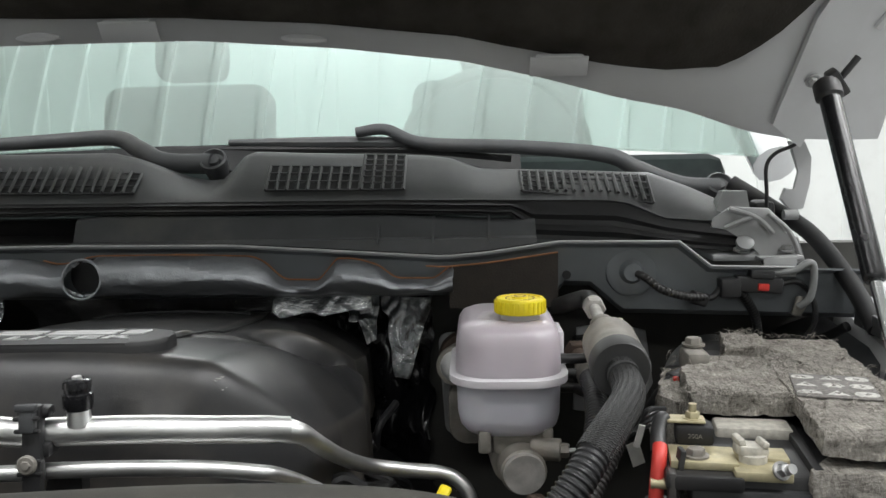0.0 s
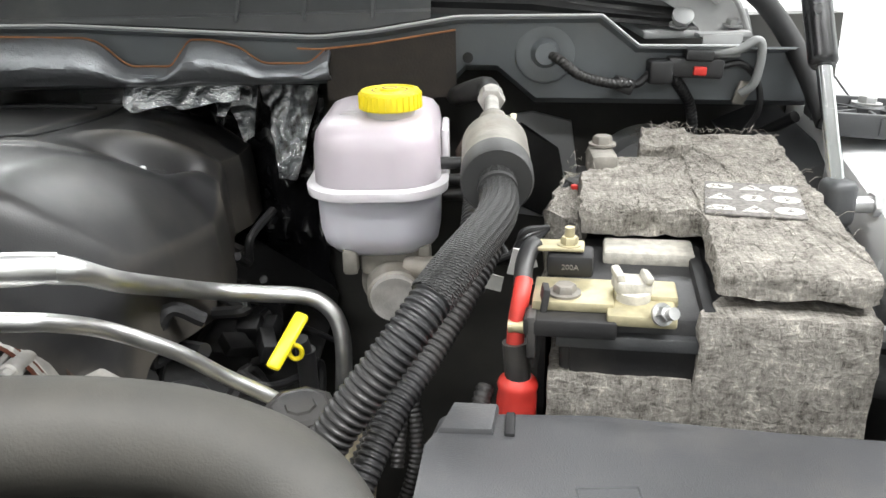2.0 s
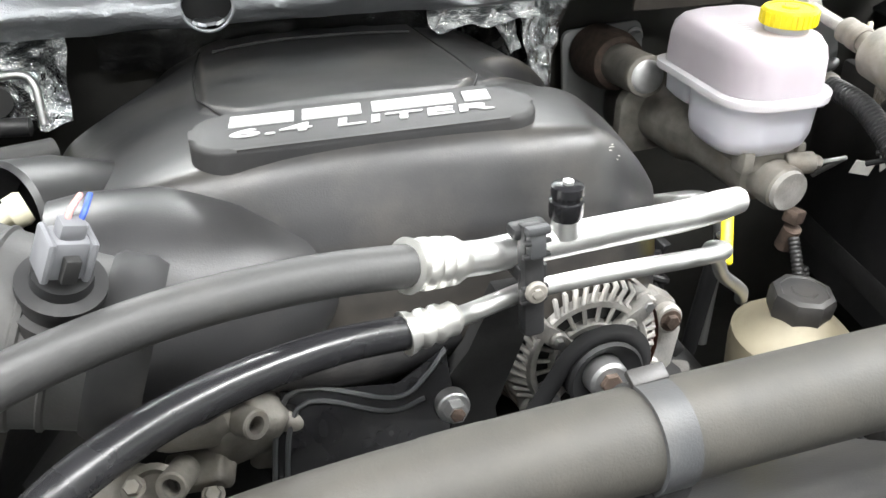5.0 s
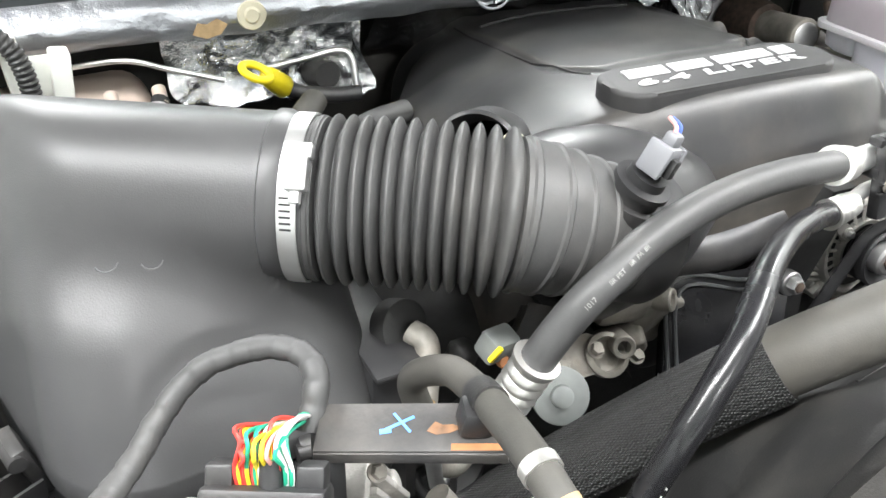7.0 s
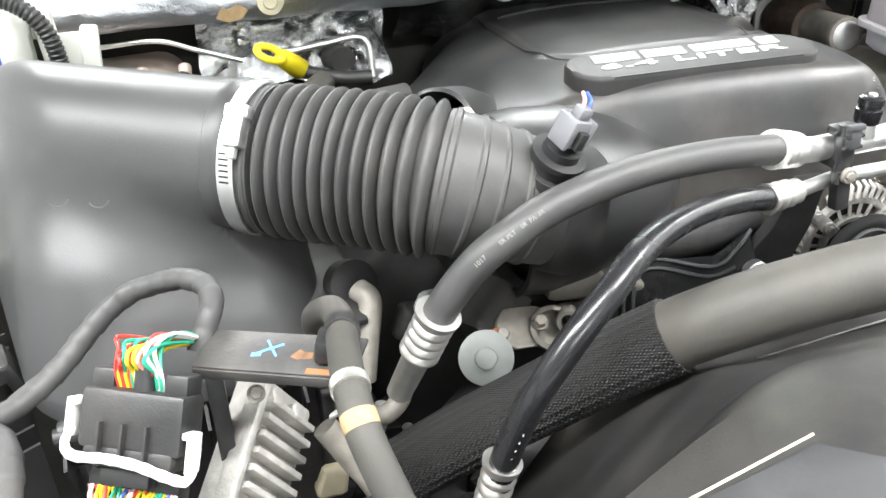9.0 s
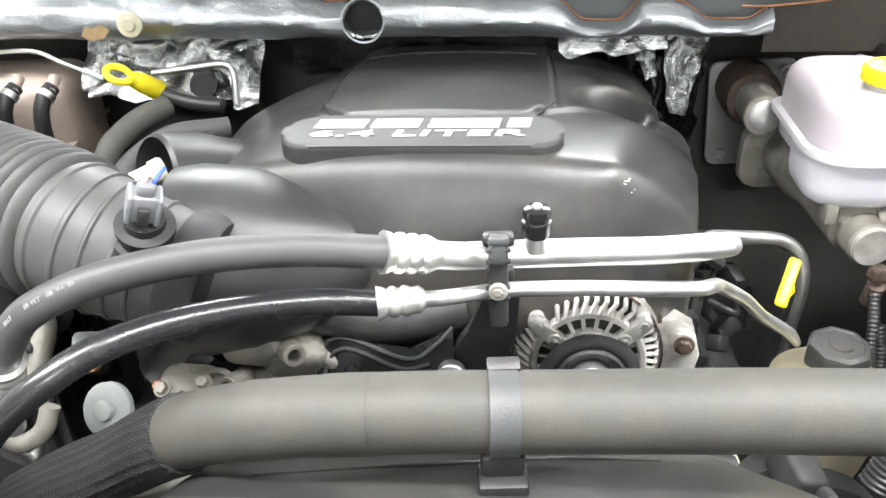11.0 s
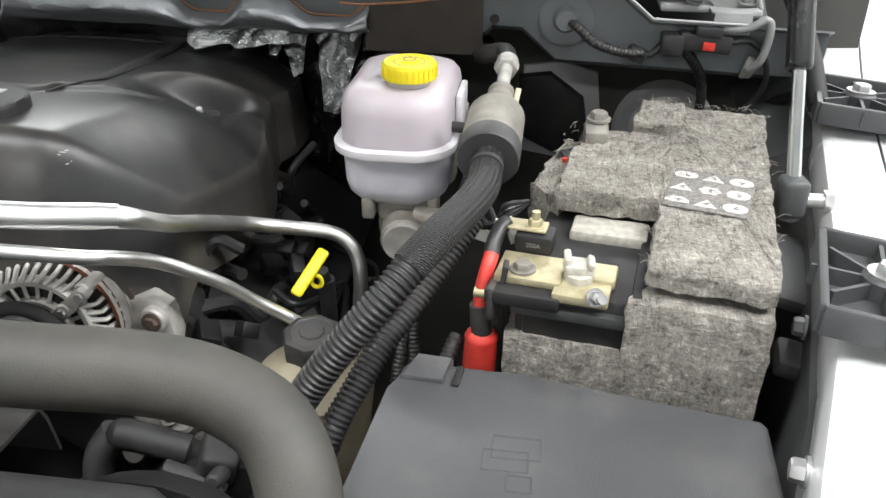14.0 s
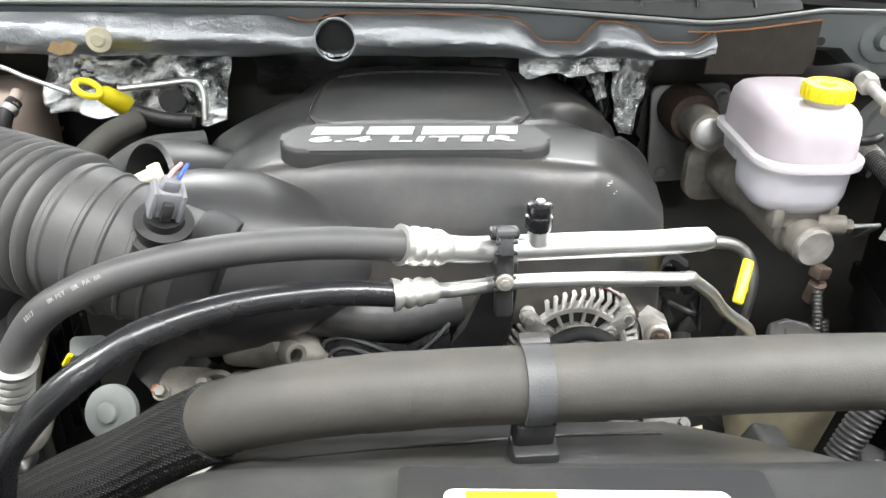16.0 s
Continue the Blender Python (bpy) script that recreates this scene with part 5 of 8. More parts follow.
part("side_lug", ruffle(merge(prism([(-0.042, -0.052), (-0.010, -0.058), (0.012, -0.040), (0.018, -0.010), (0.012, 0.016), (-0.004, 0.026), (-0.022, 0.022), (-0.034, 0.004)], -0.012, 0.006, lugm, 0.004), cyl(lugm @ V((0.002, 0.006, -0.016)), lugm.to_3x3() @ V((0, 0, 1)), 0.030, 0.0115, 20, 0.002), cyl(lugm @ V((-0.010, -0.038, -0.012)), lugm.to_3x3() @ V((0, 0, 1)), 0.022, 0.0100, 18, 0.002)), 0.0012, 60), M["cast"], alt, "cast mounting ear")
part("lug_bolt", hexbolt(lugm @ V((0.002, 0.006, 0.014)), lugm.to_3x3() @ V((0, 0, 1)), 0.0060, 0.005, 0.0085), M["rust"], alt, "rusty bolt")
part("pulley", turned([(0.012, 0.020), (0.018, 0.0265), (0.022, 0.0265), (0.0235, 0.025), (0.025, 0.0265), (0.0265, 0.025), (0.028, 0.0265), (0.031, 0.0265), (0.036, 0.0275), (0.038, 0.0255), (0.034, 0.0205), (0.030, 0.015)], AC, AX, 40), M["black"], alt, "black ribbed pulley")
part("pulley_nut", turned([(0.028, 0.0150), (0.040, 0.0140), (0.042, 0.0115)], AC, AX, 24), M["steel"], alt, "zinc pulley nut")
part("nut_face", hexbolt(AC + AX * 0.040, AX, 0.0078, 0.005), M["rust"], alt, "rusty nut face")
belt_path = [AC + AX * 0.027 + fm.to_3x3() @ V((0.0300 * math.cos(a), 0.0300 * math.sin(a), 0)) for a in span(radians(-10), radians(160), 16)] + [AC + AX * 0.027 + V((-0.062, 0.0, -0.055)), AC + AX * 0.027 + V((-0.11, 0.0, -0.14))]
part("belt", tube(belt_path, 0.0055, 10, shape=lambda a: 1.0 if abs(math.sin(a)) > 0.5 else 1.5), M["black"], alt, "black drive belt")

stay = thing("alternator_bracket", (-0.27, 0.60, 1.1), "black steel bracket carrying the pipes beside the alternator", "bracket")
part("arm", ruffle(loft([[(-0.268, 0.570, 1.235), (-0.244, 0.570, 1.235), (-0.244, 0.582, 1.235), (-0.268, 0.582, 1.235)], [(-0.283, 0.575, 1.19), (-0.247, 0.575, 1.19), (-0.247, 0.587, 1.19), (-0.283, 0.587, 1.19)], [(-0.312, 0.580, 1.145), (-0.262, 0.580, 1.135), (-0.262, 0.592, 1.135), (-0.312, 0.592, 1.145)], [(-0.30, 0.585, 1.06), (-0.25, 0.585, 1.06), (-0.25, 0.60, 1.06), (-0.30, 0.60, 1.06)]]), 0.001, 60), M["dark"], stay)
part("bolt", merge(cyl((-0.296, 0.572, 1.155), (0, -1, 0.15), 0.010, 0.011, 18, 0.001), hexbolt((-0.296, 0.562, 1.157), (0, -1, 0.15), 0.0075, 0.008)), M["steel"], stay, "zinc flanged bolt")
part("bolt_face", hexbolt((-0.296, 0.555, 1.158), (0, -1, 0.15), 0.005, 0.002), M["rust"], stay, "rusty bolt face")

# ---------- air conditioning pipes ----------
suction = thing("suction_line", (-0.3, 0.53, 1.28), "thick air conditioning pipe of bare aluminium and black hose", "pipe")
B0 = V((-0.3302, 0.5226, 1.2926))
bighose = [(-0.3302, 0.5226, 1.2926), (-0.3726, 0.5177, 1.2971), (-0.4129, 0.5122, 1.2985), (-0.4495, 0.5046, 1.2980), (-0.4835, 0.4951, 1.2954), (-0.5141, 0.4854, 1.2905), (-0.538, 0.4765, 1.2828), (-0.558, 0.4735, 1.2705), (-0.5734, 0.4750, 1.2520), (-0.5855, 0.4770, 1.2325), (-0.5921, 0.4808, 1.2148)]
part("hose", hose(bighose, 0.0112, 20), M["rubber"], suction, "matt black rubber hose")
bd = (V((-0.298, 0.539, 1.281)) - B0).normalized()
part("ferrule", turned([(-0.004, 0.0145), (0.0, 0.0135), (0.003, 0.0118), (0.006, 0.0138), (0.009, 0.0138), (0.012, 0.0116), (0.015, 0.0136), (0.018, 0.0136), (0.021, 0.0114), (0.024, 0.0132), (0.027, 0.0132), (0.032, 0.0112), (0.036, 0.0095)], B0, bd, 28), M["ferrule"], suction, "crimped silver ferrule")
tubep = smooth_path([B0 + bd * 0.03, (-0.285, 0.5455, 1.2765), (-0.2645, 0.5525, 1.2735), (-0.195, 0.5600, 1.2725), (-0.147, 0.5690, 1.2690), (-0.0984, 0.5866, 1.2637)], 8)
part("tube", tube(tubep, lambda i, s: 0.0098 - 0.0010 * smooth01((s - 0.93) / 0.07), 20), M["alu"], suction, "bare aluminium tube")
thinp = smooth_path([(-0.106, 0.5835, 1.2646), (-0.0925, 0.598, 1.2560), (-0.085, 0.632, 1.2350), (-0.0815, 0.686, 1.2080), (-0.068, 0.740, 1.1800), (-0.035, 0.7645, 1.1660), (-0.004, 0.7730, 1.1600), (0.014, 0.7745, 1.1530), (0.0265, 0.7720, 1.1380), (0.0308, 0.767, 1.112), (0.027, 0.764, 1.06), (0.022, 0.758, 1.0)], 8)
part("thin_tube", tube(thinp, lambda i, s: 0.0088 - 0.0018 * smooth01((i - 2) / 10), 18), M["alu"], suction, "bare aluminium tube")
sv = V((-0.2345, 0.5535, 1.282))
part("service_port", turned([(-0.004, 0.0085), (0.006, 0.0075), (0.010, 0.0070)], sv, (0, 0, 1), 18), M["alu"], suction)
part("service_cap", turned([(0.007, 0.0088), (0.009, 0.0098), (0.018, 0.0100), (0.0185, 0.0085), (0.0215, 0.0085), (0.022, 0.0095), (0.027, 0.0092), (0.028, 0.0075)], sv, (0, 0, 1), 12), M["gloss"], suction, "glossy black valve cap")
part("cap_disc", hexbolt(sv + V((0, 0, 0.028)), (0, 0, 1), 0.0035, 0.002), M["steel"], suction)
F1 = V((-0.5878, 0.4780, 1.2275))
fd = V((-0.30, 0.22, -0.85)).normalized()
part("lower_ferrule", turned([(-0.005, 0.0159), (0.0, 0.0149), (0.0030, 0.0122), (0.0060, 0.0143), (0.0085, 0.0143), (0.0115, 0.0122), (0.0145, 0.0143), (0.0170, 0.0143), (0.0200, 0.0122), (0.0230, 0.0143), (0.0255, 0.0143), (0.0285, 0.0122), (0.0315, 0.0143), (0.0340, 0.0143), (0.040, 0.010), (0.08, 0.009)], F1, fd, 28), M["ferrule"], suction, "crimped silver ferrule")

hp = smooth_path(bighose, 12)


def hose_words(name, words, at, size):
    """Small printed words on the front of the hose, spaced along it."""
    bms_ = []
    for w_, f in zip(words, at):
        q = int(f * (len(hp) - 2))
        along = (hp[q] - hp[q + 1]).normalized()
        out = V((0.10, -0.75, 0.66))
        out = (out - along * out.dot(along)).normalized()
        bms_.append(lettering(w_, size, 0.0002, frame_of(hp[q] + out * 0.0113, along, out.cross(along))))
    part(name, merge(*bms_), M["faintprint"], suction, "pale printed letters")


hose_words("hose_print", ["IIR", "PET", "IIR", "PA", "IIR"], [0.645, 0.615, 0.585, 0.558, 0.53], 0.0042)
hose_words("date_print", ["1017"], [0.71], 0.0046)

liquid = thing("liquid_line", (-0.3, 0.52, 1.25), "thin air conditioning pipe of bare aluminium and glossy hose", "pipe")
S0 = V((-0.3345, 0.5120, 1.2600))
part("hose", hose([S0, (-0.3694, 0.4962, 1.2712), (-0.403, 0.4780, 1.2795), (-0.4333, 0.4579, 1.2861), (-0.4606, 0.4378, 1.2892), (-0.4837, 0.4184, 1.2882), (-0.5034, 0.4029, 1.2803), (-0.5223, 0.3929, 1.2675), (-0.5385, 0.3865, 1.2513), (-0.5516, 0.3840, 1.2336), (-0.5612, 0.3860, 1.2080), (-0.5689, 0.3880, 1.180), (-0.572, 0.390, 1.160)], 0.0088, 18), M["gloss"], liquid, "glossy black hose")
sd = V((1, 0.22, 0.0)).normalized()
part("ferrule", turned([(-0.004, 0.0118), (0.0, 0.0108), (0.003, 0.0090), (0.0055, 0.0106), (0.008, 0.0106), (0.011, 0.0088), (0.0135, 0.0104), (0.016, 0.0104), (0.019, 0.0088), (0.024, 0.0094), (0.028, 0.0062)], S0, sd, 24), M["ferrule"], liquid, "crimped silver ferrule")
part("tube", hose([S0 + sd * 0.024, (-0.298, 0.5290, 1.2530), (-0.2736, 0.5425, 1.2485), (-0.255, 0.5480, 1.2480), (-0.2063, 0.5515, 1.2480), (-0.1522, 0.5540, 1.2468), (-0.119, 0.5660, 1.2395), (-0.106, 0.5830, 1.2305), (-0.0900, 0.6170, 1.2080), (-0.0604, 0.6450, 1.1770), (-0.0375, 0.6650, 1.1470), (-0.0066, 0.6790, 1.1190), (0.005, 0.69, 1.10)], 0.0056, 16), M["alu"], liquid, "bare aluminium tube")
L1 = V((-0.5695, 0.3903, 1.176))
part("lower_ferrule", turned([(-0.005, 0.0125), (0.0, 0.0117), (0.0030, 0.0096), (0.0060, 0.0112), (0.0085, 0.0112), (0.0115, 0.0096), (0.0145, 0.0112), (0.0170, 0.0112), (0.0200, 0.0096), (0.0230, 0.0112), (0.0255, 0.0112), (0.0285, 0.0096), (0.0315, 0.0112), (0.0340, 0.0112), (0.040, 0.0065), (0.07, 0.006)], L1, (-0.22, 0.02, -1), 24), M["ferrule"], liquid, "crimped silver ferrule")
part("hose_print", merge(*[box(0.004, 0.0012, 0.0004, pose(-0.5600 - 0.0020 * k, 0.3778 + 0.0008 * k, 1.2120 - 0.0062 * k, -60, 0, 70)) for k in range(5)]), M["printwhite"], liquid, "white printed bars")

clipb = thing("pipe_clip", (-0.259, 0.55, 1.26), "black plastic clip with bolt joining the two pipes", "clip")
part("body", merge(box(0.013, 0.011, 0.068, pose(-0.2595, 0.5385, 1.262, -8, 0, 6), 0.003), box(0.022, 0.012, 0.008, pose(-0.260, 0.546, 1.290, 0, 0, 6), 0.003), box(0.018, 0.020, 0.010, pose(-0.259, 0.548, 1.265, 0, 0, 6), 0.002)), M["plastic"], clipb)
for k in range(4):
    part("rib", box(0.0165, 0.0035, 0.0028, pose(-0.2595, 0.5325, 1.289 - 0.0085 * k - (0.012 if k > 1 else 0), -8, 0, 6), 0.001), M["plastic"], clipb)
part("upper_latch", merge(box(0.010, 0.008, 0.016, pose(-0.2595, 0.534, 1.287, -8, 0, 6), 0.002), box(0.014, 0.006, 0.005, pose(-0.2595, 0.533, 1.296, -8, 0, 6), 0.0015)), M["plasticgrey"], clipb, "worn grey latch")
part("lower_latch", box(0.010, 0.007, 0.014, pose(-0.2595, 0.534, 1.238, -8, 0, 6), 0.002), M["plasticgrey"], clipb, "worn grey latch")
part("bolt", merge(cyl((-0.2595, 0.5315, 1.2585), (0, -1, 0.1), 0.004, 0.0065, 18, 0.001), hexbolt((-0.2595, 0.5290, 1.2587), (0, -1, 0.1), 0.0035, 0.0025)), M["castdull"], clipb, "dull zinc bolt")

# ---------- upper radiator hose ----------
rad = thing("radiator_hose", (-0.25, 0.4, 1.25), "thick dusty grey rubber radiator hose with woven sleeve", "hose")
radp = [(-0.4759, 0.4439, 1.1945), (-0.4379, 0.4245, 1.2275), (-0.3831, 0.4100, 1.2515), (-0.3083, 0.4080, 1.2605), (-0.2148, 0.4090, 1.2640), (-0.1229, 0.4085, 1.2685), (-0.0535, 0.4110, 1.2680), (0.0, 0.4220, 1.2600), (0.0369, 0.4260, 1.2490), (0.0690, 0.4150, 1.2365), (0.0873, 0.3918, 1.2150), (0.094, 0.365, 1.180), (0.096, 0.345, 1.13), (0.096, 0.33, 1.07)]
part("hose", hose(radp, 0.0225, 32, 12), M["radrubber"], rad)
part("mould_band", hose([(-0.352, 0.4083, 1.2565), (-0.340, 0.4080, 1.2580), (-0.325, 0.4078, 1.2592)], 0.0229, 32), M["radrubber"], rad)
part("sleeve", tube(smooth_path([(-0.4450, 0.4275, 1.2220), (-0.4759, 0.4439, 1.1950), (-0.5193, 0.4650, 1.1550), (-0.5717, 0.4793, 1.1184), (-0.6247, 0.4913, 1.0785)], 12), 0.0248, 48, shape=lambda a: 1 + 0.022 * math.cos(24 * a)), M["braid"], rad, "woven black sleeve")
cc = V((-0.2545, 0.4085, 1.2626))
axis_c = V((1, 0.08, -0.02)).normalized()
part("clip_band", turned([(-0.008, 0.0228), (-0.008, 0.0242), (0.008, 0.0242), (0.008, 0.0228)], cc, axis_c, 40), M["plasticgrey"], rad, "dark grey plastic hose clip")
part("clip_tab", box(0.018, 0.008, 0.004, pose(-0.2545, 0.420, 1.2860, 25, 0, 5), 0.001), M["plastic"], rad)
part("clip_lug", merge(box(0.024, 0.016, 0.028, pose(-0.2545, 0.400, 1.2345, 12, 0, 5), 0.003), box(0.028, 0.02, 0.03, pose(-0.254, 0.396, 1.2155, 5, 0, 5), 0.003)), M["plastic"], rad)
part("paint_mark", merge(*[box(0.010 - 0.002 * k, 0.004, 0.0008, pose(0.0905 + 0.003 * k, 0.372 + 0.004 * k, 1.2130 - 0.003 * k, 45, 25, 40 * k)) for k in range(3)]), M["cream"], rad, "pale paint mark")

# ---------- fan shroud ----------
shroud = thing("fan_shroud", (-0.3, 0.3, 1.2), "black plastic fan shroud with warning label", "shroud")
bm = bmesh.new()
g = []
def shroud_z(x):
    """The top falls away towards the air box side."""
    return 0.16 * smooth01((CX - x - 0.10) / 0.24) if x < CX else 0.0


def shroud_sheet(xs, rows, limit):
    """Rows of (y, z) swept across; limit(y) is where the sheet ends towards the battery."""
    bm = bmesh.new()
    g = []
    for off, z in rows:
        row = []
        for x in xs:
            x = min(x, limit(off))
            side = 0.10 * ((CX - x) / 0.4) ** 2.2 * smooth01((off - 0.3) / 0.1) if x < CX else 0.0
            end = min(0.2, 0.09 * (max(0.0, x - 0.035) / 0.05) ** 2)
            row.append(bm.verts.new((x, off - side - end, z - shroud_z(x) * (1.3 if off > 0.33 else 0.9) - 1.4 * max(0.0, x - 0.085) + 0.0012 * noise.noise(V((x * 9, off * 20, 0))))))
        g.append(row)
    for a, b in zip(g, g[1:]):
        for i in range(len(xs) - 1):
            if (a[i].co - a[i + 1].co).length > 1e-5 or (b[i].co - b[i + 1].co).length > 1e-5:
                bm.faces.new((a[i], a[i + 1], b[i + 1], b[i]))
    bmesh.ops.remove_doubles(bm, verts=bm.verts[:], dist=1e-5)
    return thick(bm, 0.003)


part("top", shroud_sheet(span(-0.62, 0.125, 70), ((0.350, 1.235), (0.349, 1.250), (0.345, 1.260), (0.338, 1.2665), (0.325, 1.2705), (0.27, 1.2755), (0.20, 1.278), (0.14, 1.276)), lambda y: 1.0), M["shroud"], shroud)
part("skirt", shroud_sheet(span(-0.62, -0.04, 60), ((0.535, 1.085), (0.520, 1.130), (0.505, 1.152), (0.47, 1.174), (0.44, 1.192), (0.405, 1.213), (0.385, 1.224), (0.372, 1.2300), (0.351, 1.2440)), lambda y: -0.058 - 0.52 * max(0.0, y - 0.35)), M["shroud"], shroud)
part("skirt_rib", tube(smooth_path([V((-0.40, 0.405, 1.210)), V((-0.30, 0.430, 1.199)), V((-0.22, 0.452, 1.186)), V((-0.156, 0.456, 1.183))], 10), 0.0016, 8), M["shroud"], shroud, "worn moulded rib")
lm = frame_of((-0.2450, 0.279, 1.2792), (1, -0.03, 0.0), (0, 1, -0.05))
part("label_backing", prism(rounded(0.175, 0.090, 0.004), 0, 0.0006, lm), M["black"], shroud, "black label backing", smooth=False)
part("label", prism(rounded(0.132, 0.058, 0.005), 0.0007, 0.0012, lm), M["printwhite"], shroud, "white warning label", smooth=False)
part("label_yellow", prism([(-0.056, 0.016), (-0.014, 0.016), (-0.014, 0.0275), (-0.056, 0.0275)], 0.0013, 0.0017, lm), M["yellow"], shroud, "yellow label field", smooth=False)
part("label_picture", prism([(-0.056, -0.026), (-0.014, -0.026), (-0.014, 0.015), (-0.056, 0.015)], 0.0013, 0.0016, lm), M["black"], shroud, "black label picture", smooth=False)
part("label_red", prism(rounded(0.012, 0.012, 0.005, 4, -0.044, -0.004), 0.0017, 0.002, lm), M["red"], shroud, "red label symbol", smooth=False)
part("label_bars", merge(*[box(0.026, 0.0013, 0.0003, lm @ pose(0.010 + 0.034 * (k % 2), 0.012 - 0.0052 * (k // 2), 0.0014)) for k in range(12)], box(0.008, 0.008, 0.0003, lm @ pose(-0.032, 0.000, 0.002))), M["tapegrey"], shroud, "grey printed bars", smooth=False)
part("fan_hub", turned([(0, 0.10), (0.03, 0.11), (0.04, 0.05)], (-0.05, 0.47, 1.02), (0, -1, 0.2), 40), M["black"], shroud)

# ---------- power steering reservoir ----------
ps = thing("steering_reservoir", (-0.01, 0.63, 1.05), "grimy cream fluid reservoir with black ribbed cap", "reservoir")
part("body", turned([(-0.10, 0.040), (-0.012, 0.050), (0.002, 0.050), (0.006, 0.046), (0.012, 0.040), (0.022, 0.026), (0.03, 0.018)], (0.020, 0.636, 1.094), (0.02, -0.06, 1), 36), M["grimycream"], ps)
part("cap", turned([(0, 0.0245), (0.004, 0.0258), (0.017, 0.0262), (0.021, 0.0245), (0.0225, 0.020), (0.0215, 0.019), (0.0215, 0.011), (0.0230, 0.010)], (0.020, 0.638, 1.118), (0.02, -0.06, 1), 8), M["plastic"], ps, "black plastic cap")

# ---------- yellow dipstick handle ----------
dip = thing("transmission_dipstick", (0.005, 0.72, 1.1), "yellow plastic dipstick handle on a black tube", "dipstick")
part("handle", box(0.0115, 0.050, 0.006, frame_of((-0.0025, 0.715, 1.1485), (0.9, -0.25, -0.3), (0.021, 0.036, 0.027)), 0.003, 3), M["yellow"], dip)
part("stem", merge(cyl((0.004, 0.73, 1.142), (0.1, 0.3, -1), 0.02, 0.006, 14), tube([V((0.006, 0.735, 1.13)), V((0.004, 0.75, 1.0))], 0.008, 12)), M["plastic"], dip)
part("knob", tube([V((0.001 + 0.005 * math.cos(a), 0.722, 1.135 + 0.006 * math.sin(a))) for a in span(0, 2 * math.pi, 21)], 0.0020, 8), M["yellow"], dip)

# ---------- loom and dark clutter in the depth ----------
loom = thing("wiring_loom", (-0.05, 0.75, 1.1), "tangle of black wiring loom beside the engine", "wiring", kind="stuff")
rnd = random.Random(7)
bms = []
for k in range(26):
    x0, y0, z0 = rnd.uniform(-0.13, -0.04), rnd.uniform(0.62, 0.95), rnd.uniform(1.02, 1.17)
    pts = [(x0, y0, z0)]
    for q in range(4):
        x0, y0, z0 = x0 + rnd.uniform(-0.03, 0.035), y0 + rnd.uniform(-0.05, 0.05), z0 + rnd.uniform(-0.045, 0.03)
        pts.append((min(x0, 0.0), y0, min(z0, 1.18)))
    bms.append(hose(pts, rnd.uniform(0.003, 0.008), 8, 6))
part("cables", merge(*bms), M["plastic"], loom)
bms = []
for k in range(22):
    x0, y0, z0 = rnd.uniform(-0.12, -0.03), rnd.uniform(0.60, 0.92), rnd.uniform(1.02, 1.15)
    bms.append(box(rnd.uniform(0.012, 0.03), rnd.uniform(0.012, 0.03), rnd.uniform(0.012, 0.03), pose(x0, y0, z0, rnd.uniform(-40, 40), rnd.uniform(-40, 40), rnd.uniform(0, 90)), 0.002))
part("plugs", merge(*bms), M["black"], loom)

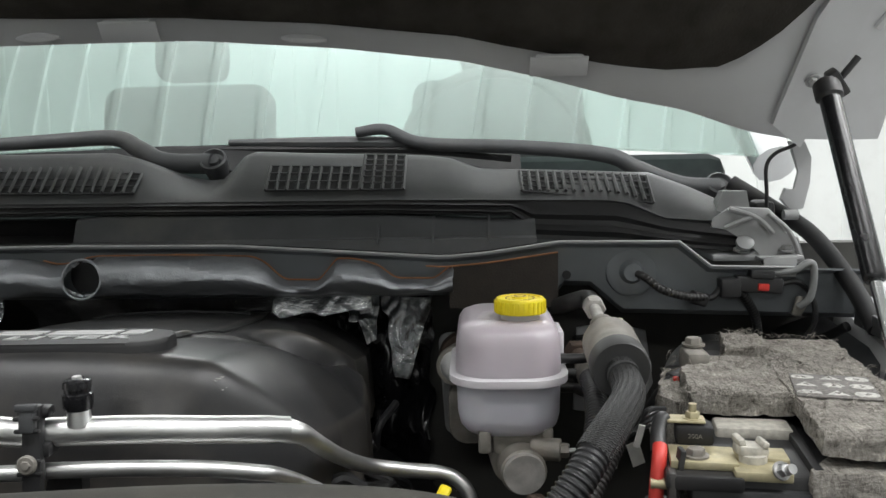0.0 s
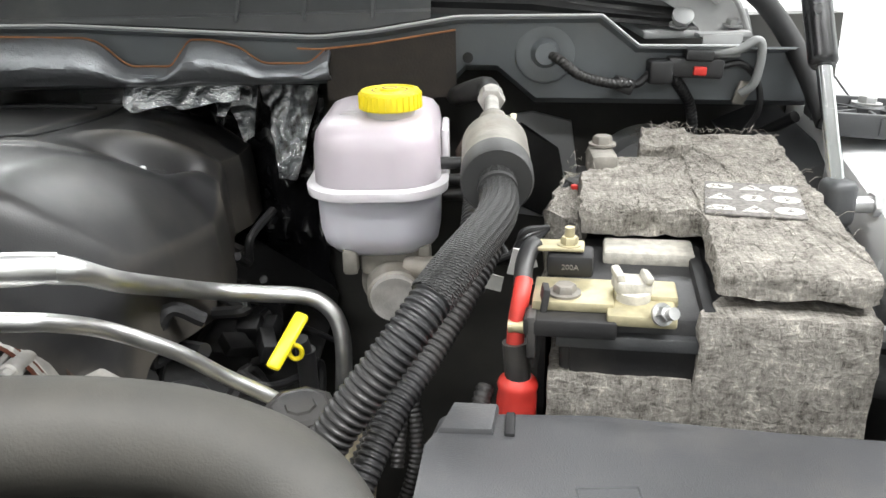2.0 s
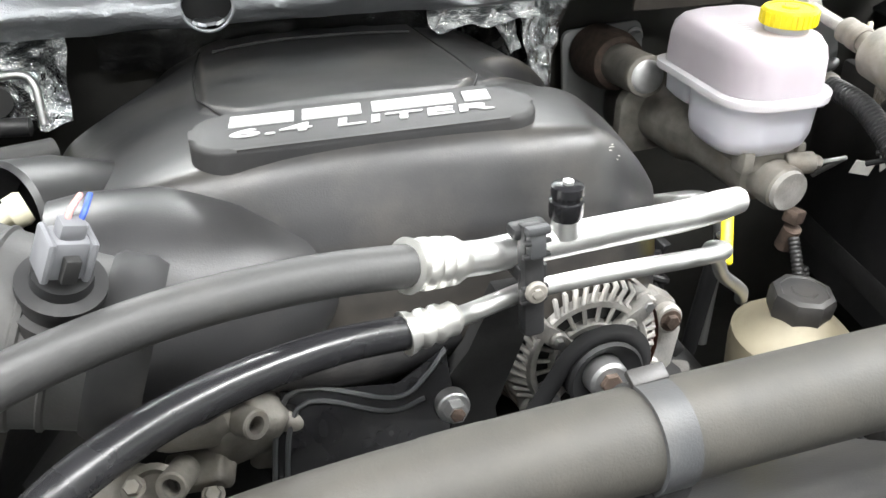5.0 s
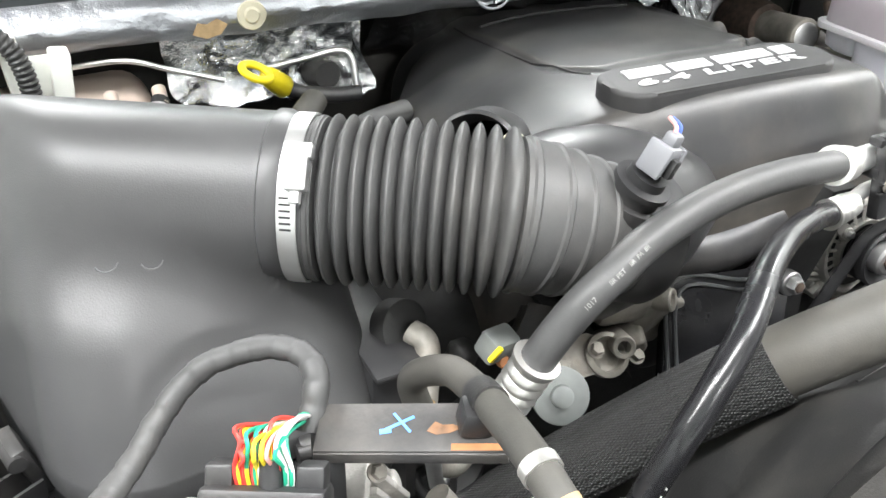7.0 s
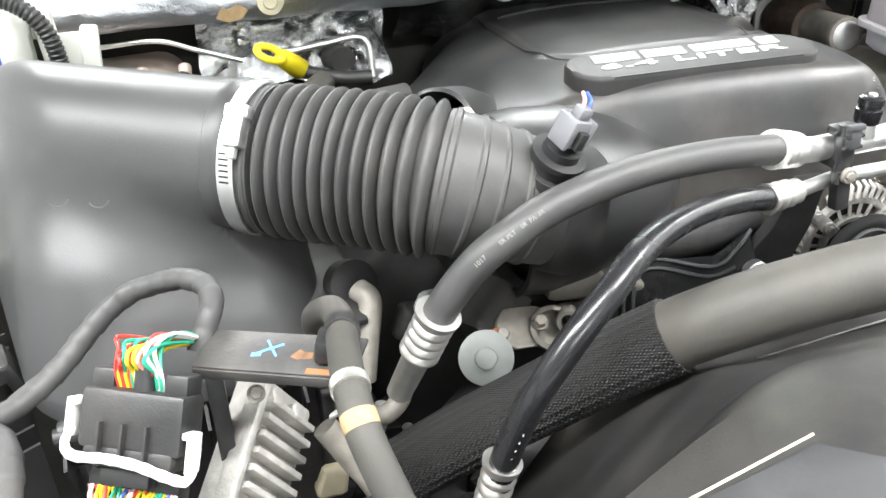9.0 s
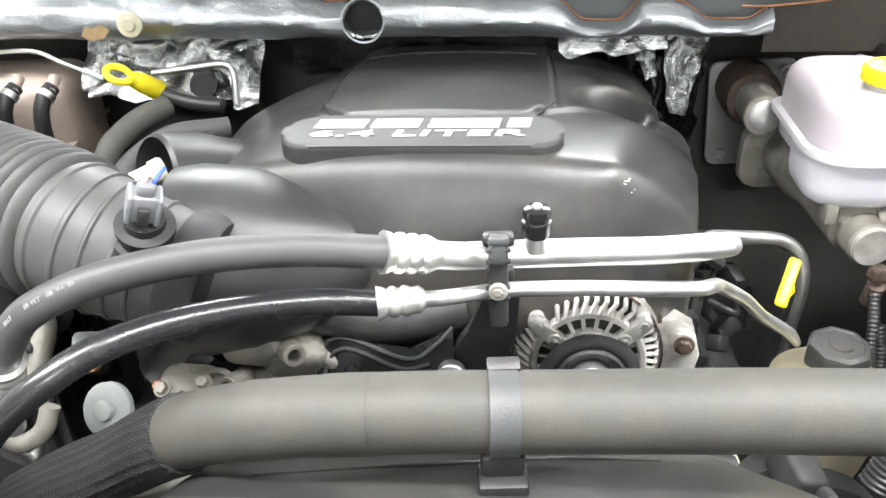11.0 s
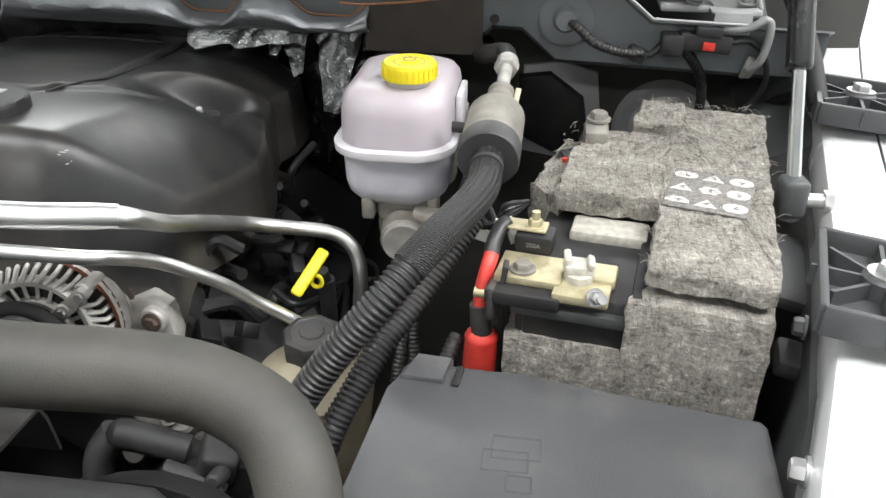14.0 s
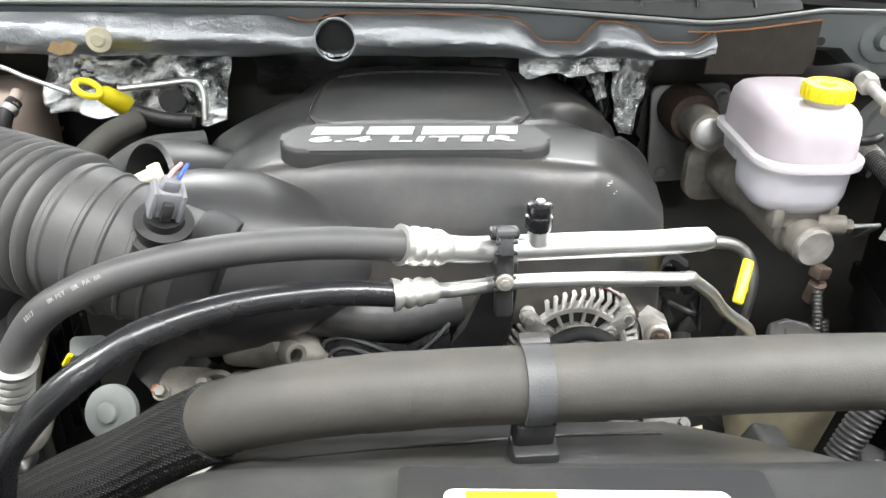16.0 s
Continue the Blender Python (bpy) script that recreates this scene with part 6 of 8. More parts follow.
def debris():
    """Dark hoses, brackets and pulleys low in the bay."""
    d = thing("lower_engine_parts", (-0.2, 0.5, 0.9), "dark pulleys, belt and hoses low in the bay", "engine parts", kind="stuff")
    part("pulley", turned([(0, 0.07), (0.006, 0.075), (0.03, 0.075), (0.034, 0.06), (0.03, 0.03)], (-0.02, 0.56, 1.00), (0.05, -1, 0.12), 40), M["black"], d)
    part("pulley", turned([(0, 0.05), (0.004, 0.052), (0.024, 0.052), (0.028, 0.04)], (-0.33, 0.56, 0.98), (0.05, -1, 0.1), 36), M["dark"], d)
    part("tensioner", ruffle(merge(box(0.03, 0.04, 0.03, pose(-0.03, 0.545, 1.085, 10, 20, 15), 0.006, 3), box(0.05, 0.012, 0.016, pose(-0.045, 0.525, 1.075, 10, 25, 5), 0.003, 2), cyl((-0.05, 0.525, 1.07), (0.2, -1, 0.3), 0.02, 0.012, 24, 0.003), cyl((-0.02, 0.52, 1.09), (0.1, -1, 0.4), 0.02, 0.007, 18, 0.002)), 0.003, 40), M["dark"], d)
    part("shield", ruffle(box(0.020, 0.035, 0.060, pose(0.040, 0.50, 1.075, 12, 10, -15), 0.004, 3), 0.005, 90), M["castdull"], d)
    part("belt", tube(smooth_path([(-0.19, 0.57, 1.12), (-0.25, 0.57, 1.08), (-0.33, 0.57, 1.03), (-0.38, 0.57, 0.98)], 6), 0.010, 8), M["black"], d)
    bms = []
    for k in range(30):
        x0, y0, z0 = rnd.uniform(-0.62, 0.06), rnd.uniform(0.48, 0.62), rnd.uniform(0.90, 1.06)
        pts = [(x0, y0, z0)]
        for q in range(3):
            x0, y0, z0 = x0 + rnd.uniform(-0.07, 0.07), y0 + rnd.uniform(-0.04, 0.04), z0 + rnd.uniform(-0.06, 0.03)
            pts.append((x0, y0, z0))
        bms.append(hose(pts, rnd.uniform(0.004, 0.013), 10, 6))
    part("hoses", merge(*bms), M["dark"], d)
    bms = []
    for k in range(40):
        bms.append(box(rnd.uniform(0.02, 0.06), rnd.uniform(0.02, 0.05), rnd.uniform(0.02, 0.05), pose(rnd.uniform(-0.7, 0.1), rnd.uniform(0.5, 0.64), rnd.uniform(0.86, 1.04), rnd.uniform(-30, 30), rnd.uniform(-30, 30), rnd.uniform(0, 90)), 0.005))
    part("brackets", merge(*bms), M["dark"], d)


debris()

# ---------- brake master cylinder and reservoir ----------
brake = thing("brake_master_cylinder", (0.07, 0.82, 1.15), "brake master cylinder with translucent reservoir and yellow cap", "brake cylinder")
RX = 0.0655


def res_ring(z, w, y0, y1, rf, rb=0.02, n=8):
    """Reservoir outline at a height: half width w, rounded front corners rf."""
    pts = []
    rf, y1 = rf * 0.82, y1 - 0.010
    for cx, cy, r, a0 in ((RX + w - rb, y1 - rb, rb, 0), (RX - w + rb, y1 - rb, rb, 90), (RX - w + rf, y0 + rf, rf, 180), (RX + w - rf, y0 + rf, rf, 270)):
        for k in range(n + 1):
            a = radians(a0 + 90 * k / n)
            pts.append(V((cx + r * math.cos(a), cy + r * math.sin(a), z)))
    return pts


lower = [res_ring(z, w, y0, y1, r) for z, w, y0, y1, r in ((1.1945, 0.034, 0.774, 0.845, 0.030), (1.1965, 0.041, 0.767, 0.852, 0.037), (1.203, 0.0462, 0.761, 0.856, 0.041), (1.214, 0.0485, 0.757, 0.857, 0.043), (1.2475, 0.0495, 0.7555, 0.858, 0.043), (1.2500, 0.0495, 0.7555, 0.858, 0.043))]
reservoir = part("reservoir", loft(lower), M["tankfluid_lit"], brake, "cloudy white fluid reservoir")
part("rear_chamber", loft([res_ring(z, w, y0, y1, 0.012) for z, w, y0, y1 in ((1.222, 0.044, 0.84, 0.895), (1.227, 0.048, 0.84, 0.903), (1.2500, 0.0490, 0.84, 0.905))]), M["tankfluid_lit"], reservoir)
part("upper_shell", loft([res_ring(z, w, y0, y1, r) for z, w, y0, y1, r in ((1.2500, 0.0500, 0.7545, 0.908, 0.042), (1.282, 0.0492, 0.7565, 0.907, 0.042), (1.2920, 0.0475, 0.760, 0.905, 0.040), (1.2990, 0.0430, 0.766, 0.900, 0.036), (1.3030, 0.035, 0.776, 0.892, 0.028))]), M["tank"], reservoir)
part("joint_rim", loft([res_ring(z, w, y0, y1, 0.046) for z, w, y0, y1 in ((1.2455, 0.0505, 0.753, 0.910), (1.2465, 0.0555, 0.748, 0.914), (1.2535, 0.0560, 0.7475, 0.9145), (1.2545, 0.0505, 0.753, 0.910))]), M["seam"], reservoir, "frosted joint rim")
cap0 = V((0.0775, 0.795, 1.3005))
part("filler_neck", turned([(0, 0.0185), (0.010, 0.0185)], cap0, (0, 0, 1), 28), M["seam"], reservoir)
capo = part("cap", turned([(0.008, 0.0228), (0.0085, 0.0238), (0.020, 0.0238), (0.0225, 0.0222), (0.0228, 0.019), (0.0218, 0.0185), (0.0218, 0.008), (0.0235, 0.0075), (0.0235, 0.001)], cap0, (0, 0, 1), 40), M["yellow"], reservoir, "yellow screw cap")
for k in range(30):
    a = radians(k * 12)
    part("grip_rib", box(0.0016, 0.0016, 0.011, pose(cap0.x + 0.0239 * math.cos(a), cap0.y + 0.0239 * math.sin(a), cap0.z + 0.0145, 0, 0, k * 12)), M["yellow"], capo)
part("cap_print", merge(turned([(0, 0.0045), (0.0004, 0.0045), (0.0004, 0.0060), (0, 0.0060)], cap0 + V((0, 0, 0.0236)), (0, 0, 1), 24, False), *[box(0.0035, 0.0012, 0.0004, pose(cap0.x + 0.0135 * math.cos(radians(a)), cap0.y + 0.0135 * math.sin(radians(a)), cap0.z + 0.0220, 0, 0, a + 90)) for a in range(0, 360, 24)]), M["tan"], capo, "dark printed ring")
part("emboss", merge(*[box(0.012, 0.0014, 0.0008, pose(0.043 + 0.001 * k, 0.800 + 0.006 * k, 1.3028)) for k in range(6)]), M["seam"], reservoir, "faint embossed bars")
part("side_tab", box(0.006, 0.05, 0.045, pose(0.1185, 0.845, 1.262), 0.002), M["seam"], reservoir)
MCX = V((0.0775, 0.748, 1.168))
md = V((-0.10, 1, 0.02)).normalized()
body = part("cylinder_body", turned([(0, 0.018), (0.003, 0.0215), (0.03, 0.0218), (0.034, 0.026), (0.12, 0.026), (0.14, 0.032), (0.20, 0.032)], MCX, md, 32), M["castdull"], brake, "oxidised cast cylinder")
part("end_plug", turned([(-0.004, 0.0185), (0.002, 0.0195)], MCX, md, 32), M["cast"], body)
part("mount_block", merge(box(0.050, 0.06, 0.026, pose(0.072, 0.80, 1.190, 0, 0, 4), 0.006), box(0.012, 0.02, 0.022, pose(0.042, 0.772, 1.192), 0.003), box(0.010, 0.02, 0.022, pose(0.101, 0.778, 1.192), 0.003)), M["castdull"], body)
part("side_port", merge(cyl((0.085, 0.770, 1.184), (1, -0.2, 0), 0.028, 0.0105, 20, 0.001), hexbolt((0.110, 0.765, 1.184), (1, -0.2, 0), 0.007, 0.010)), M["castdull"], body)
part("brake_pipe", hose([(0.118, 0.763, 1.184), (0.140, 0.760, 1.186), (0.150, 0.77, 1.180), (0.148, 0.80, 1.15)], 0.0024, 8), M["steel"], brake)
part("rear_flange", prism(rounded(0.10, 0.075, 0.02), 0, 0.012, frame_of((0.052, 0.955, 1.168), (1, 0.1, 0), (0, 0, 1)), 0.002), M["castdull"], brake)
tag = part("paper_tag", merge(box(0.020, 0.001, 0.014, pose(0.152, 0.745, 1.182, 10, 12, -10)), box(0.012, 0.001, 0.022, pose(0.178, 0.748, 1.186, 0, -18, 12))), M["printwhite"], brake, "white paper tag")

booster = thing("hydraulic_booster", (0.03, 1.0, 1.18), "zinc accumulator can on a rusty hydraulic brake booster", "brake booster")
ad = V((0.10, 1, -0.14)).normalized()
part("mount_plate", prism(rounded(0.104, 0.132, 0.012), 0, 0.006, frame_of((0.042, 1.070, 1.170), (1, 0.02, 0.06), (0, 0.06, 1)), 0.002), M["plate"], booster, "grey mounting plate")
part("accumulator", turned([(0.0, 0.0180), (0.0015, 0.0212), (0.004, 0.0222), (0.010, 0.0222), (0.012, 0.0215), (0.075, 0.0225), (0.085, 0.0225)], (0.0125, 0.908, 1.229), ad, 36), M["castdull"], booster, "zinc accumulator can")
part("can_face", turned([(-0.0016, 0.0140), (-0.0004, 0.0165), (0.0006, 0.0185)], (0.0125, 0.908, 1.229), ad, 28), M["steel"], booster)
part("collar", turned([(0.074, 0.0255), (0.077, 0.0295), (0.088, 0.031), (0.10, 0.034), (0.15, 0.034)], (0.0125, 0.908, 1.229), ad, 32), M["rust"], booster, "rusty collar")
part("housing", ruffle(merge(box(0.052, 0.10, 0.055, pose(0.062, 1.0, 1.150, 0, 0, 5), 0.016, 3), box(0.035, 0.06, 0.03, pose(0.072, 0.965, 1.205, 10, 10, 0), 0.01, 3)), 0.003, 40), M["pumpcast"], booster)
for p in ((0.010, 1.064, 1.118), (0.078, 1.064, 1.222)):
    part("nut", hexbolt(p, (0, -1, 0), 0.008, 0.010, 0.011), M["steel"], booster)
part("pressure_hose", hose([(0.055, 0.955, 1.21), (0.075, 0.94, 1.235), (0.085, 0.955, 1.25)], 0.006, 10), M["rust"], booster)

# ---------- shock tower / bulkhead fittings ----------
boss = thing("bulkhead_boss", (0.30, 1.09, 1.2), "large round grey pressing on the firewall", "panel")
part("ring", turned([(0, 0.062), (0.006, 0.060), (0.012, 0.056), (0.008, 0.045), (0.004, 0.042), (0.004, 0.001)], (0.342, 1.098, 1.160), (0, -1, 0), 48), M["hoodgrey"], boss)
gask = thing("bulkhead_gasket", (0.20, 1.09, 1.2), "black rubber pad on a pale grey plate on the firewall", "gasket")
part("plate", prism([(-0.05, -0.055), (0.03, -0.068), (0.055, -0.02), (0.045, 0.05), (0.0, 0.062), (-0.045, 0.055)], 0, 0.006, frame_of((0.212, 1.098, 1.178), (1, 0, 0), (0, 0, 1)), 0.003), M["hoodgrey"], gask, "pale grey plate")
part("pad", prism([(-0.048, -0.030), (0.018, -0.062), (0.040, -0.030), (0.030, 0.020), (-0.012, 0.050), (-0.050, 0.045)], 0.006, 0.02, frame_of((0.212, 1.098, 1.178), (1, 0, 0), (0, 0, 1)), 0.004), M["black"], gask, "black rubber pad")

grom = thing("cable_grommet", (0.212, 0.955, 1.325), "round grey grommet with ribbed black cable", "grommet")
part("disc", turned([(0, 0.029), (0.003, 0.028), (0.005, 0.024), (0.004, 0.014), (0.012, 0.010), (0.012, 0.002)], (0.212, 0.957, 1.325), (0, -1, 0), 32), M["ecoat"], grom)
part("cable", conduit([(0.214, 0.952, 1.325), (0.226, 0.940, 1.319), (0.242, 0.935, 1.307), (0.268, 0.935, 1.299), (0.292, 0.938, 1.297)], 0.0050, 0.004), M["plastic"], grom)

conn = thing("loom_connector", (0.345, 0.94, 1.31), "black wiring connector with red lock clipped on the plenum", "connector")
part("body", merge(box(0.052, 0.018, 0.018, pose(0.350, 0.944, 1.310, 0, 4, 0), 0.003), box(0.022, 0.022, 0.022, pose(0.318, 0.944, 1.307), 0.003), box(0.026, 0.016, 0.010, pose(0.352, 0.940, 1.322, 0, 4, 0), 0.002)), M["plastic"], conn)
part("lock", box(0.012, 0.004, 0.008, pose(0.353, 0.934, 1.308, 0, 4, 0), 0.001), M["red"], conn, "red lock tab")
part("lead", hose([(0.376, 0.945, 1.310), (0.394, 0.945, 1.312), (0.412, 0.95, 1.295), (0.418, 0.955, 1.265), (0.405, 0.965, 1.235)], 0.0032, 8), M["plastic"], conn)
part("lead", conduit([(0.330, 0.945, 1.303), (0.345, 0.955, 1.285), (0.356, 0.965, 1.265), (0.360, 0.97, 1.235), (0.355, 0.975, 1.19)], 0.0055, 0.004), M["plastic"], conn)
part("lead", hose([(0.31, 0.945, 1.306), (0.298, 0.942, 1.296), (0.288, 0.942, 1.298)], 0.004, 8), M["plastic"], conn)
part("clip", ruffle(box(0.018, 0.02, 0.014, pose(0.285, 0.944, 1.295, 0, 20, 0), 0.003), 0.002, 90), M["plastic"], conn)
part("foil_end", ruffle(box(0.014, 0.006, 0.022, pose(0.399, 0.952, 1.283, 0, 20, 10), 0.002), 0.004, 120), M["castdull"], conn, "frayed pale tape end")
part("floor_cable", hose([(0.37, 1.02, 1.19), (0.40, 1.0, 1.215), (0.432, 0.985, 1.235), (0.452, 0.95, 1.26)], 0.006, 10), M["plastic"], conn)

# ---------- main loom bulkhead plug ----------
loomplug = thing("bulkhead_loom", (0.15, 0.72, 1.27), "silver sleeved loom plug with ribbed black conduits", "wiring")
pd = V((-0.012, -0.985, -0.13)).normalized()
P0 = V((0.1570, 0.7700, 1.2855))
part("sleeve", turned([(0, 0.012), (0.001, 0.0220), (0.005, 0.0246), (0.054, 0.0248)], P0, pd, 36), M["castdull"], loomplug, "silver metal sleeve")
part("rubber_end", turned([(0.054, 0.0252), (0.072, 0.0252), (0.074, 0.0238), (0.0735, 0.011)], P0, pd, 36), M["rubber"], loomplug, "black rubber end")
part("neck", merge(turned([(0, 0.0095), (0.016, 0.0100), (0.020, 0.014)], P0 - pd * 0.018, pd, 20), turned([(0, 0.0105), (0.002, 0.0120), (0.008, 0.0120), (0.010, 0.0112), (0.013, 0.0112), (0.015, 0.0122), (0.026, 0.0124), (0.028, 0.0105)], P0 - pd * 0.046, pd, 22)), M["castdull"], loomplug)
part("union", merge(cyl(P0 - pd * 0.095, pd, 0.050, 0.0062, 14), cyl(P0 - pd * 0.108, pd, 0.013, 0.0118, 6, 0.001), turned([(0, 0.0095), (0.003, 0.0108), (0.006, 0.0095)], P0 - pd * 0.114, pd, 20)), M["cast"], loomplug, "silver pipe union")
part("feed_pipe", hose([P0 - pd * 0.110, P0 - pd * 0.128 + V((-0.004, 0, 0.002)), (0.138, 0.915, 1.297), (0.128, 0.945, 1.288), (0.125, 1.05, 1.27)], 0.0095, 12), M["plastic"], loomplug)
part("tie", box(0.005, 0.003, 0.018, pose(0.172, 0.800, 1.292, -20, 10, 0), 0.001), M["cream"], loomplug, "white tie")
for k in range(3):
    part("stub_pipe", hose([(0.115, 0.80 + 0.02 * k, 1.262 - 0.02 * k), (0.135, 0.80 + 0.02 * k, 1.262 - 0.02 * k), (0.150, 0.81, 1.262 - 0.02 * k)], 0.005, 10), M["plastic"], loomplug)
P1 = P0 + pd * 0.072
braidp = [P1, (0.1562, 0.678, 1.2720), (0.1552, 0.660, 1.2690), (0.1490, 0.6343, 1.2672), (0.1313, 0.5934, 1.2618), (0.1142, 0.5707, 1.2481)]
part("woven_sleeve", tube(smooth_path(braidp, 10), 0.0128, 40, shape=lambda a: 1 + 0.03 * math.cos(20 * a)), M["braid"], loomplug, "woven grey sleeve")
part("sleeve_band", hose([P1 + pd * 0.012, P1 + pd * 0.0165], 0.0136, 24), M["rubber"], loomplug, "thin band")
part("conduit", conduit([(0.1215, 0.5790, 1.2545), (0.0990, 0.5545, 1.2310), (0.0628, 0.5382, 1.1869), (0.0343, 0.5288, 1.1421), (0.015, 0.52, 1.10)], 0.0124, 0.0046, 0.10, 18), M["plastic"], loomplug, "ribbed black conduit")
part("conduit", conduit([(0.1518, 0.6594, 1.2465), (0.1333, 0.6316, 1.2226), (0.1132, 0.6045, 1.1984), (0.0886, 0.5703, 1.1723), (0.0685, 0.5345, 1.1387), (0.05, 0.50, 1.09)], 0.0090, 0.0042, 0.10, 16), M["plastic"], loomplug, "ribbed black conduit")
part("conduit", conduit([(0.1445, 0.810, 1.2424), (0.1425, 0.7566, 1.2400), (0.1390, 0.7180, 1.2275), (0.1335, 0.692, 1.2170), (0.1265, 0.6650, 1.2070), (0.1117, 0.6306, 1.1914), (0.0882, 0.5908, 1.1656), (0.06, 0.55, 1.12)], 0.0105, 0.0042, 0.10, 16), M["plastic"], loomplug, "ribbed black conduit")
part("ferrule", turned([(-0.012, 0.008), (-0.010, 0.0118), (0.020, 0.0122), (0.022, 0.0100)], (0.1446, 0.822, 1.2424), (0, -1, -0.02), 20), M["castdull"], loomplug, "grey crimped ferrule")
part("copper_union", ruffle(merge(cyl((0.140, 0.866, 1.252), (0.1, -0.95, -0.2), 0.036, 0.0085, 14, 0.002), cyl((0.138, 0.872, 1.254), (0.1, -0.95, -0.2), 0.012, 0.0125, 6, 0.001)), 0.0008, 90), M["rust"], loomplug, "rusty copper union")
part("conduit", conduit([(0.09, 0.72, 1.10), (0.092, 0.70, 1.05), (0.075, 0.68, 1.0)], 0.006, 0.004), M["plastic"], loomplug)
part("conduit", conduit([(0.145, 0.60, 1.175), (0.132, 0.57, 1.150), (0.118, 0.55, 1.12), (0.11, 0.54, 1.06)], 0.006, 0.004), M["plastic"], loomplug)
part("conduit", conduit([(0.085, 0.735, 1.125), (0.083, 0.715, 1.095), (0.078, 0.69, 1.05)], 0.0055, 0.004), M["plastic"], loomplug)
part("sensor_plug", merge(cyl((0.088, 0.742, 1.130), (0, 0.3, -1), 0.024, 0.0085, 16), box(0.016, 0.016, 0.014, pose(0.088, 0.744, 1.142, 0, 10, 20), 0.003)), M["rust"], loomplug, "brown sensor plug")

# ---------- battery ----------
BA = -9.0
bmx = pose(0.180, 0.578, 0, 0, 0, BA)


def bat(u, v, z):
    return bmx @ V((u, v, z))


def bbox(u0, u1, v0, v1, z0, z1, bevel=0.003, rx=0, ry=0, rz=0):
    return box(u1 - u0, v1 - v0, z1 - z0, bmx @ pose((u0 + u1) / 2, (v0 + v1) / 2, (z0 + z1) / 2, rx, ry, rz), bevel)


battery = thing("battery", (0.29, 0.72, 1.06), "black car battery wrapped in grey felt with corroded brass terminal", "battery")
part("case", merge(bbox(0.006, 0.170, 0.006, 0.322, 1.06, 1.232, 0.004), bbox(0.012, 0.085, 0.004, 0.02, 1.19, 1.222, 0.002)), M["plastic"], battery, "black battery case")


def felt_piece(outline, z0, z1, seed, nz=5, amp=0.0035, step=0.005):
    """A thick felt slab with a ragged, uneven surface."""
    pts = []
    k = len(outline)
    for i in range(k):
        a, b = V((*outline[i], 0)), V((*outline[(i + 1) % k], 0))
        n = max(1, int((b - a).length / step))
        pts += [a + (b - a) * q / n for q in range(n)]
    c = sum(pts, V((0, 0, 0))) / len(pts)
    rings = []
    for f, z in [(1, z0)] + [(1.0, z0 + (z1 - z0) * j / nz) for j in range(1, nz)] + [(0.985, z1)] + [(s, z1) for s in (0.93, 0.85, 0.75, 0.64, 0.52, 0.40, 0.28, 0.15)]:
        ring = []
        for p in pts:
            q = c + (p - c) * f
            w = V((q.x, q.y, z))
            o = V((noise.noise(w * 90 + V((seed, 0, 0))), noise.noise(w * 90 + V((0, seed, 0))), noise.noise(w * 60 + V((0, 0, seed))) + 0.6 * noise.noise(w * 210 + V((seed, 1, 0))))) * amp
            o += V((noise.noise(w * 320), noise.noise(w * 330 + V((5, 0, 0))), 0.8 * noise.noise(w * 340 + V((0, 5, 0))))) * amp * 0.35
            ring.append(bmx @ (w + o))
        rings.append(ring)
    return loft(rings)


felt = part("felt_wrap", felt_piece([(0.0, 0.0), (0.082, 0.0), (0.082, 0.006), (0.006, 0.006), (0.006, 0.325), (0.0, 0.325)], 1.06, 1.196, 1.0, 16, 0.0016), M["felt"], battery, "grey felt wrap")
part("felt_front", felt_piece([(0.082, -0.003), (0.1745, -0.003), (0.1745, 0.330), (0.166, 0.330), (0.166, 0.005), (0.082, 0.005)], 1.06, 1.238, 2.0, 20, 0.0018), M["felt"], battery, "grey felt wrap")
part("felt_top", felt_piece([(0.092, 0.010), (0.1745, 0.006), (0.1745, 0.330), (0.092, 0.330)], 1.246, 1.261, 3.0, 6, 0.0026), M["felt"], battery, "grey felt top pad")
part("felt_flap", felt_piece([(0.014, 0.108), (0.096, 0.112), (0.096, 0.262), (0.030, 0.250), (0.012, 0.20)], 1.243, 1.259, 4.0, 6, 0.0028), M["felt"], battery, "grey felt flap")
part("felt_back", felt_piece([(0.058, 0.255), (0.1, 0.255), (0.1, 0.322), (0.062, 0.318)], 1.250, 1.268, 5.0, 6, 0.0034), M["felt"], battery, "grey felt flap")
part("felt_side", felt_piece([(-0.012, 0.14), (0.016, 0.12), (0.020, 0.25), (0.0, 0.25)], 1.19, 1.247, 6.0, 10, 0.004), M["felt"], battery, "grey felt edge")
# loose fibres standing off the pads
rnd = random.Random(3)
fib = []
for k in range(420):
    u, v = rnd.uniform(0.0, 0.175), rnd.uniform(0.005, 0.33)
    if u < 0.092 and (v < 0.11 or (v > 0.25 and u < 0.06)):
        v = rnd.uniform(0.108, 0.112)
    z = 1.2605 if u > 0.092 else 1.2590
    if k % 4 == 0:
        u, v, z = rnd.choice([(0.1755, v, rnd.uniform(1.2, 1.262)), (rnd.uniform(0.1, 0.172), 0.329, 1.262), (0.092 if v > 0.01 else u, rnd.uniform(0.0, 0.11), 1.26), (rnd.uniform(0.064, 0.098), 0.316, 1.268)])
    a = rnd.uniform(0, 6.28)
    ln = rnd.uniform(0.004, 0.012)
    p = V((u, v, z))
    q = p + V((math.cos(a) * ln, math.sin(a) * ln, rnd.uniform(0.001, 0.006)))
    fib.append(tube([bmx @ p, bmx @ ((p + q) / 2 + V((0, 0, 0.002))), bmx @ q], 0.00028, 3))
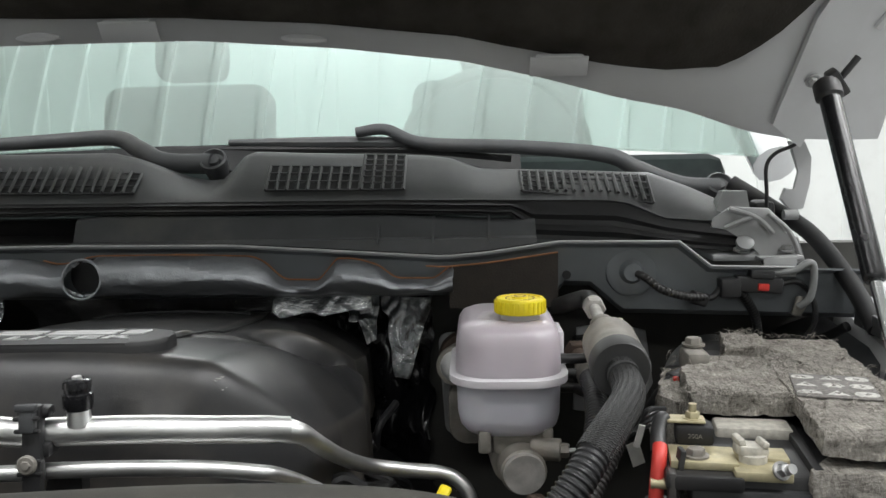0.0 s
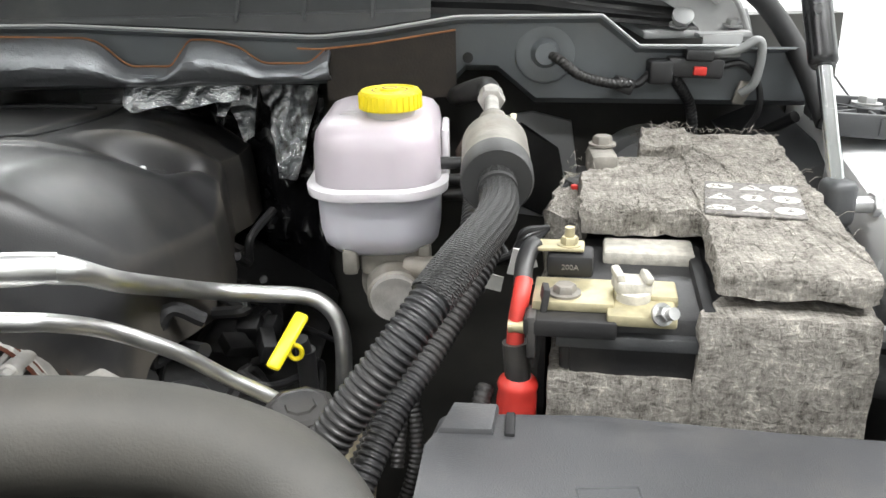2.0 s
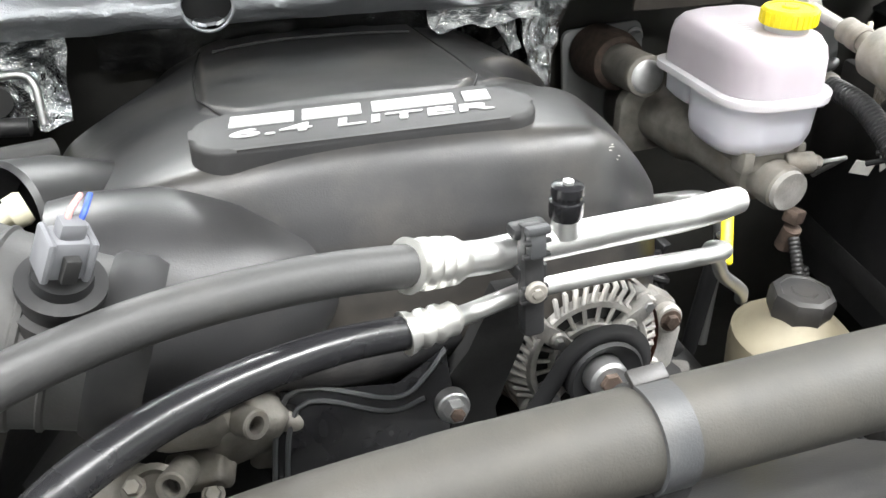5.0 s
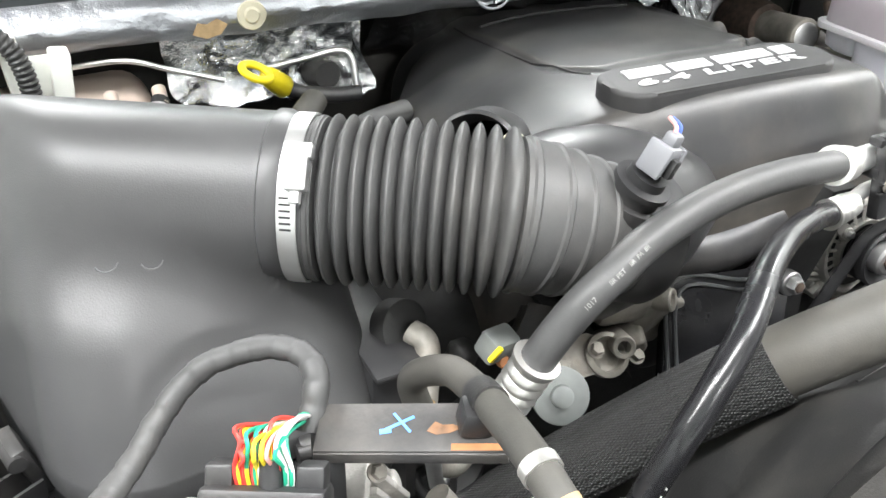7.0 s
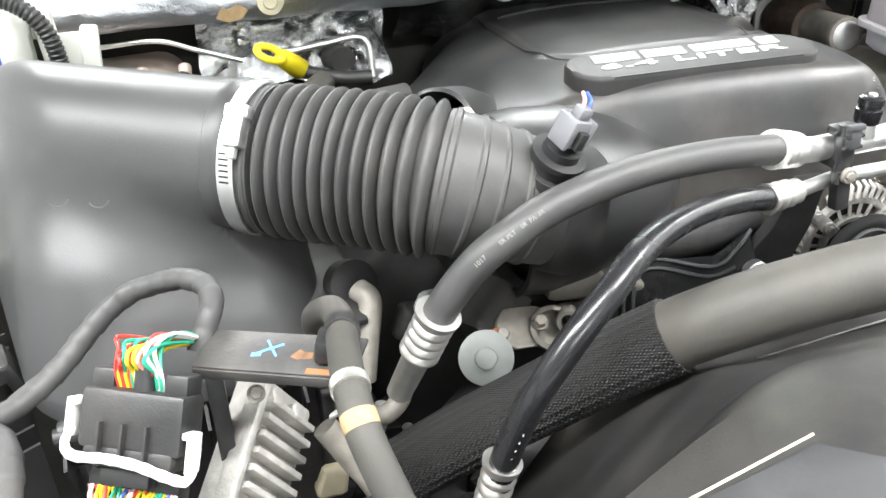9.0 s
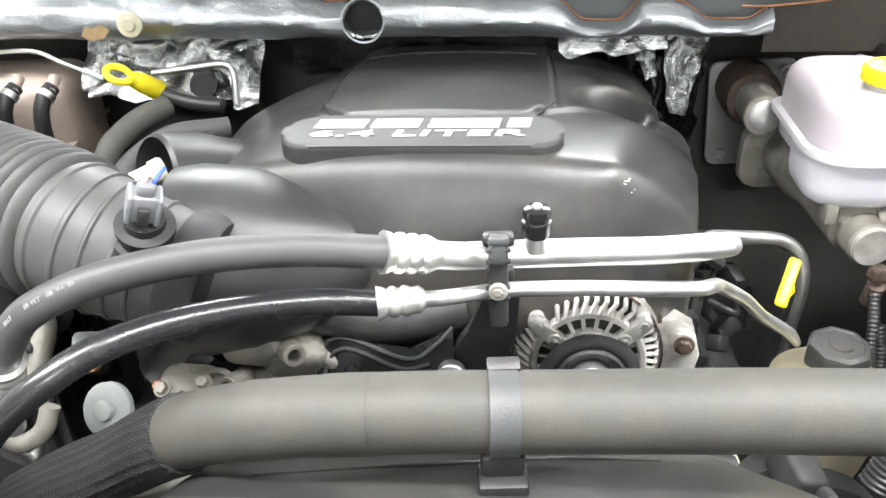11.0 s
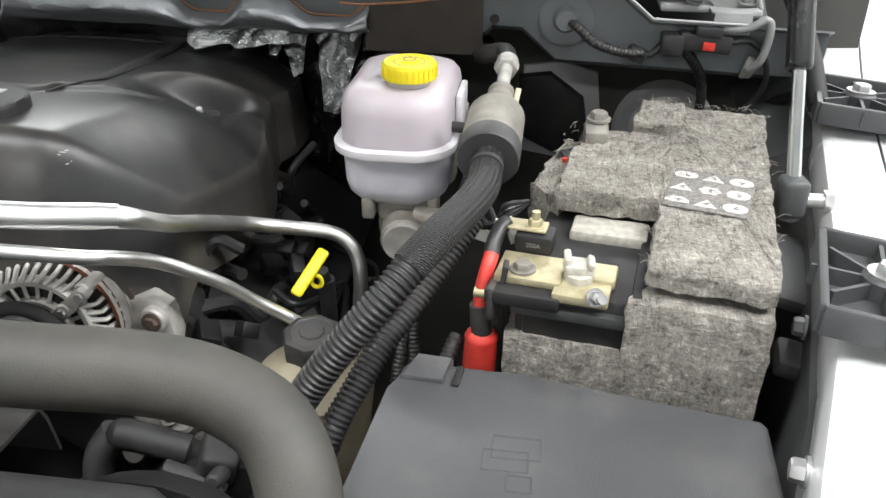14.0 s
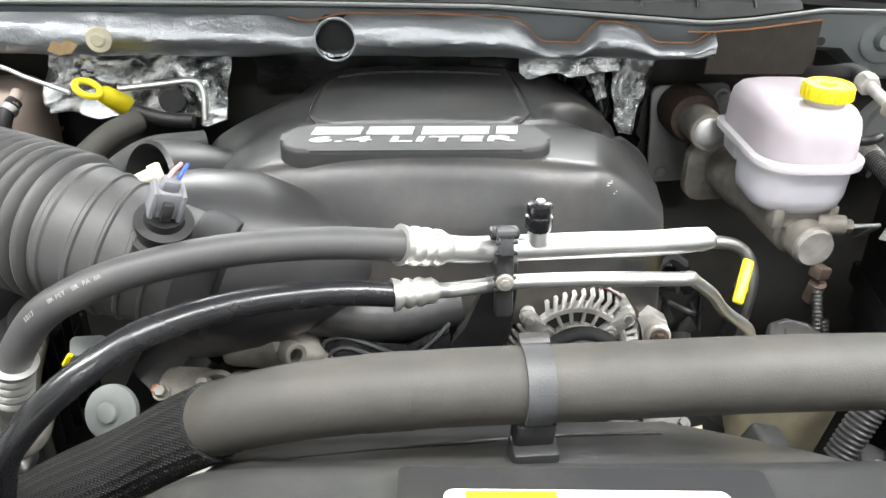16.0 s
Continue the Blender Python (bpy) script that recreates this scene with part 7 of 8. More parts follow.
tagged(part("felt_fibres", merge(*fib), M["felt"], battery), "loose pale felt fibres", kind="stuff")
# printed warning field: dark field with nine pale symbols
wm = bmx @ pose(0.128, 0.135, 1.2621, 0, 0, -6)
part("warning_field", box(0.062, 0.072, 0.0016, wm, 0.0004), M["tapegrey"], battery, "grey printed warning field")
for i in range(3):
    for j in range(3):
        m = wm @ pose(-0.021 + 0.021 * i, -0.024 + 0.024 * j, 0.0009)
        row, col = 2 - j, i
        if (row, col) == (0, 0):
            b = prism(rounded(0.018, 0.011, 0.005, 5), 0, 0.0003, m)
        elif (row, col) == (2, 0):
            b = prism([(-0.009, -0.005), (0.009, -0.005), (0.009, 0.000), (0.004, 0.005), (-0.004, 0.005), (-0.009, 0.000)], 0, 0.0003, m)
        elif col == 2:
            b = prism(rounded(0.018, 0.015, 0.0074, 6), 0, 0.0003, m)
        elif (row, col) == (1, 1):
            b = prism([(math.cos(a) * (0.0078 + 0.0008 * math.cos(6 * a)), math.sin(a) * (0.0072 + 0.0008 * math.cos(6 * a))) for a in span(0, 2 * math.pi, 37)[:-1]], 0, 0.0003, m)
        else:
            b = prism([(-0.0085, -0.006), (0.0085, -0.006), (0, 0.0075)], 0, 0.0003, m)
        part("symbol", b, M["symbol"], battery, "pale printed symbol")
        part("symbol_mark", merge(box(0.0055, 0.0012, 0.0002, m @ pose(0, 0.0006, 0.0005, 0, 0, 30 * i + 50 * j)), box(0.0014, 0.0045, 0.0002, m @ pose(0.001, -0.001, 0.0005, 0, 0, 20 * j - 30 * i))), M["tapegrey"], battery, "dark mark inside the symbol")

# terminal end
TU, TV = -0.014, -0.018


def tbat(u, v, z):
    return bat(u + TU, v + TV, z)


def tbox(u0, u1, v0, v1, z0, z1, bevel=0.003):
    return bbox(u0 + TU, u1 + TU, v0 + TV, v1 + TV, z0, z1, bevel)


part("terminal_recess", bbox(0.030, 0.088, 0.084, 0.114, 1.228, 1.240, 0.003), M["lead"], battery, "grey dusty case top")
part("case_edge", bbox(0.004, 0.084, -0.001, 0.010, 1.214, 1.222, 0.001), M["plasticgrey"], battery)
part("side_slot", bbox(0.084, 0.092, 0.005, 0.108, 1.205, 1.238, 0.002), M["black"], battery)
clamp = part("terminal_clamp", tbox(0.046, 0.084, 0.014, 0.046, 1.230, 1.237, 0.0015), M["brass"], battery, "corroded brass terminal clamp")
part("clamp_plate", tbox(0.004, 0.050, 0.024, 0.060, 1.233, 1.239, 0.001), M["brass"], clamp)
part("clamp_jaw", tbox(0.050, 0.086, 0.036, 0.060, 1.232, 1.240, 0.002), M["brass"], clamp)
part("clamp_strap", tbox(0.002, 0.007, 0.012, 0.030, 1.208, 1.234, 0.001), M["dustysteel"], clamp, "grimy steel strap")
part("clamp_insulator", tbox(0.000, 0.052, 0.012, 0.030, 1.222, 1.233, 0.002), M["black"], clamp)
part("post", merge(turned([(0, 0.010), (0.006, 0.0095)], tbat(0.061, 0.038, 1.236), (0, 0, 1), 20), box(0.021, 0.017, 0.008, bmx @ pose(0.060 + TU, 0.042 + TV, 1.244, 0, 6, 12), 0.002), box(0.005, 0.017, 0.006, bmx @ pose(0.052 + TU, 0.042 + TV, 1.250, 0, -12, 12), 0.0015), box(0.005, 0.015, 0.005, bmx @ pose(0.068 + TU, 0.042 + TV, 1.249, 0, 20, 12), 0.0015)), M["lead"], clamp, "pale oxidised post")
part("clamp_bolt", merge(hexbolt(tbat(0.075, 0.014, 1.239), (0.3, -0.8, 0.5), 0.0050, 0.007, 0.0065), cyl(tbat(0.075, 0.016, 1.237), (0.3, -0.8, 0.5), 0.014, 0.0035, 12)), M["steel"], clamp)
part("fuse_bolt", hexbolt(tbat(0.022, 0.036, 1.239), (0, 0, 1), 0.0068, 0.006, 0.0095), M["castdull"], clamp)
fuse = part("fuse_link", bbox(-0.004, 0.024, 0.042, 0.064, 1.238, 1.2525, 0.003), M["black"], battery, "black fuse link block")
part("fuse_text", lettering("200A", 0.0048, 0.0003, frame_of(bat(0.010, 0.0414, 1.2455), bmx.to_3x3() @ V((1, 0, 0)), (0, 0, 1))), M["tapegrey"], fuse, "worn grey fuse rating")
part("fuse_lug", bbox(-0.016, 0.018, 0.046, 0.062, 1.2535, 1.256, 0.001), M["brass"], fuse)
part("fuse_stud", merge(hexbolt(bat(0.009, 0.054, 1.255), (0, 0, 1), 0.0055, 0.006, 0.0075), cyl(bat(0.009, 0.054, 1.255), (0, 0, 1), 0.012, 0.003, 12)), M["brass"], fuse, "brass stud and nut")
part("rear_post", merge(hexbolt(bat(0.028, 0.245, 1.270), (0, 0, 1), 0.008, 0.008, 0.011), box(0.022, 0.040, 0.022, bmx @ pose(0.028, 0.235, 1.258, 0, 0, 8), 0.005)), M["castdull"], battery, "oxidised rear terminal")
part("rear_lead", merge(hose([bat(0.018, 0.22, 1.25), bat(0.006, 0.205, 1.246), bat(-0.004, 0.20, 1.235), bat(-0.012, 0.21, 1.22)], 0.006, 10), box(0.016, 0.02, 0.014, bmx @ pose(0.010, 0.205, 1.246, 0, 0, 30), 0.004)), M["plastic"], battery)
# plate added over the felt so that the west side stays dark
part("west_plate", bbox(-0.008, -0.003, 0.03, 0.32, 1.00, 1.205, 0.001), M["black"], battery, "added black plate over the felt side")
part("rear_red", box(0.005, 0.005, 0.005, bmx @ pose(0.008, 0.194, 1.249, 0, 0, 30), 0.001), M["red"], battery, "red lead end")

cable = thing("battery_cable", (0.163, 0.6, 1.15), "red battery cable with red boot and black tape", "cable")
part("upper_lead", hose([bat(-0.012, 0.054, 1.255), (0.173, 0.628, 1.254), (0.169, 0.617, 1.248), (0.167, 0.606, 1.238)], 0.0058, 12), M["plastic"], cable)
part("red_lead", hose([(0.168, 0.606, 1.243), (0.1655, 0.597, 1.235), (0.163, 0.592, 1.222), (0.162, 0.591, 1.208)], 0.0054, 14), M["red"], cable, "red insulated lead")
part("brass_ring", cyl((0.158, 0.590, 1.221), (1, -0.2, 0), 0.012, 0.004, 12), M["brass"], cable)
part("taped_lead", hose([(0.162, 0.591, 1.210), (0.163, 0.590, 1.195), (0.164, 0.589, 1.182)], 0.0078, 12), M["plastic"], cable)
part("boot", turned([(0, 0.0085), (0.003, 0.0115), (0.006, 0.0125), (0.010, 0.0115), (0.014, 0.0122), (0.034, 0.0125), (0.036, 0.010)], (0.164, 0.590, 1.188), (-0.05, 0.02, -1), 20), M["red"], cable, "red rubber boot")
part("lead_bracket", box(0.004, 0.012, 0.05, pose(0.176, 0.588, 1.222, 0, 8, 0), 0.001), M["dark"], cable)
part("lower_lead", hose([(0.162, 0.590, 1.158), (0.160, 0.58, 1.12), (0.158, 0.57, 1.05)], 0.008, 12), M["plastic"], cable)
tags = thing("wire_tags", (0.165, 0.68, 1.2), "small white tags on black wires behind the battery", "tag")
part("tag", box(0.005, 0.002, 0.020, pose(0.166, 0.672, 1.228, 10, 12, 0)), M["printwhite"], tags, "small white tag")
part("tag", box(0.005, 0.002, 0.018, pose(0.178, 0.676, 1.230, 10, -15, 0)), M["printwhite"], tags, "small white tag")
for k in range(4):
    part("wire", hose([(0.13 + 0.008 * k, 0.72, 1.20 + 0.01 * k), (0.15 + 0.006 * k, 0.69, 1.22), (0.172, 0.675, 1.235 + 0.004 * k), (0.19, 0.69, 1.245)], 0.0025, 8), M["plastic"], tags)

# ---------- fuse box ----------
fuseb = thing("fuse_box", (0.22, 0.45, 1.1), "black plastic fuse box with raised lid in front of the battery", "fuse box")
lid_o = [(0.118, 0.5275), (0.124, 0.5325), (0.200, 0.524), (0.342, 0.502), (0.345, 0.497), (0.338, 0.37), (0.330, 0.30), (0.10, 0.305), (0.1035, 0.40), (0.112, 0.5)]
part("lid", prism(lid_o, 1.150, 1.2015, None, 0.006, 3), M["lid"], fuseb)
part("body", prism([(x * 0.96 + 0.009, y * 0.97 + 0.013) for x, y in lid_o], 1.03, 1.150), M["plastic"], fuseb)
part("lid_step", prism([(0.118, 0.510), (0.126, 0.5355), (0.150, 0.533), (0.146, 0.508)], 1.19, 1.2050, None, 0.003), M["lid"], fuseb)
part("slot", box(0.005, 0.020, 0.004, pose(0.155, 0.516, 1.2015, 0, 0, -5), 0.001), M["black"], fuseb, "dark slot in the lid")
lines = []
for x0, y0, w, h in ((0.196, 0.456, 0.028, 0.018), (0.190, 0.445, 0.026, 0.016), (0.199, 0.428, 0.014, 0.012)):
    for a, b in (((x0 - w / 2, y0 - h / 2), (x0 + w / 2, y0 - h / 2)), ((x0 - w / 2, y0 + h / 2), (x0 + w / 2, y0 + h / 2)), ((x0 - w / 2, y0 - h / 2), (x0 - w / 2, y0 + h / 2)), ((x0 + w / 2, y0 - h / 2), (x0 + w / 2, y0 + h / 2))):
        lines.append(tube([V((*a, 1.2014)), V((*b, 1.2014))], 0.0007, 6))
part("embossed_mark", merge(*lines), M["plasticgrey"], fuseb, "embossed square mark")

side = thing("battery_tray", (0.28, 0.7, 1.05), "dark battery tray and side panels round the battery", "tray")
part("tray", bbox(-0.01, 0.19, -0.01, 0.34, 1.03, 1.06, 0.004), M["dark"], side)
part("side_bracket", box(0.05, 0.10, 0.012, pose(0.392, 0.70, 1.195, 4, 12, -5), 0.004), M["plasticgrey"], side)
part("side_bracket", box(0.03, 0.03, 0.016, pose(0.385, 0.595, 1.18, 10, 12, -5), 0.005), M["plasticgrey"], side)
red2 = thing("red_lower_cable", (0.14, 0.42, 1.05), "red cable low in the bay below the hose", "cable")
part("lead", hose([(0.105, 0.44, 1.13), (0.112, 0.43, 1.09), (0.115, 0.42, 1.03)], 0.006, 10), M["red"], red2)

# ---------- air box ----------
airbox = thing("air_box", (-0.9, 0.55, 1.15), "black plastic air filter box with smooth domed lid", "air box")


def soft_max(a, b, k):
    h = np.clip(0.5 + 0.5 * (a - b) / k, 0.0, 1.0)
    return b + (a - b) * h + k * h * (1.0 - h)


AIR = settled(airbox, 1.03)
duct_at, duct_way = V((-0.702, 0.633, 1.2895)), V((0.891, -0.450, -0.036)).normalized()
oc, od = AIR.inverted() @ duct_at, (AIR.inverted().to_3x3() @ duct_way).normalized()


def round_max(a, b, r):
    """Two faces meeting in an edge of radius r."""
    u, v = np.maximum(a + r, 0.0), np.maximum(b + r, 0.0)
    return np.minimum(np.maximum(a, b), -r) + np.sqrt(u * u + v * v)


def lid_field(p):
    """Distance field of the lid: a tapered box with soft edges, blended with the round outlet."""
    def plane(point, normal):
        n_ = np.array(V(normal).normalized())
        return (p - np.array(point)) @ n_
    front = plane((-0.887, 0.541, 1.168), (0.03, -0.80, 0.56))
    side = plane((-0.892, 0.548, 1.172), (-0.93, -0.22, 0.22))
    right = plane((-0.683, 0.575, 1.172), (1, 0.0, 0.10))
    box_ = round_max(front, side, 0.045)
    box_ = round_max(box_, plane((-0.80, 0.80, 1.172), (0, 1, 0.15)), 0.03)
    top = plane((-0.8, 0.7, 1.284), (-0.02, 0.0, 1))
    box_ = round_max(box_, round_max(right, top, 0.050), 0.045)
    rel = p - np.array(oc)
    s_ = np.clip(rel @ np.array(od), -0.200, 0.010)
    tube_ = np.linalg.norm(rel - s_[:, None] * np.array(od), axis=1) - 0.0545
    flat_ = rel @ np.array(od) - 0.004
    tube_ = round_max(np.maximum(tube_, flat_), side, 0.030)
    return -soft_max(-box_, -tube_, 0.045)


def lid_rays(centre, n_az, n_el):
    """March out from the centre to the surface in every direction above the rim."""
    az, el = np.meshgrid(np.linspace(0, 2 * math.pi, n_az, endpoint=False), np.linspace(0, 1, n_el) * math.pi / 2 * 0.995, indexing="ij")
    d = np.stack([np.cos(el) * np.cos(az), np.cos(el) * np.sin(az), np.sin(el)], -1).reshape(-1, 3)
    far = np.full(len(d), 0.30)
    step = np.linspace(0.30, 0.02, 141)
    hit = np.zeros(len(d), bool)
    for r_ in step:
        inside = (lid_field(np.array(centre) + d * r_) < 0) & ~hit
        far[inside] = r_
        hit |= inside
    lo, hi = far.copy(), far + 0.002
    for _ in range(14):
        mid = (lo + hi) / 2
        inside = lid_field(np.array(centre) + d * mid[:, None]) < 0
        lo, hi = np.where(inside, mid, lo), np.where(inside, hi, mid)
    return (np.array(centre) + d * lo[:, None]).reshape(n_az, n_el, 3)


surf = lid_rays((-0.80, 0.66, 1.172), 200, 90)
bm = bmesh.new()
vg = [[bm.verts.new(p) for p in col] for col in surf]
lips = [bm.verts.new((col[0][0], col[0][1], 1.156)) for col in surf]
for i in range(200):
    a, b = vg[i], vg[(i + 1) % 200]
    bm.faces.new((lips[i], lips[(i + 1) % 200], b[0], a[0]))
    for j in range(89):
        bm.faces.new((a[j], b[j], b[j + 1], a[j + 1]))
bm.faces.new([col[-1] for col in vg])
part("lid", bm, M["airlid"], airbox)
part("outlet_lip", turned([(-0.002, 0.0535), (0.0, 0.0565), (0.006, 0.0565), (0.012, 0.053)], oc, od, 48, False), M["airlid"], airbox)
part("base", loft([[V((x, y, z)) for x, y in ((-0.875, 0.565), (-0.69, 0.585), (-0.69, 0.79), (-0.94, 0.80))] for z in (0.95, 1.160)]), M["plastic"], airbox)
part("end_tray", merge(boxat(-0.700, -0.672, 0.560, 0.705, 1.03, 1.192, 0.004), boxat(-0.700, -0.660, 0.552, 0.705, 1.192, 1.198, 0.002), boxat(-0.700, -0.664, 0.556, 0.705, 1.128, 1.133, 0.002)), M["plastic"], airbox)
for k in range(6):
    part("tray_rib", boxat(-0.673, -0.662, 0.568 + 0.024 * k, 0.5705 + 0.024 * k, 1.05, 1.193), M["plastic"], airbox)
# stiffening fins along the wing side and the front
ra, rb, rc = V((-0.954, 0.778, 1.150)), V((-0.892, 0.542, 1.150)), V((-0.680, 0.562, 1.150))
# wing-side fins are blacker than the front ones: shade put into their colour
for k in range(13):
    p = ra + (rb - ra) * (k / 12)
    part("rib", prism([(0, 0.006), (0.050, -0.004), (0.050, -0.010), (0, -0.060)], -0.0012, 0.0012, Matrix.Translation(p) @ pose(0, 0, 0, 90, 0, 195)), M["black"], airbox)
part("side_ledge", tube([ra + V((-0.048, -0.012, -0.010)), rb + V((-0.048, -0.012, -0.010))], 0.005, 8), M["plastic"], airbox)
for k in range(9):
    p = rb + (rc - rb) * ((k + 0.6) / 9)
    part("rib", prism([(0, 0.004), (0.024, -0.004), (0, -0.055)], -0.0012, 0.0012, Matrix.Translation(p) @ pose(0, 0, 0, 90, 0, 272)), M["plastic"], airbox)
for p, a in ((rb + (rc - rb) * 0.14, 0), (rb + (rc - rb) * 0.70, 0), (ra + (rb - ra) * 0.62, 75)):
    m = Matrix.Translation(p + V((0, -0.008, 0.004))) @ pose(0, 0, 0, 14, 0, -a)
    part("latch", merge(box(0.030, 0.010, 0.046, m, 0.003), cyl(m @ V((-0.017, -0.004, 0.016)), m.to_3x3() @ V((1, 0, 0)), 0.034, 0.006, 12)), M["plastic"], airbox)
part("mould_marks", merge(*[tube([airp + V((0.006 * math.cos(a), 0.002 * math.sin(a), 0.005 * math.sin(a))) for a in span(3.4, 6.0, 7)], 0.0005, 5) for airp in (V((-0.845, 0.575, 1.318)), V((-0.822, 0.574, 1.314)))]), M["plasticgrey"], airbox, "pale moulded arcs")

# ---------- intake duct ----------
duct = thing("intake_duct", (-0.62, 0.6, 1.2), "ribbed black rubber intake duct with steel clamp", "intake duct")
axis_pts = smooth_path([duct_at + duct_way * 0.004, (-0.668, 0.616, 1.288), (-0.618, 0.591, 1.2865), (-0.569, 0.566, 1.283), (-0.535, 0.556, 1.274), (-0.500, 0.552, 1.262), (-0.462, 0.548, 1.249)], 40)
STEP = 0.0011
path = even(axis_pts, STEP)


def duct_r(i, s):
    """Cuff, twelve deep bellows, then a tapered neck with thin rings."""
    d = i * STEP
    if d < 0.028:
        return 0.0545 + (0.001 if 0.003 < d < 0.005 or 0.023 < d < 0.026 else 0)
    if d < 0.150:
        return 0.0455 + 0.0115 * abs(math.sin(math.pi * (d - 0.029) / 0.0101)) ** 0.8
    k = smooth01((d - 0.150) / 0.09)
    return 0.0515 - 0.0075 * k + (0.0015 if (d - 0.154) % 0.0150 < 0.0028 and d < 0.226 else 0)


part("bellows", tube(path, duct_r, 56), M["rubber"], duct)
part("clamp_band", turned([(0.012, 0.0550), (0.012, 0.0566), (0.024, 0.0566), (0.024, 0.0550)], duct_at, duct_way, 48, False), M["alu"], duct, "steel hose clamp")
kc = duct_at + duct_way * 0.018 + V((-0.012, -0.040, 0.041))
kq = frame_of(kc, duct_way, V((0.2, 0.55, 0.75)))
part("clamp_screw", merge(box(0.014, 0.026, 0.013, kq, 0.002), box(0.018, 0.010, 0.010, kq @ pose(0, 0.012, 0), 0.002), cyl(kq @ V((0, -0.020, 0)), kq.to_3x3() @ V((0, 1, 0)), 0.01, 0.004, 8)), M["steel"], duct, "steel clamp screw")
around = duct_way.cross(V((0, 0, 1))).normalized()
for a_ in (62, 66, 70, 74, 78, 82):
    out_ = around * math.sin(radians(a_)) + V((0, 0, 1)) * math.cos(radians(a_))
    if out_.y > 0:
        out_ = -around * math.sin(radians(a_)) + V((0, 0, 1)) * math.cos(radians(a_))
    part("clamp_notch", box(0.007, 0.0012, 0.0006, frame_of(duct_at + duct_way * 0.018 + out_ * 0.0567, duct_way, duct_way.cross(out_))), M["dark"], duct)
# the cuff is black to put the shade round the throttle into its colour
part("cuff", turned([(0, 0.0455), (0.004, 0.048), (0.02, 0.048), (0.026, 0.045)], (-0.487, 0.551, 1.2575), (1, -0.10, -0.35), 48), M["black"], duct)
sn = V((-0.4935, 0.5300, 1.2985))
nd = V((0.28, -0.34, 0.90)).normalized()
part("sensor_boss", turned([(-0.03, 0.024), (-0.006, 0.023), (0.0, 0.0215), (0.001, 0.0175), (0.008, 0.0170), (0.009, 0.0195), (0.013, 0.0195), (0.014, 0.0135), (0.020, 0.013)], sn, nd, 32), M["black"], duct, "black sensor grommet")
sm = frame_of(sn + nd * 0.033, (0.80, 0.36, -0.30), (0.42, -0.10, 0.86))
sen = part("sensor_plug", merge(box(0.018, 0.021, 0.015, sm, 0.003), box(0.012, 0.011, 0.010, sm @ pose(0.0, 0.013, 0), 0.003), box(0.004, 0.022, 0.018, sm @ pose(0.0088, 0, 0), 0.002), box(0.004, 0.022, 0.018, sm @ pose(-0.0088, 0, 0), 0.002)), M["plugpale"], duct, "light grey sensor plug")
part("plug_slot", box(0.007, 0.013, 0.005, sm @ pose(0, -0.002, 0.0095), 0.001), M["dark"], sen)
part("blue_wire", hose([sm @ V((0.003, 0.014, 0)), sm @ V((0.005, 0.021, -0.002)), sm @ V((0.010, 0.022, -0.012))], 0.0014, 8), M["wireblue"], duct, "blue wire")
part("orange_wire", hose([sm @ V((-0.002, 0.014, 0)), sm @ V((-0.001, 0.021, -0.002)), sm @ V((0.006, 0.022, -0.012))], 0.0014, 8), M["wirepink"], duct, "orange wire")

# ---------- throttle body seen below the duct ----------
throttle = thing("throttle_body", (-0.45, 0.6, 1.2), "dirty cast throttle body below the intake duct", "throttle body")
part("casting", ruffle(merge(turned([(0, 0.045), (0.04, 0.046), (0.05, 0.045)], (-0.475, 0.60, 1.235), (1, 0.1, -0.2), 32), box(0.05, 0.04, 0.04, pose(-0.455, 0.585, 1.175, 20, 0, 0), 0.01)), 0.002, 30), M["castdull"], throttle)
part("white_fitting", merge(cyl((-0.546, 0.632, 1.288), (0.8, 0.1, 0.35), 0.022, 0.0068, 16, 0.002), turned([(0, 0.0092), (0.007, 0.0100), (0.010, 0.0086)], (-0.531, 0.634, 1.294), (0.8, 0.3, 0.2), 18), turned([(0, 0.008), (0.008, 0.0085)], (-0.549, 0.631, 1.287), (-0.7, -0.4, -0.3), 16)), M["cream"], throttle, "cream plastic breather fitting")
part("breather_hose", hose([(-0.556, 0.70, 1.25), (-0.60, 0.72, 1.235), (-0.615, 0.76, 1.238), (-0.59, 0.81, 1.248), (-0.54, 0.84, 1.245)], 0.011, 16), M["rubber"], throttle, "black breather hose")
part("vent_hose", hose([(-0.618, 0.878, 1.253), (-0.623, 0.87, 1.252), (-0.637, 0.85, 1.249), (-0.651, 0.83, 1.240), (-0.659, 0.81, 1.229), (-0.662, 0.79, 1.20)], 0.0125, 18), M["radrubber"], throttle, "grey black vent hose")
part("hose_end", cyl((-0.590, 0.690, 1.243), (0.4, 0.8, 0.2), 0.022, 0.0125, 16, 0.002), M["white"], throttle, "white hose end")

# ---------- oil dipstick ----------
oil = thing("oil_dipstick", (-0.6, 0.9, 1.2), "yellow loop handled oil dipstick in a black tube", "dipstick")
part("handle_loop", tube([V((-0.668 + 0.0125 * math.cos(a), 0.8876 + 0.0095 * math.sin(a), 1.285 + 0.004 * math.sin(a) - 0.005 * math.cos(a))) for a in span(0, 2 * math.pi, 29)], 0.0038, 10), M["yellow"], oil)
part("handle_stem", turned([(0, 0.006), (0.006, 0.0095), (0.014, 0.0105), (0.036, 0.0115), (0.040, 0.009)], (-0.659, 0.893, 1.280), (0.52, 0.55, -0.60), 20), M["yellow"], oil)
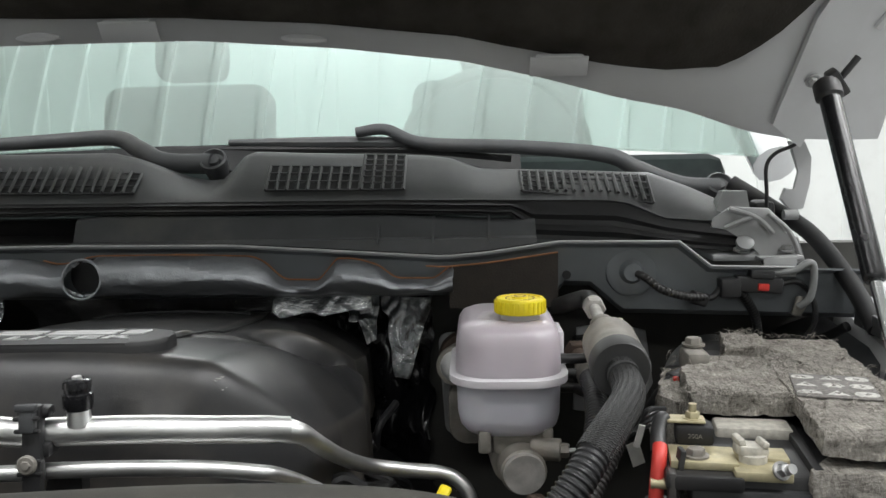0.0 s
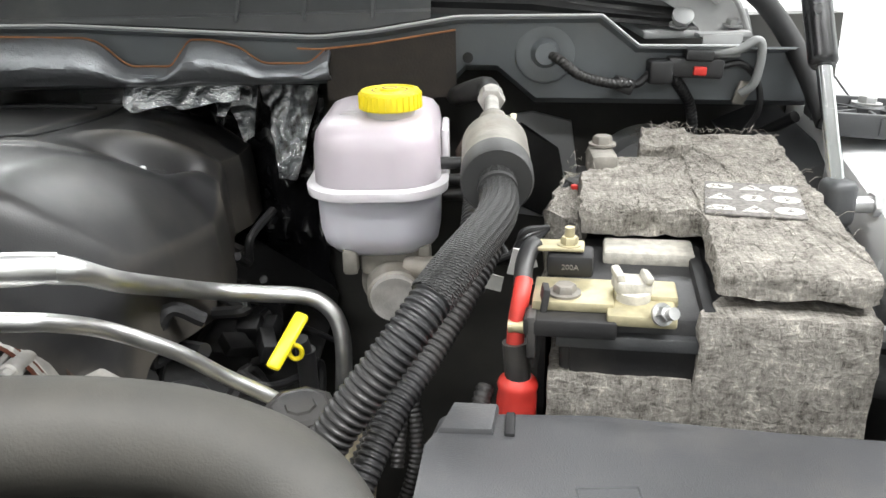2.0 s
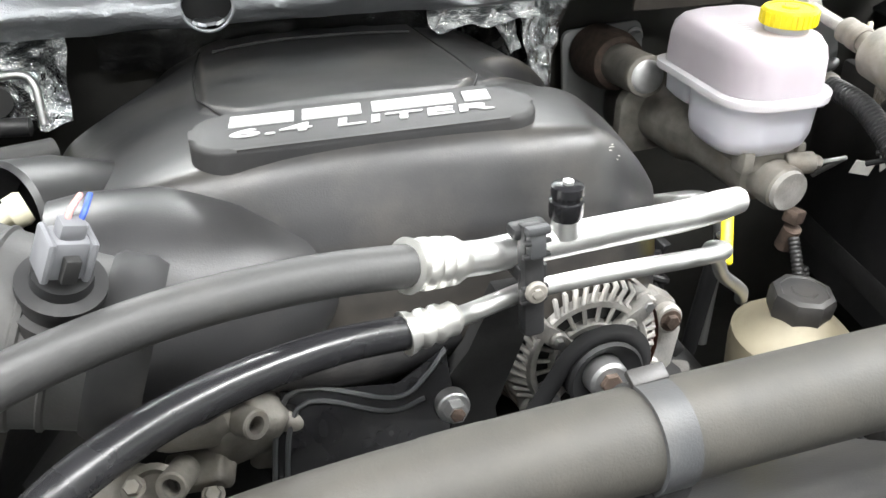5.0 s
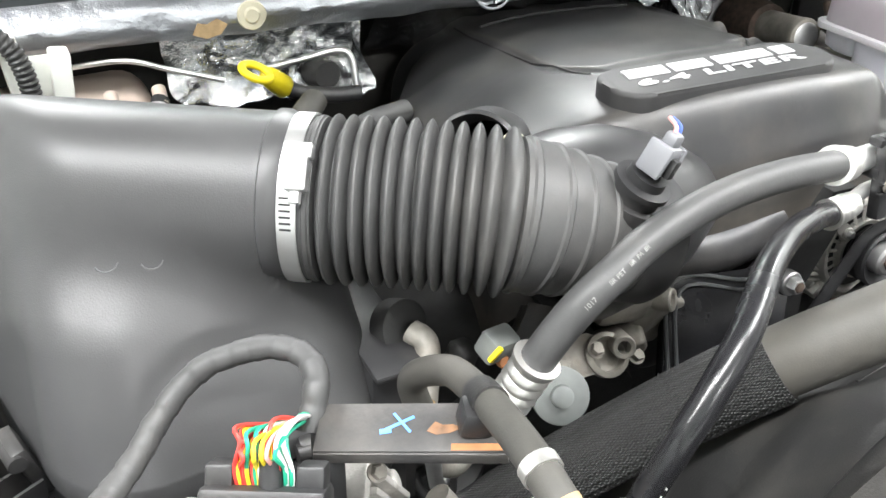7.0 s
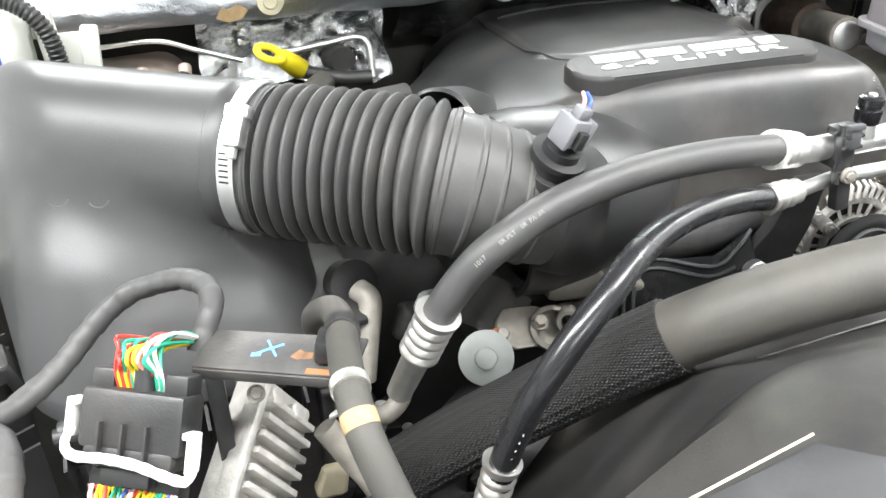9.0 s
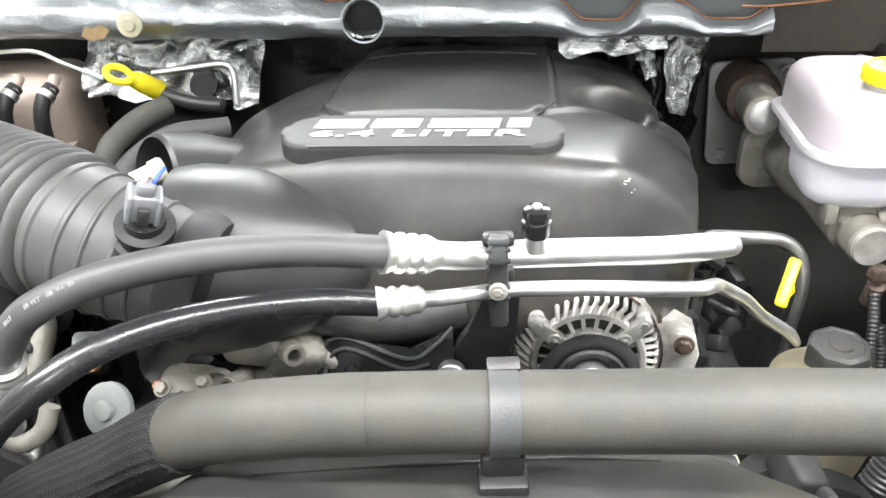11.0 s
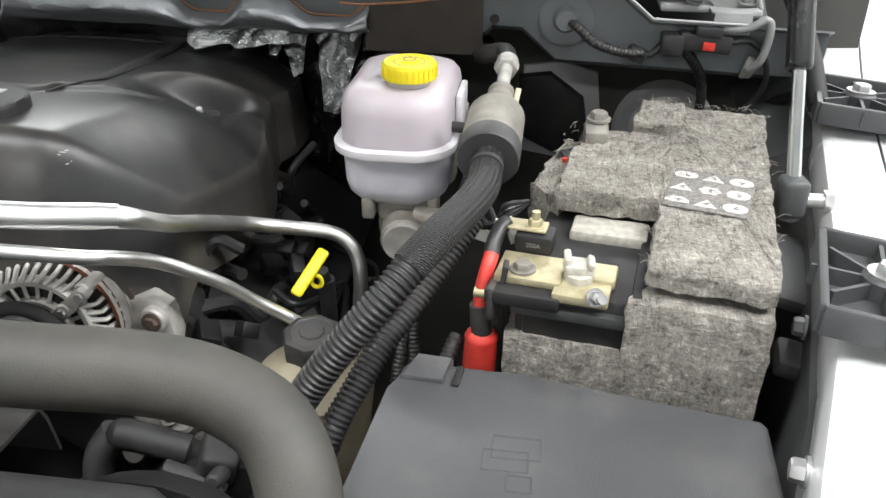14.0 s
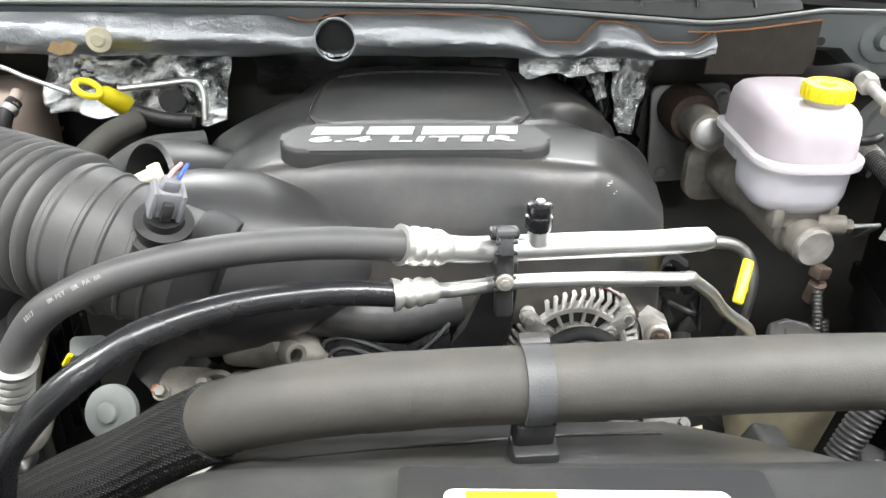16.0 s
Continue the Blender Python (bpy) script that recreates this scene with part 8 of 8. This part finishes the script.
part("tube", hose([(-0.640, 0.912, 1.258), (-0.622, 0.910, 1.250), (-0.595, 0.903, 1.246), (-0.565, 0.90, 1.245)], 0.008, 14), M["plastic"], oil)

metal = thing("vacuum_pipes", (-0.6, 0.93, 1.25), "thin bare metal pipes below the foil blanket", "pipe")
part("pipe", hose([(-0.84, 0.95, 1.29), (-0.78, 0.93, 1.297), (-0.74, 0.915, 1.288), (-0.695, 0.905, 1.275)], 0.0026, 10), M["alu"], metal)
part("pipe", hose([(-0.655, 0.94, 1.268), (-0.61, 0.945, 1.272), (-0.575, 0.945, 1.276), (-0.562, 0.94, 1.268), (-0.560, 0.93, 1.235)], 0.0036, 10), M["alu"], metal)
part("fitting", ruffle(merge(box(0.06, 0.05, 0.045, pose(-0.60, 0.98, 1.24, 0, 10, 12), 0.012, 3), cyl((-0.60, 0.95, 1.255), (0.3, -1, 0.2), 0.03, 0.014, 18)), 0.003, 50), M["dark"], metal)
part("round_port", turned([(0, 0.024), (0.008, 0.022), (0.010, 0.012)], (-0.60, 0.86, 1.215), (-0.1, -0.3, 1), 24), M["plastic"], metal)

# ---------- expansion tank ----------
tank = thing("coolant_tank", (-0.78, 0.93, 1.15), "aged pinkish plastic coolant tank with two black hoses", "tank")
part("body", ruffle(box(0.165, 0.12, 0.15, pose(-0.842, 0.975, 1.186, 0, 0, 4), 0.03, 5), 0.002, 14), M["pinktank"], tank)
part("seam", box(0.160, 0.125, 0.006, pose(-0.842, 0.972, 1.190, 0, 3, 4), 0.003), M["pinktank"], tank)
for hx in (-0.797, -0.755):
    part("hose", hose([(hx, 0.905, 1.265), (hx - 0.006, 0.89, 1.255), (hx - 0.010, 0.882, 1.225), (hx - 0.008, 0.88, 1.14)], 0.0085, 12), M["plastic"], tank, "black hose")
    part("hose_clip", turned([(0, 0.0098), (0.007, 0.0098)], (hx - 0.002, 0.897, 1.261), (-0.3, -0.7, -0.5), 18), M["steel"], tank, "steel spring clip")
    part("hose_port", cyl((hx, 0.915, 1.272), (0, -0.7, -0.4), 0.02, 0.0065, 12), M["pinktank"], tank)

washer = thing("washer_tank", (-1.0, 0.85, 1.2), "white washer fluid tank with blue edged label", "tank")
settled(washer, 1.0)
part("body", box(0.15, 0.10, 0.24, pose(-0.956, 0.872, 1.238, 0, 0, -4), 0.025, 4), M["washer"], washer)
lm2 = frame_of((-0.920, 0.8200, 1.318), (1, -0.07, 0), (0, 0, 1))
part("label_edge", prism(rounded(0.048, 0.040, 0.004), 0, 0.0008, lm2), M["wireblue"], washer, "blue label edge", smooth=False)
part("label", prism(rounded(0.043, 0.035, 0.003), 0.0008, 0.0014, lm2), M["printwhite"], washer, "white label", smooth=False)
part("label_bars", merge(*[box(0.014, 0.0022, 0.0005, lm2 @ pose(0.010, -0.004 - 0.005 * k, 0.0018)) for k in range(2)], box(0.004, 0.014, 0.0005, lm2 @ pose(0.008, 0.006, 0.0018))), M["wireblue"], washer, "blue printed bars", smooth=False)
post = thing("tank_post", (-0.86, 0.88, 1.2), "white plastic post with black ribbed conduit beside the tank", "post")
settled(post, 1.0)
part("post", merge(box(0.016, 0.024, 0.17, pose(-0.862, 0.893, 1.262, 0, -4), 0.003), box(0.016, 0.024, 0.17, pose(-0.838, 0.893, 1.245, 0, 5), 0.003), box(0.036, 0.004, 0.15, pose(-0.85, 0.899, 1.25), 0.001)), M["washer"], post)
part("conduit", conduit([(-0.94, 0.89, 1.372), (-0.895, 0.875, 1.366), (-0.868, 0.865, 1.348), (-0.858, 0.862, 1.315), (-0.860, 0.866, 1.25)], 0.008, 0.0045), M["plastic"], post)

# ---------- control unit, connector and loom ----------
ecu = thing("control_unit", (-0.76, 0.44, 1.1), "finned aluminium engine control unit", "control unit")
settled(ecu, 0.97)
# local frame: x runs along the body away from the viewer
ex = V((0.33, 0.62, 0.28)).normalized()
e0 = V((-0.792, 0.392, 1.128))
eup = V((-0.45, 0.0, 0.9)).normalized()
em = frame_of(e0 + ex * 0.068, ex, eup)
part("case", box(0.152, 0.056, 0.024, em, 0.004), M["cast"], ecu)
for k in range(12):
    part("fin", box(0.0045, 0.046, 0.012, em @ pose(-0.064 + 0.0112 * k, 0, 0.016), 0.001), M["cast"], ecu)
part("edge_rail", box(0.152, 0.007, 0.014, em @ pose(0, 0.028, 0.012), 0.002), M["cast"], ecu)
for k in (0, 1):
    part("boss", cyl(em @ V((0.060, 0.018 - 0.022 * k, 0.008)), em.to_3x3() @ V((0.3, 0, 1)), 0.014, 0.0065, 16, 0.001), M["cast"], ecu)

plug = thing("ecu_connector", (-0.8, 0.44, 1.22), "black multi-pin connector with white lever and coloured wires", "connector")
settled(plug, 0.97)
px = V((0.86, -0.50, 0.04)).normalized()
pm = frame_of((-0.806, 0.446, 1.240), px, (0.35, 0.45, 0.80))
part("body", merge(box(0.062, 0.034, 0.026, pm, 0.004), box(0.054, 0.012, 0.022, pm @ pose(0, -0.020, 0.002), 0.003)), M["plastic"], plug)
for sx in (-1, 1):
    part("lug", box(0.014, 0.014, 0.018, pm @ pose(sx * 0.022, 0.020, -0.002), 0.002), M["plastic"], plug)
part("wire_guide", cyl(pm @ V((0.003, 0.010, 0.004)), pm.to_3x3() @ V((0, 1, 0.1)), 0.02, 0.006, 14), M["plastic"], plug)
for k in range(3):
    part("body_rib", box(0.0018, 0.018, 0.006, pm @ pose(-0.016 + 0.014 * k, -0.010, 0.014), 0.0005), M["plastic"], plug)
lev = [pm @ V(p) for p in ((-0.037, -0.006, 0.008), (-0.038, -0.016, 0.012), (-0.030, -0.021, 0.015), (-0.010, -0.0195, 0.018), (0.010, -0.021, 0.018), (0.028, -0.026, 0.015), (0.037, -0.026, 0.012), (0.038, -0.010, 0.008))]
part("lever", tube(smooth_path(lev, 4), lambda i, s: 0.0020 + 0.0003 * (i % 2), 10, shape=lambda a: 1.0 + 0.35 * math.cos(2 * a)), M["white"], plug, "white locking lever")
for sx, yy in ((-1, 0.004), (1, -0.008)):
    part("lever_end", merge(box(0.004, 0.020, 0.012, pm @ pose(sx * 0.0365, yy - 0.006, 0.008), 0.0015), box(0.007, 0.004, 0.011, pm @ pose(sx * 0.035, yy + 0.004, 0.008), 0.001)), M["white"], plug, "white locking lever")
part("pin_face", merge(box(0.056, 0.016, 0.014, pm @ pose(0.0, -0.036, -0.004), 0.003), box(0.030, 0.010, 0.010, pm @ pose(0.0, -0.030, 0.008), 0.002)), M["black"], plug)
rnd = random.Random(11)
cols = ["wirered", "wireyellow", "wireyellow", "wiregreen", "wirewhite", "wirepink", "wireyellow", "wirered", "wireyellow", "wiregreen"]
for k in range(24):
    c = cols[rnd.randrange(len(cols))] if k < 20 else ("wiregreen", "wirewhite")[k % 2]
    x0 = -0.014 + 0.0012 * k + rnd.uniform(-0.001, 0.001)
    top = pm @ V((x0 * 0.75, 0.034 + rnd.uniform(-0.004, 0.006), 0.010 + rnd.uniform(-0.007, 0.007)))
    part("wire", hose([pm @ V((x0, 0.014, 0.002)), pm @ V((x0 * 1.05, 0.026, 0.008)), top, top + V((0.002 + 0.0004 * k, 0.010, 0.001)), V((-0.778 + 0.0006 * k, 0.492, 1.250))], 0.00115, 6, 5), M[c], plug, c.replace("wire", "") + " wire")
cols2 = ["wirepink", "wirewhite", "wirered", "wireyellow", "wireyellow", "wirered", "wireyellow", "wireyellow", "wiregreen", "wiregreen", "wireyellow", "wireblue"]
for k in range(26):
    x0 = -0.026 + 0.0021 * k
    part("wire", hose([pm @ V((x0, -0.038, 0.003)), pm @ V((x0 * 0.9 + rnd.uniform(-0.003, 0.003), -0.045, 0.006 + rnd.uniform(-0.004, 0.004))), pm @ V((x0 * 0.50 + rnd.uniform(-0.004, 0.002), -0.056 - 0.004 * rnd.random(), rnd.uniform(-0.006, 0.004))), pm @ V((x0 * 0.15, -0.070, -0.010))], 0.0011, 6, 5), M[cols2[k % len(cols2)]], plug, cols2[k % len(cols2)].replace("wire", "") + " wire")
part("taped_tail", hose([pm @ V((0.0, -0.062, -0.006)), pm @ V((0.004, -0.09, -0.018)), pm @ V((0.008, -0.15, -0.05))], 0.012, 14), M["rubber"], plug)
tape = thing("taped_loom", (-0.85, 0.46, 1.25), "black cloth taped wiring loom arching over the air box", "wiring")
loom_line = smooth_path([(-0.7331, 0.4477, 1.2527), (-0.7245, 0.4594, 1.2665), (-0.7223, 0.4714, 1.2723), (-0.7276, 0.4857, 1.2748), (-0.7412, 0.4977, 1.2728), (-0.7596, 0.5066, 1.2664), (-0.7793, 0.5082, 1.2589), (-0.7991, 0.4995, 1.2465), (-0.8172, 0.483, 1.2337), (-0.8382, 0.4625, 1.2267), (-0.8546, 0.4473, 1.2274), (-0.8743, 0.4441, 1.2288), (-0.9045, 0.4435, 1.2388)], 12)
part("loom", ruffle(tube(even(loom_line, 0.0016), lambda i, s: 0.0066 + 0.0007 * ((i * 0.13) % 1.0), 16), 0.0009, 90), M["rubber"], tape)
part("loom_branch", ruffle(tube(even(smooth_path([(-0.868, 0.4406, 1.2307), (-0.8487, 0.4355, 1.2277), (-0.8394, 0.4218, 1.2254), (-0.8363, 0.4053, 1.2216), (-0.8338, 0.387, 1.2168), (-0.8326, 0.3746, 1.2048), (-0.832, 0.365, 1.16)], 10), 0.0016), lambda i, s: 0.0080 + 0.0008 * ((i * 0.11) % 1.0), 16), 0.0010, 70), M["rubber"], tape)

xbr = thing("cross_bracket", (-0.72, 0.45, 1.25), "black steel bracket with blue paint mark and rust", "bracket")
settled(xbr, 0.97)
bmq = frame_of((-0.727, 0.449, 1.2635), (0.071, -0.045, 0.010), (0.35, 0.8, 0.12))
part("strap", box(0.098, 0.030, 0.003, bmq, 0.001), M["dustysteel"], xbr)
part("front_lip", box(0.098, 0.003, 0.008, bmq @ pose(0, -0.0145, -0.004), 0.001), M["dustysteel"], xbr)
part("leg", box(0.010, 0.026, 0.12, Matrix.Translation(bmq @ V((-0.044, -0.002, 0)) + V((0, 0, -0.064))), 0.001), M["plastic"], xbr)
part("blue_mark", merge(box(0.016, 0.0017, 0.0003, bmq @ pose(-0.006, 0.002, 0.0016, 0, 0, 30)), box(0.006, 0.003, 0.0003, bmq @ pose(-0.013, -0.003, 0.00165, 0, 0, 10)), box(0.015, 0.0014, 0.0003, bmq @ pose(-0.005, 0.002, 0.0020, 0, 0, -50))), M["blue"], xbr, "blue painted cross")
part("rust_patch", prism([(0.008, -0.003), (0.013, -0.0052), (0.020, -0.004), (0.026, -0.001), (0.021, 0.0012), (0.016, 0.0008), (0.012, 0.003)], 0.0014, 0.0017, bmq), M["rustpatch"], xbr, "rust patch")
part("rust_edge", box(0.026, 0.004, 0.0004, bmq @ pose(0.034, -0.0125, 0.0016), 0.0001), M["orange"], xbr, "orange rusty edge")
part("bolt", hexbolt(bmq @ V((-0.022, -0.006, -0.030)), (0, -0.6, 0.6), 0.004, 0.008, 0.0055), M["castdull"], xbr)

# ---------- small coolant hose to the radiator ----------
vent = thing("vent_hose", (-0.69, 0.38, 1.27), "small grey black coolant hose with white clamps", "hose")
settled(vent, 0.93)
ventp = [(-0.681, 0.5193, 1.1816), (-0.691, 0.526, 1.222), (-0.684, 0.496, 1.252), (-0.683, 0.468, 1.262), (-0.689, 0.430, 1.276), (-0.694, 0.390, 1.283), (-0.694, 0.362, 1.276), (-0.687, 0.340, 1.255), (-0.676, 0.322, 1.228), (-0.657, 0.310, 1.208), (-0.630, 0.305, 1.200), (-0.605, 0.306, 1.200), (-0.585, 0.307, 1.200)]
vp = smooth_path(ventp, 10)
part("hose", tube(vp, 0.0092, 18), M["radrubber"], vent)
part("clamp", tube(vp[50:53], 0.0104, 20), M["ferrule"], vent, "pale metal clamp")
part("clamp_tail", box(0.003, 0.003, 0.016, Matrix.Translation(vp[53] + V((-0.008, -0.003, -0.006))) @ pose(0, 0, 0, 30, 30, 0), 0.001), M["ferrule"], vent)
part("spring_clip", tube(vp[33:38], 0.0105, 20), M["plastic"], vent, "black clip")
part("clip_block", box(0.018, 0.018, 0.016, pose(-0.693, 0.446, 1.263, 0, 10, -20), 0.003), M["plastic"], vent)
part("tan_band", tube(vp[57:61], 0.0095, 20), M["tan"], vent, "tan tape band")
part("tan_clamp", tube(vp[1:5], 0.0104, 20), M["tan"], vent, "tan spring clamp")
part("end_clamp", tube(vp[108:111], 0.0108, 20), M["white"], vent, "white spring clamp")
part("end_clamp", tube(vp[113:116], 0.0108, 20), M["white"], vent, "white spring clamp")
part("clamp_ear", box(0.010, 0.005, 0.022, pose(-0.610, 0.312, 1.218, -20, 10, 10), 0.002), M["white"], vent)
part("hose_text", lettering("RAD", 0.0085, 0.0003, frame_of(vp[99] + V((0, -0.0040, 0.0087)), (1, 0.05, 0.0), (0, 0.9, 0.4))), M["cream"], vent, "pale printed letters")

fit2 = thing("pipe_fittings", (-0.66, 0.52, 1.2), "dull metal pipe fittings beside the air box", "pipe")
settled(fit2, 0.97)
part("canister", turned([(0, 0.012), (0.004, 0.020), (0.022, 0.021), (0.026, 0.014)], (-0.655, 0.640, 1.172), (0.25, -0.8, 0.35), 24), M["dark"], fit2)
part("elbow", hose([(-0.648, 0.612, 1.182), (-0.642, 0.598, 1.178), (-0.648, 0.585, 1.155), (-0.655, 0.575, 1.12)], 0.0095, 14), M["castdull"], fit2)
part("pipe", hose([(-0.705, 0.46, 1.19), (-0.690, 0.45, 1.165), (-0.676, 0.44, 1.140), (-0.668, 0.43, 1.10), (-0.668, 0.42, 1.05)], 0.0085, 14), M["castdull"], fit2)
hp = thing("heater_pipe", (-0.64, 0.51, 1.1), "thin bare aluminium coolant pipe under the vent hose", "pipe")
part("pipe", hose([(-0.6585, 0.472, 1.211), (-0.6562, 0.4772, 1.199), (-0.650, 0.490, 1.168), (-0.644, 0.5028, 1.137), (-0.638, 0.514, 1.109), (-0.632, 0.523, 1.094), (-0.626, 0.530, 1.098), (-0.623, 0.533, 1.115)], 0.0055, 14), M["alu"], hp)
part("pipe", hose([(-0.650, 0.515, 1.160), (-0.640, 0.512, 1.135), (-0.626, 0.512, 1.122), (-0.610, 0.520, 1.128), (-0.604, 0.530, 1.145)], 0.0075, 14), M["castdull"], hp)
disc = thing("damper_disc", (-0.56, 0.53, 1.15), "round grey disc with a centre bolt head", "disc")
part("disc", turned([(0, 0.019), (0.001, 0.0205), (0.006, 0.0205), (0.007, 0.019), (0.0075, 0.008)], (-0.5450, 0.5145, 1.1580), (-0.20, -0.80, 0.55), 32), M["dullgrey"], disc)
part("bolt", turned([(0.007, 0.0085), (0.012, 0.0078), (0.013, 0.006)], (-0.5450, 0.5145, 1.1580), (-0.20, -0.80, 0.55), 20), M["dullgrey"], disc)
gp = thing("grey_sensor", (-0.60, 0.53, 1.2), "grey sensor plug with yellow lock", "connector")
part("plug", box(0.026, 0.020, 0.022, pose(-0.5740, 0.556, 1.1815, 20, 10, 20), 0.004), M["dullgrey"], gp)
part("lock", box(0.004, 0.004, 0.014, pose(-0.5830, 0.540, 1.1865, 20, 30, 20), 0.001), M["yellow"], gp, "yellow lock")
gp2 = thing("engine_fitting", (-0.5, 0.56, 1.13), "cast bracket with bolt beside the thermostat", "bracket")
part("casting", ruffle(box(0.026, 0.022, 0.028, pose(-0.590, 0.585, 1.150, 10, 20, 30), 0.008, 3), 0.004, 60), M["dark"], gp2)
part("small_bolt", hexbolt((-0.572, 0.553, 1.168), (0, -0.8, 0.4), 0.005, 0.008), M["orange"], gp2)

# ---------- radiator support at the front ----------
support = thing("radiator_support", (-0.45, 0.25, 1.2), "black plastic radiator support panel with pale edge", "panel")
settled(support, 0.9)
sup = [(-0.655, 0.222), (-0.640, 0.246), (-0.612, 0.252), (-0.590, 0.259), (-0.50, 0.277), (-0.47, 0.255), (-0.46, 0.10), (-0.66, 0.10)]
part("panel", ruffle(prism(sup, 1.272, 1.290, None, 0.003), 0.001, 20), M["dustypanel"], support)
part("end_cup", merge(turned([(-0.03, 0.020), (0.012, 0.020), (0.014, 0.016)], (-0.628, 0.228, 1.284), (0, -0.35, 1), 28)), M["dustypanel"], support)
part("pale_edge", tube([V((-0.588, 0.2605, 1.2915)), V((-0.50, 0.2785, 1.2915))], 0.0007, 8), M["cream"], support, "pale edge strip")
part("loop", tube([V((-0.602 + 0.011 * math.cos(a), 0.258, 1.290 + 0.009 * math.sin(a))) for a in span(0.1, math.pi, 12)], 0.0015, 8), M["cream"], support, "white plastic loop")
relay = thing("relay_box", (-0.70, 0.44, 1.1), "black relay block with red edge", "relay")
settled(relay, 0.97)
part("body", merge(box(0.060, 0.040, 0.05, pose(-0.694, 0.418, 1.115, 12, 8, 8), 0.004), box(0.028, 0.036, 0.02, pose(-0.680, 0.412, 1.143, 12, 8, 8), 0.003)), M["plastic"], relay)
part("red_edge", box(0.05, 0.004, 0.006, pose(-0.692, 0.394, 1.092, 12, 8, 8), 0.001), M["red"], relay, "red edge")
part("foam", ruffle(box(0.022, 0.014, 0.022, pose(-0.703, 0.466, 1.138, 0, 20, 10), 0.005, 3), 0.005, 80), M["grimycream"], relay, "crumbling cream foam")
prop = thing("washer_hose", (-0.95, 0.5, 1.15), "white plastic tube with black collar beside the air box", "tube")
wt = smooth_path([(-0.935, 0.462, 1.262), (-0.915, 0.456, 1.262), (-0.8953, 0.4443, 1.2528), (-0.8816, 0.4323, 1.2409), (-0.87, 0.4123, 1.2296), (-0.8586, 0.3919, 1.2196), (-0.852, 0.380, 1.208), (-0.848, 0.372, 1.17)], 8)
part("tube", tube(wt[:40], 0.0066, 16), M["white"], prop)
part("tail", tube(wt[39:], 0.0060, 14), M["plasticgrey"], prop, "dark grey tail tube")
part("collar", merge(cyl((-0.8640, 0.4015, 1.2245), (0.45, -0.78, -0.40), 0.020, 0.0125, 20, 0.002), box(0.014, 0.016, 0.012, pose(-0.853, 0.394, 1.226, 20, 10, 30), 0.003)), M["plastic"], prop, "black collar")
panel = thing("lower_side_panel", (-0.85, 0.35, 1.0), "dark grey plastic panel low beside the control unit", "panel")
settled(panel, 0.97)
part("panel", ruffle(box(0.16, 0.16, 0.02, pose(-0.83, 0.36, 1.08, -8, 8, 30), 0.006), 0.002, 20), M["plasticgrey"], panel)
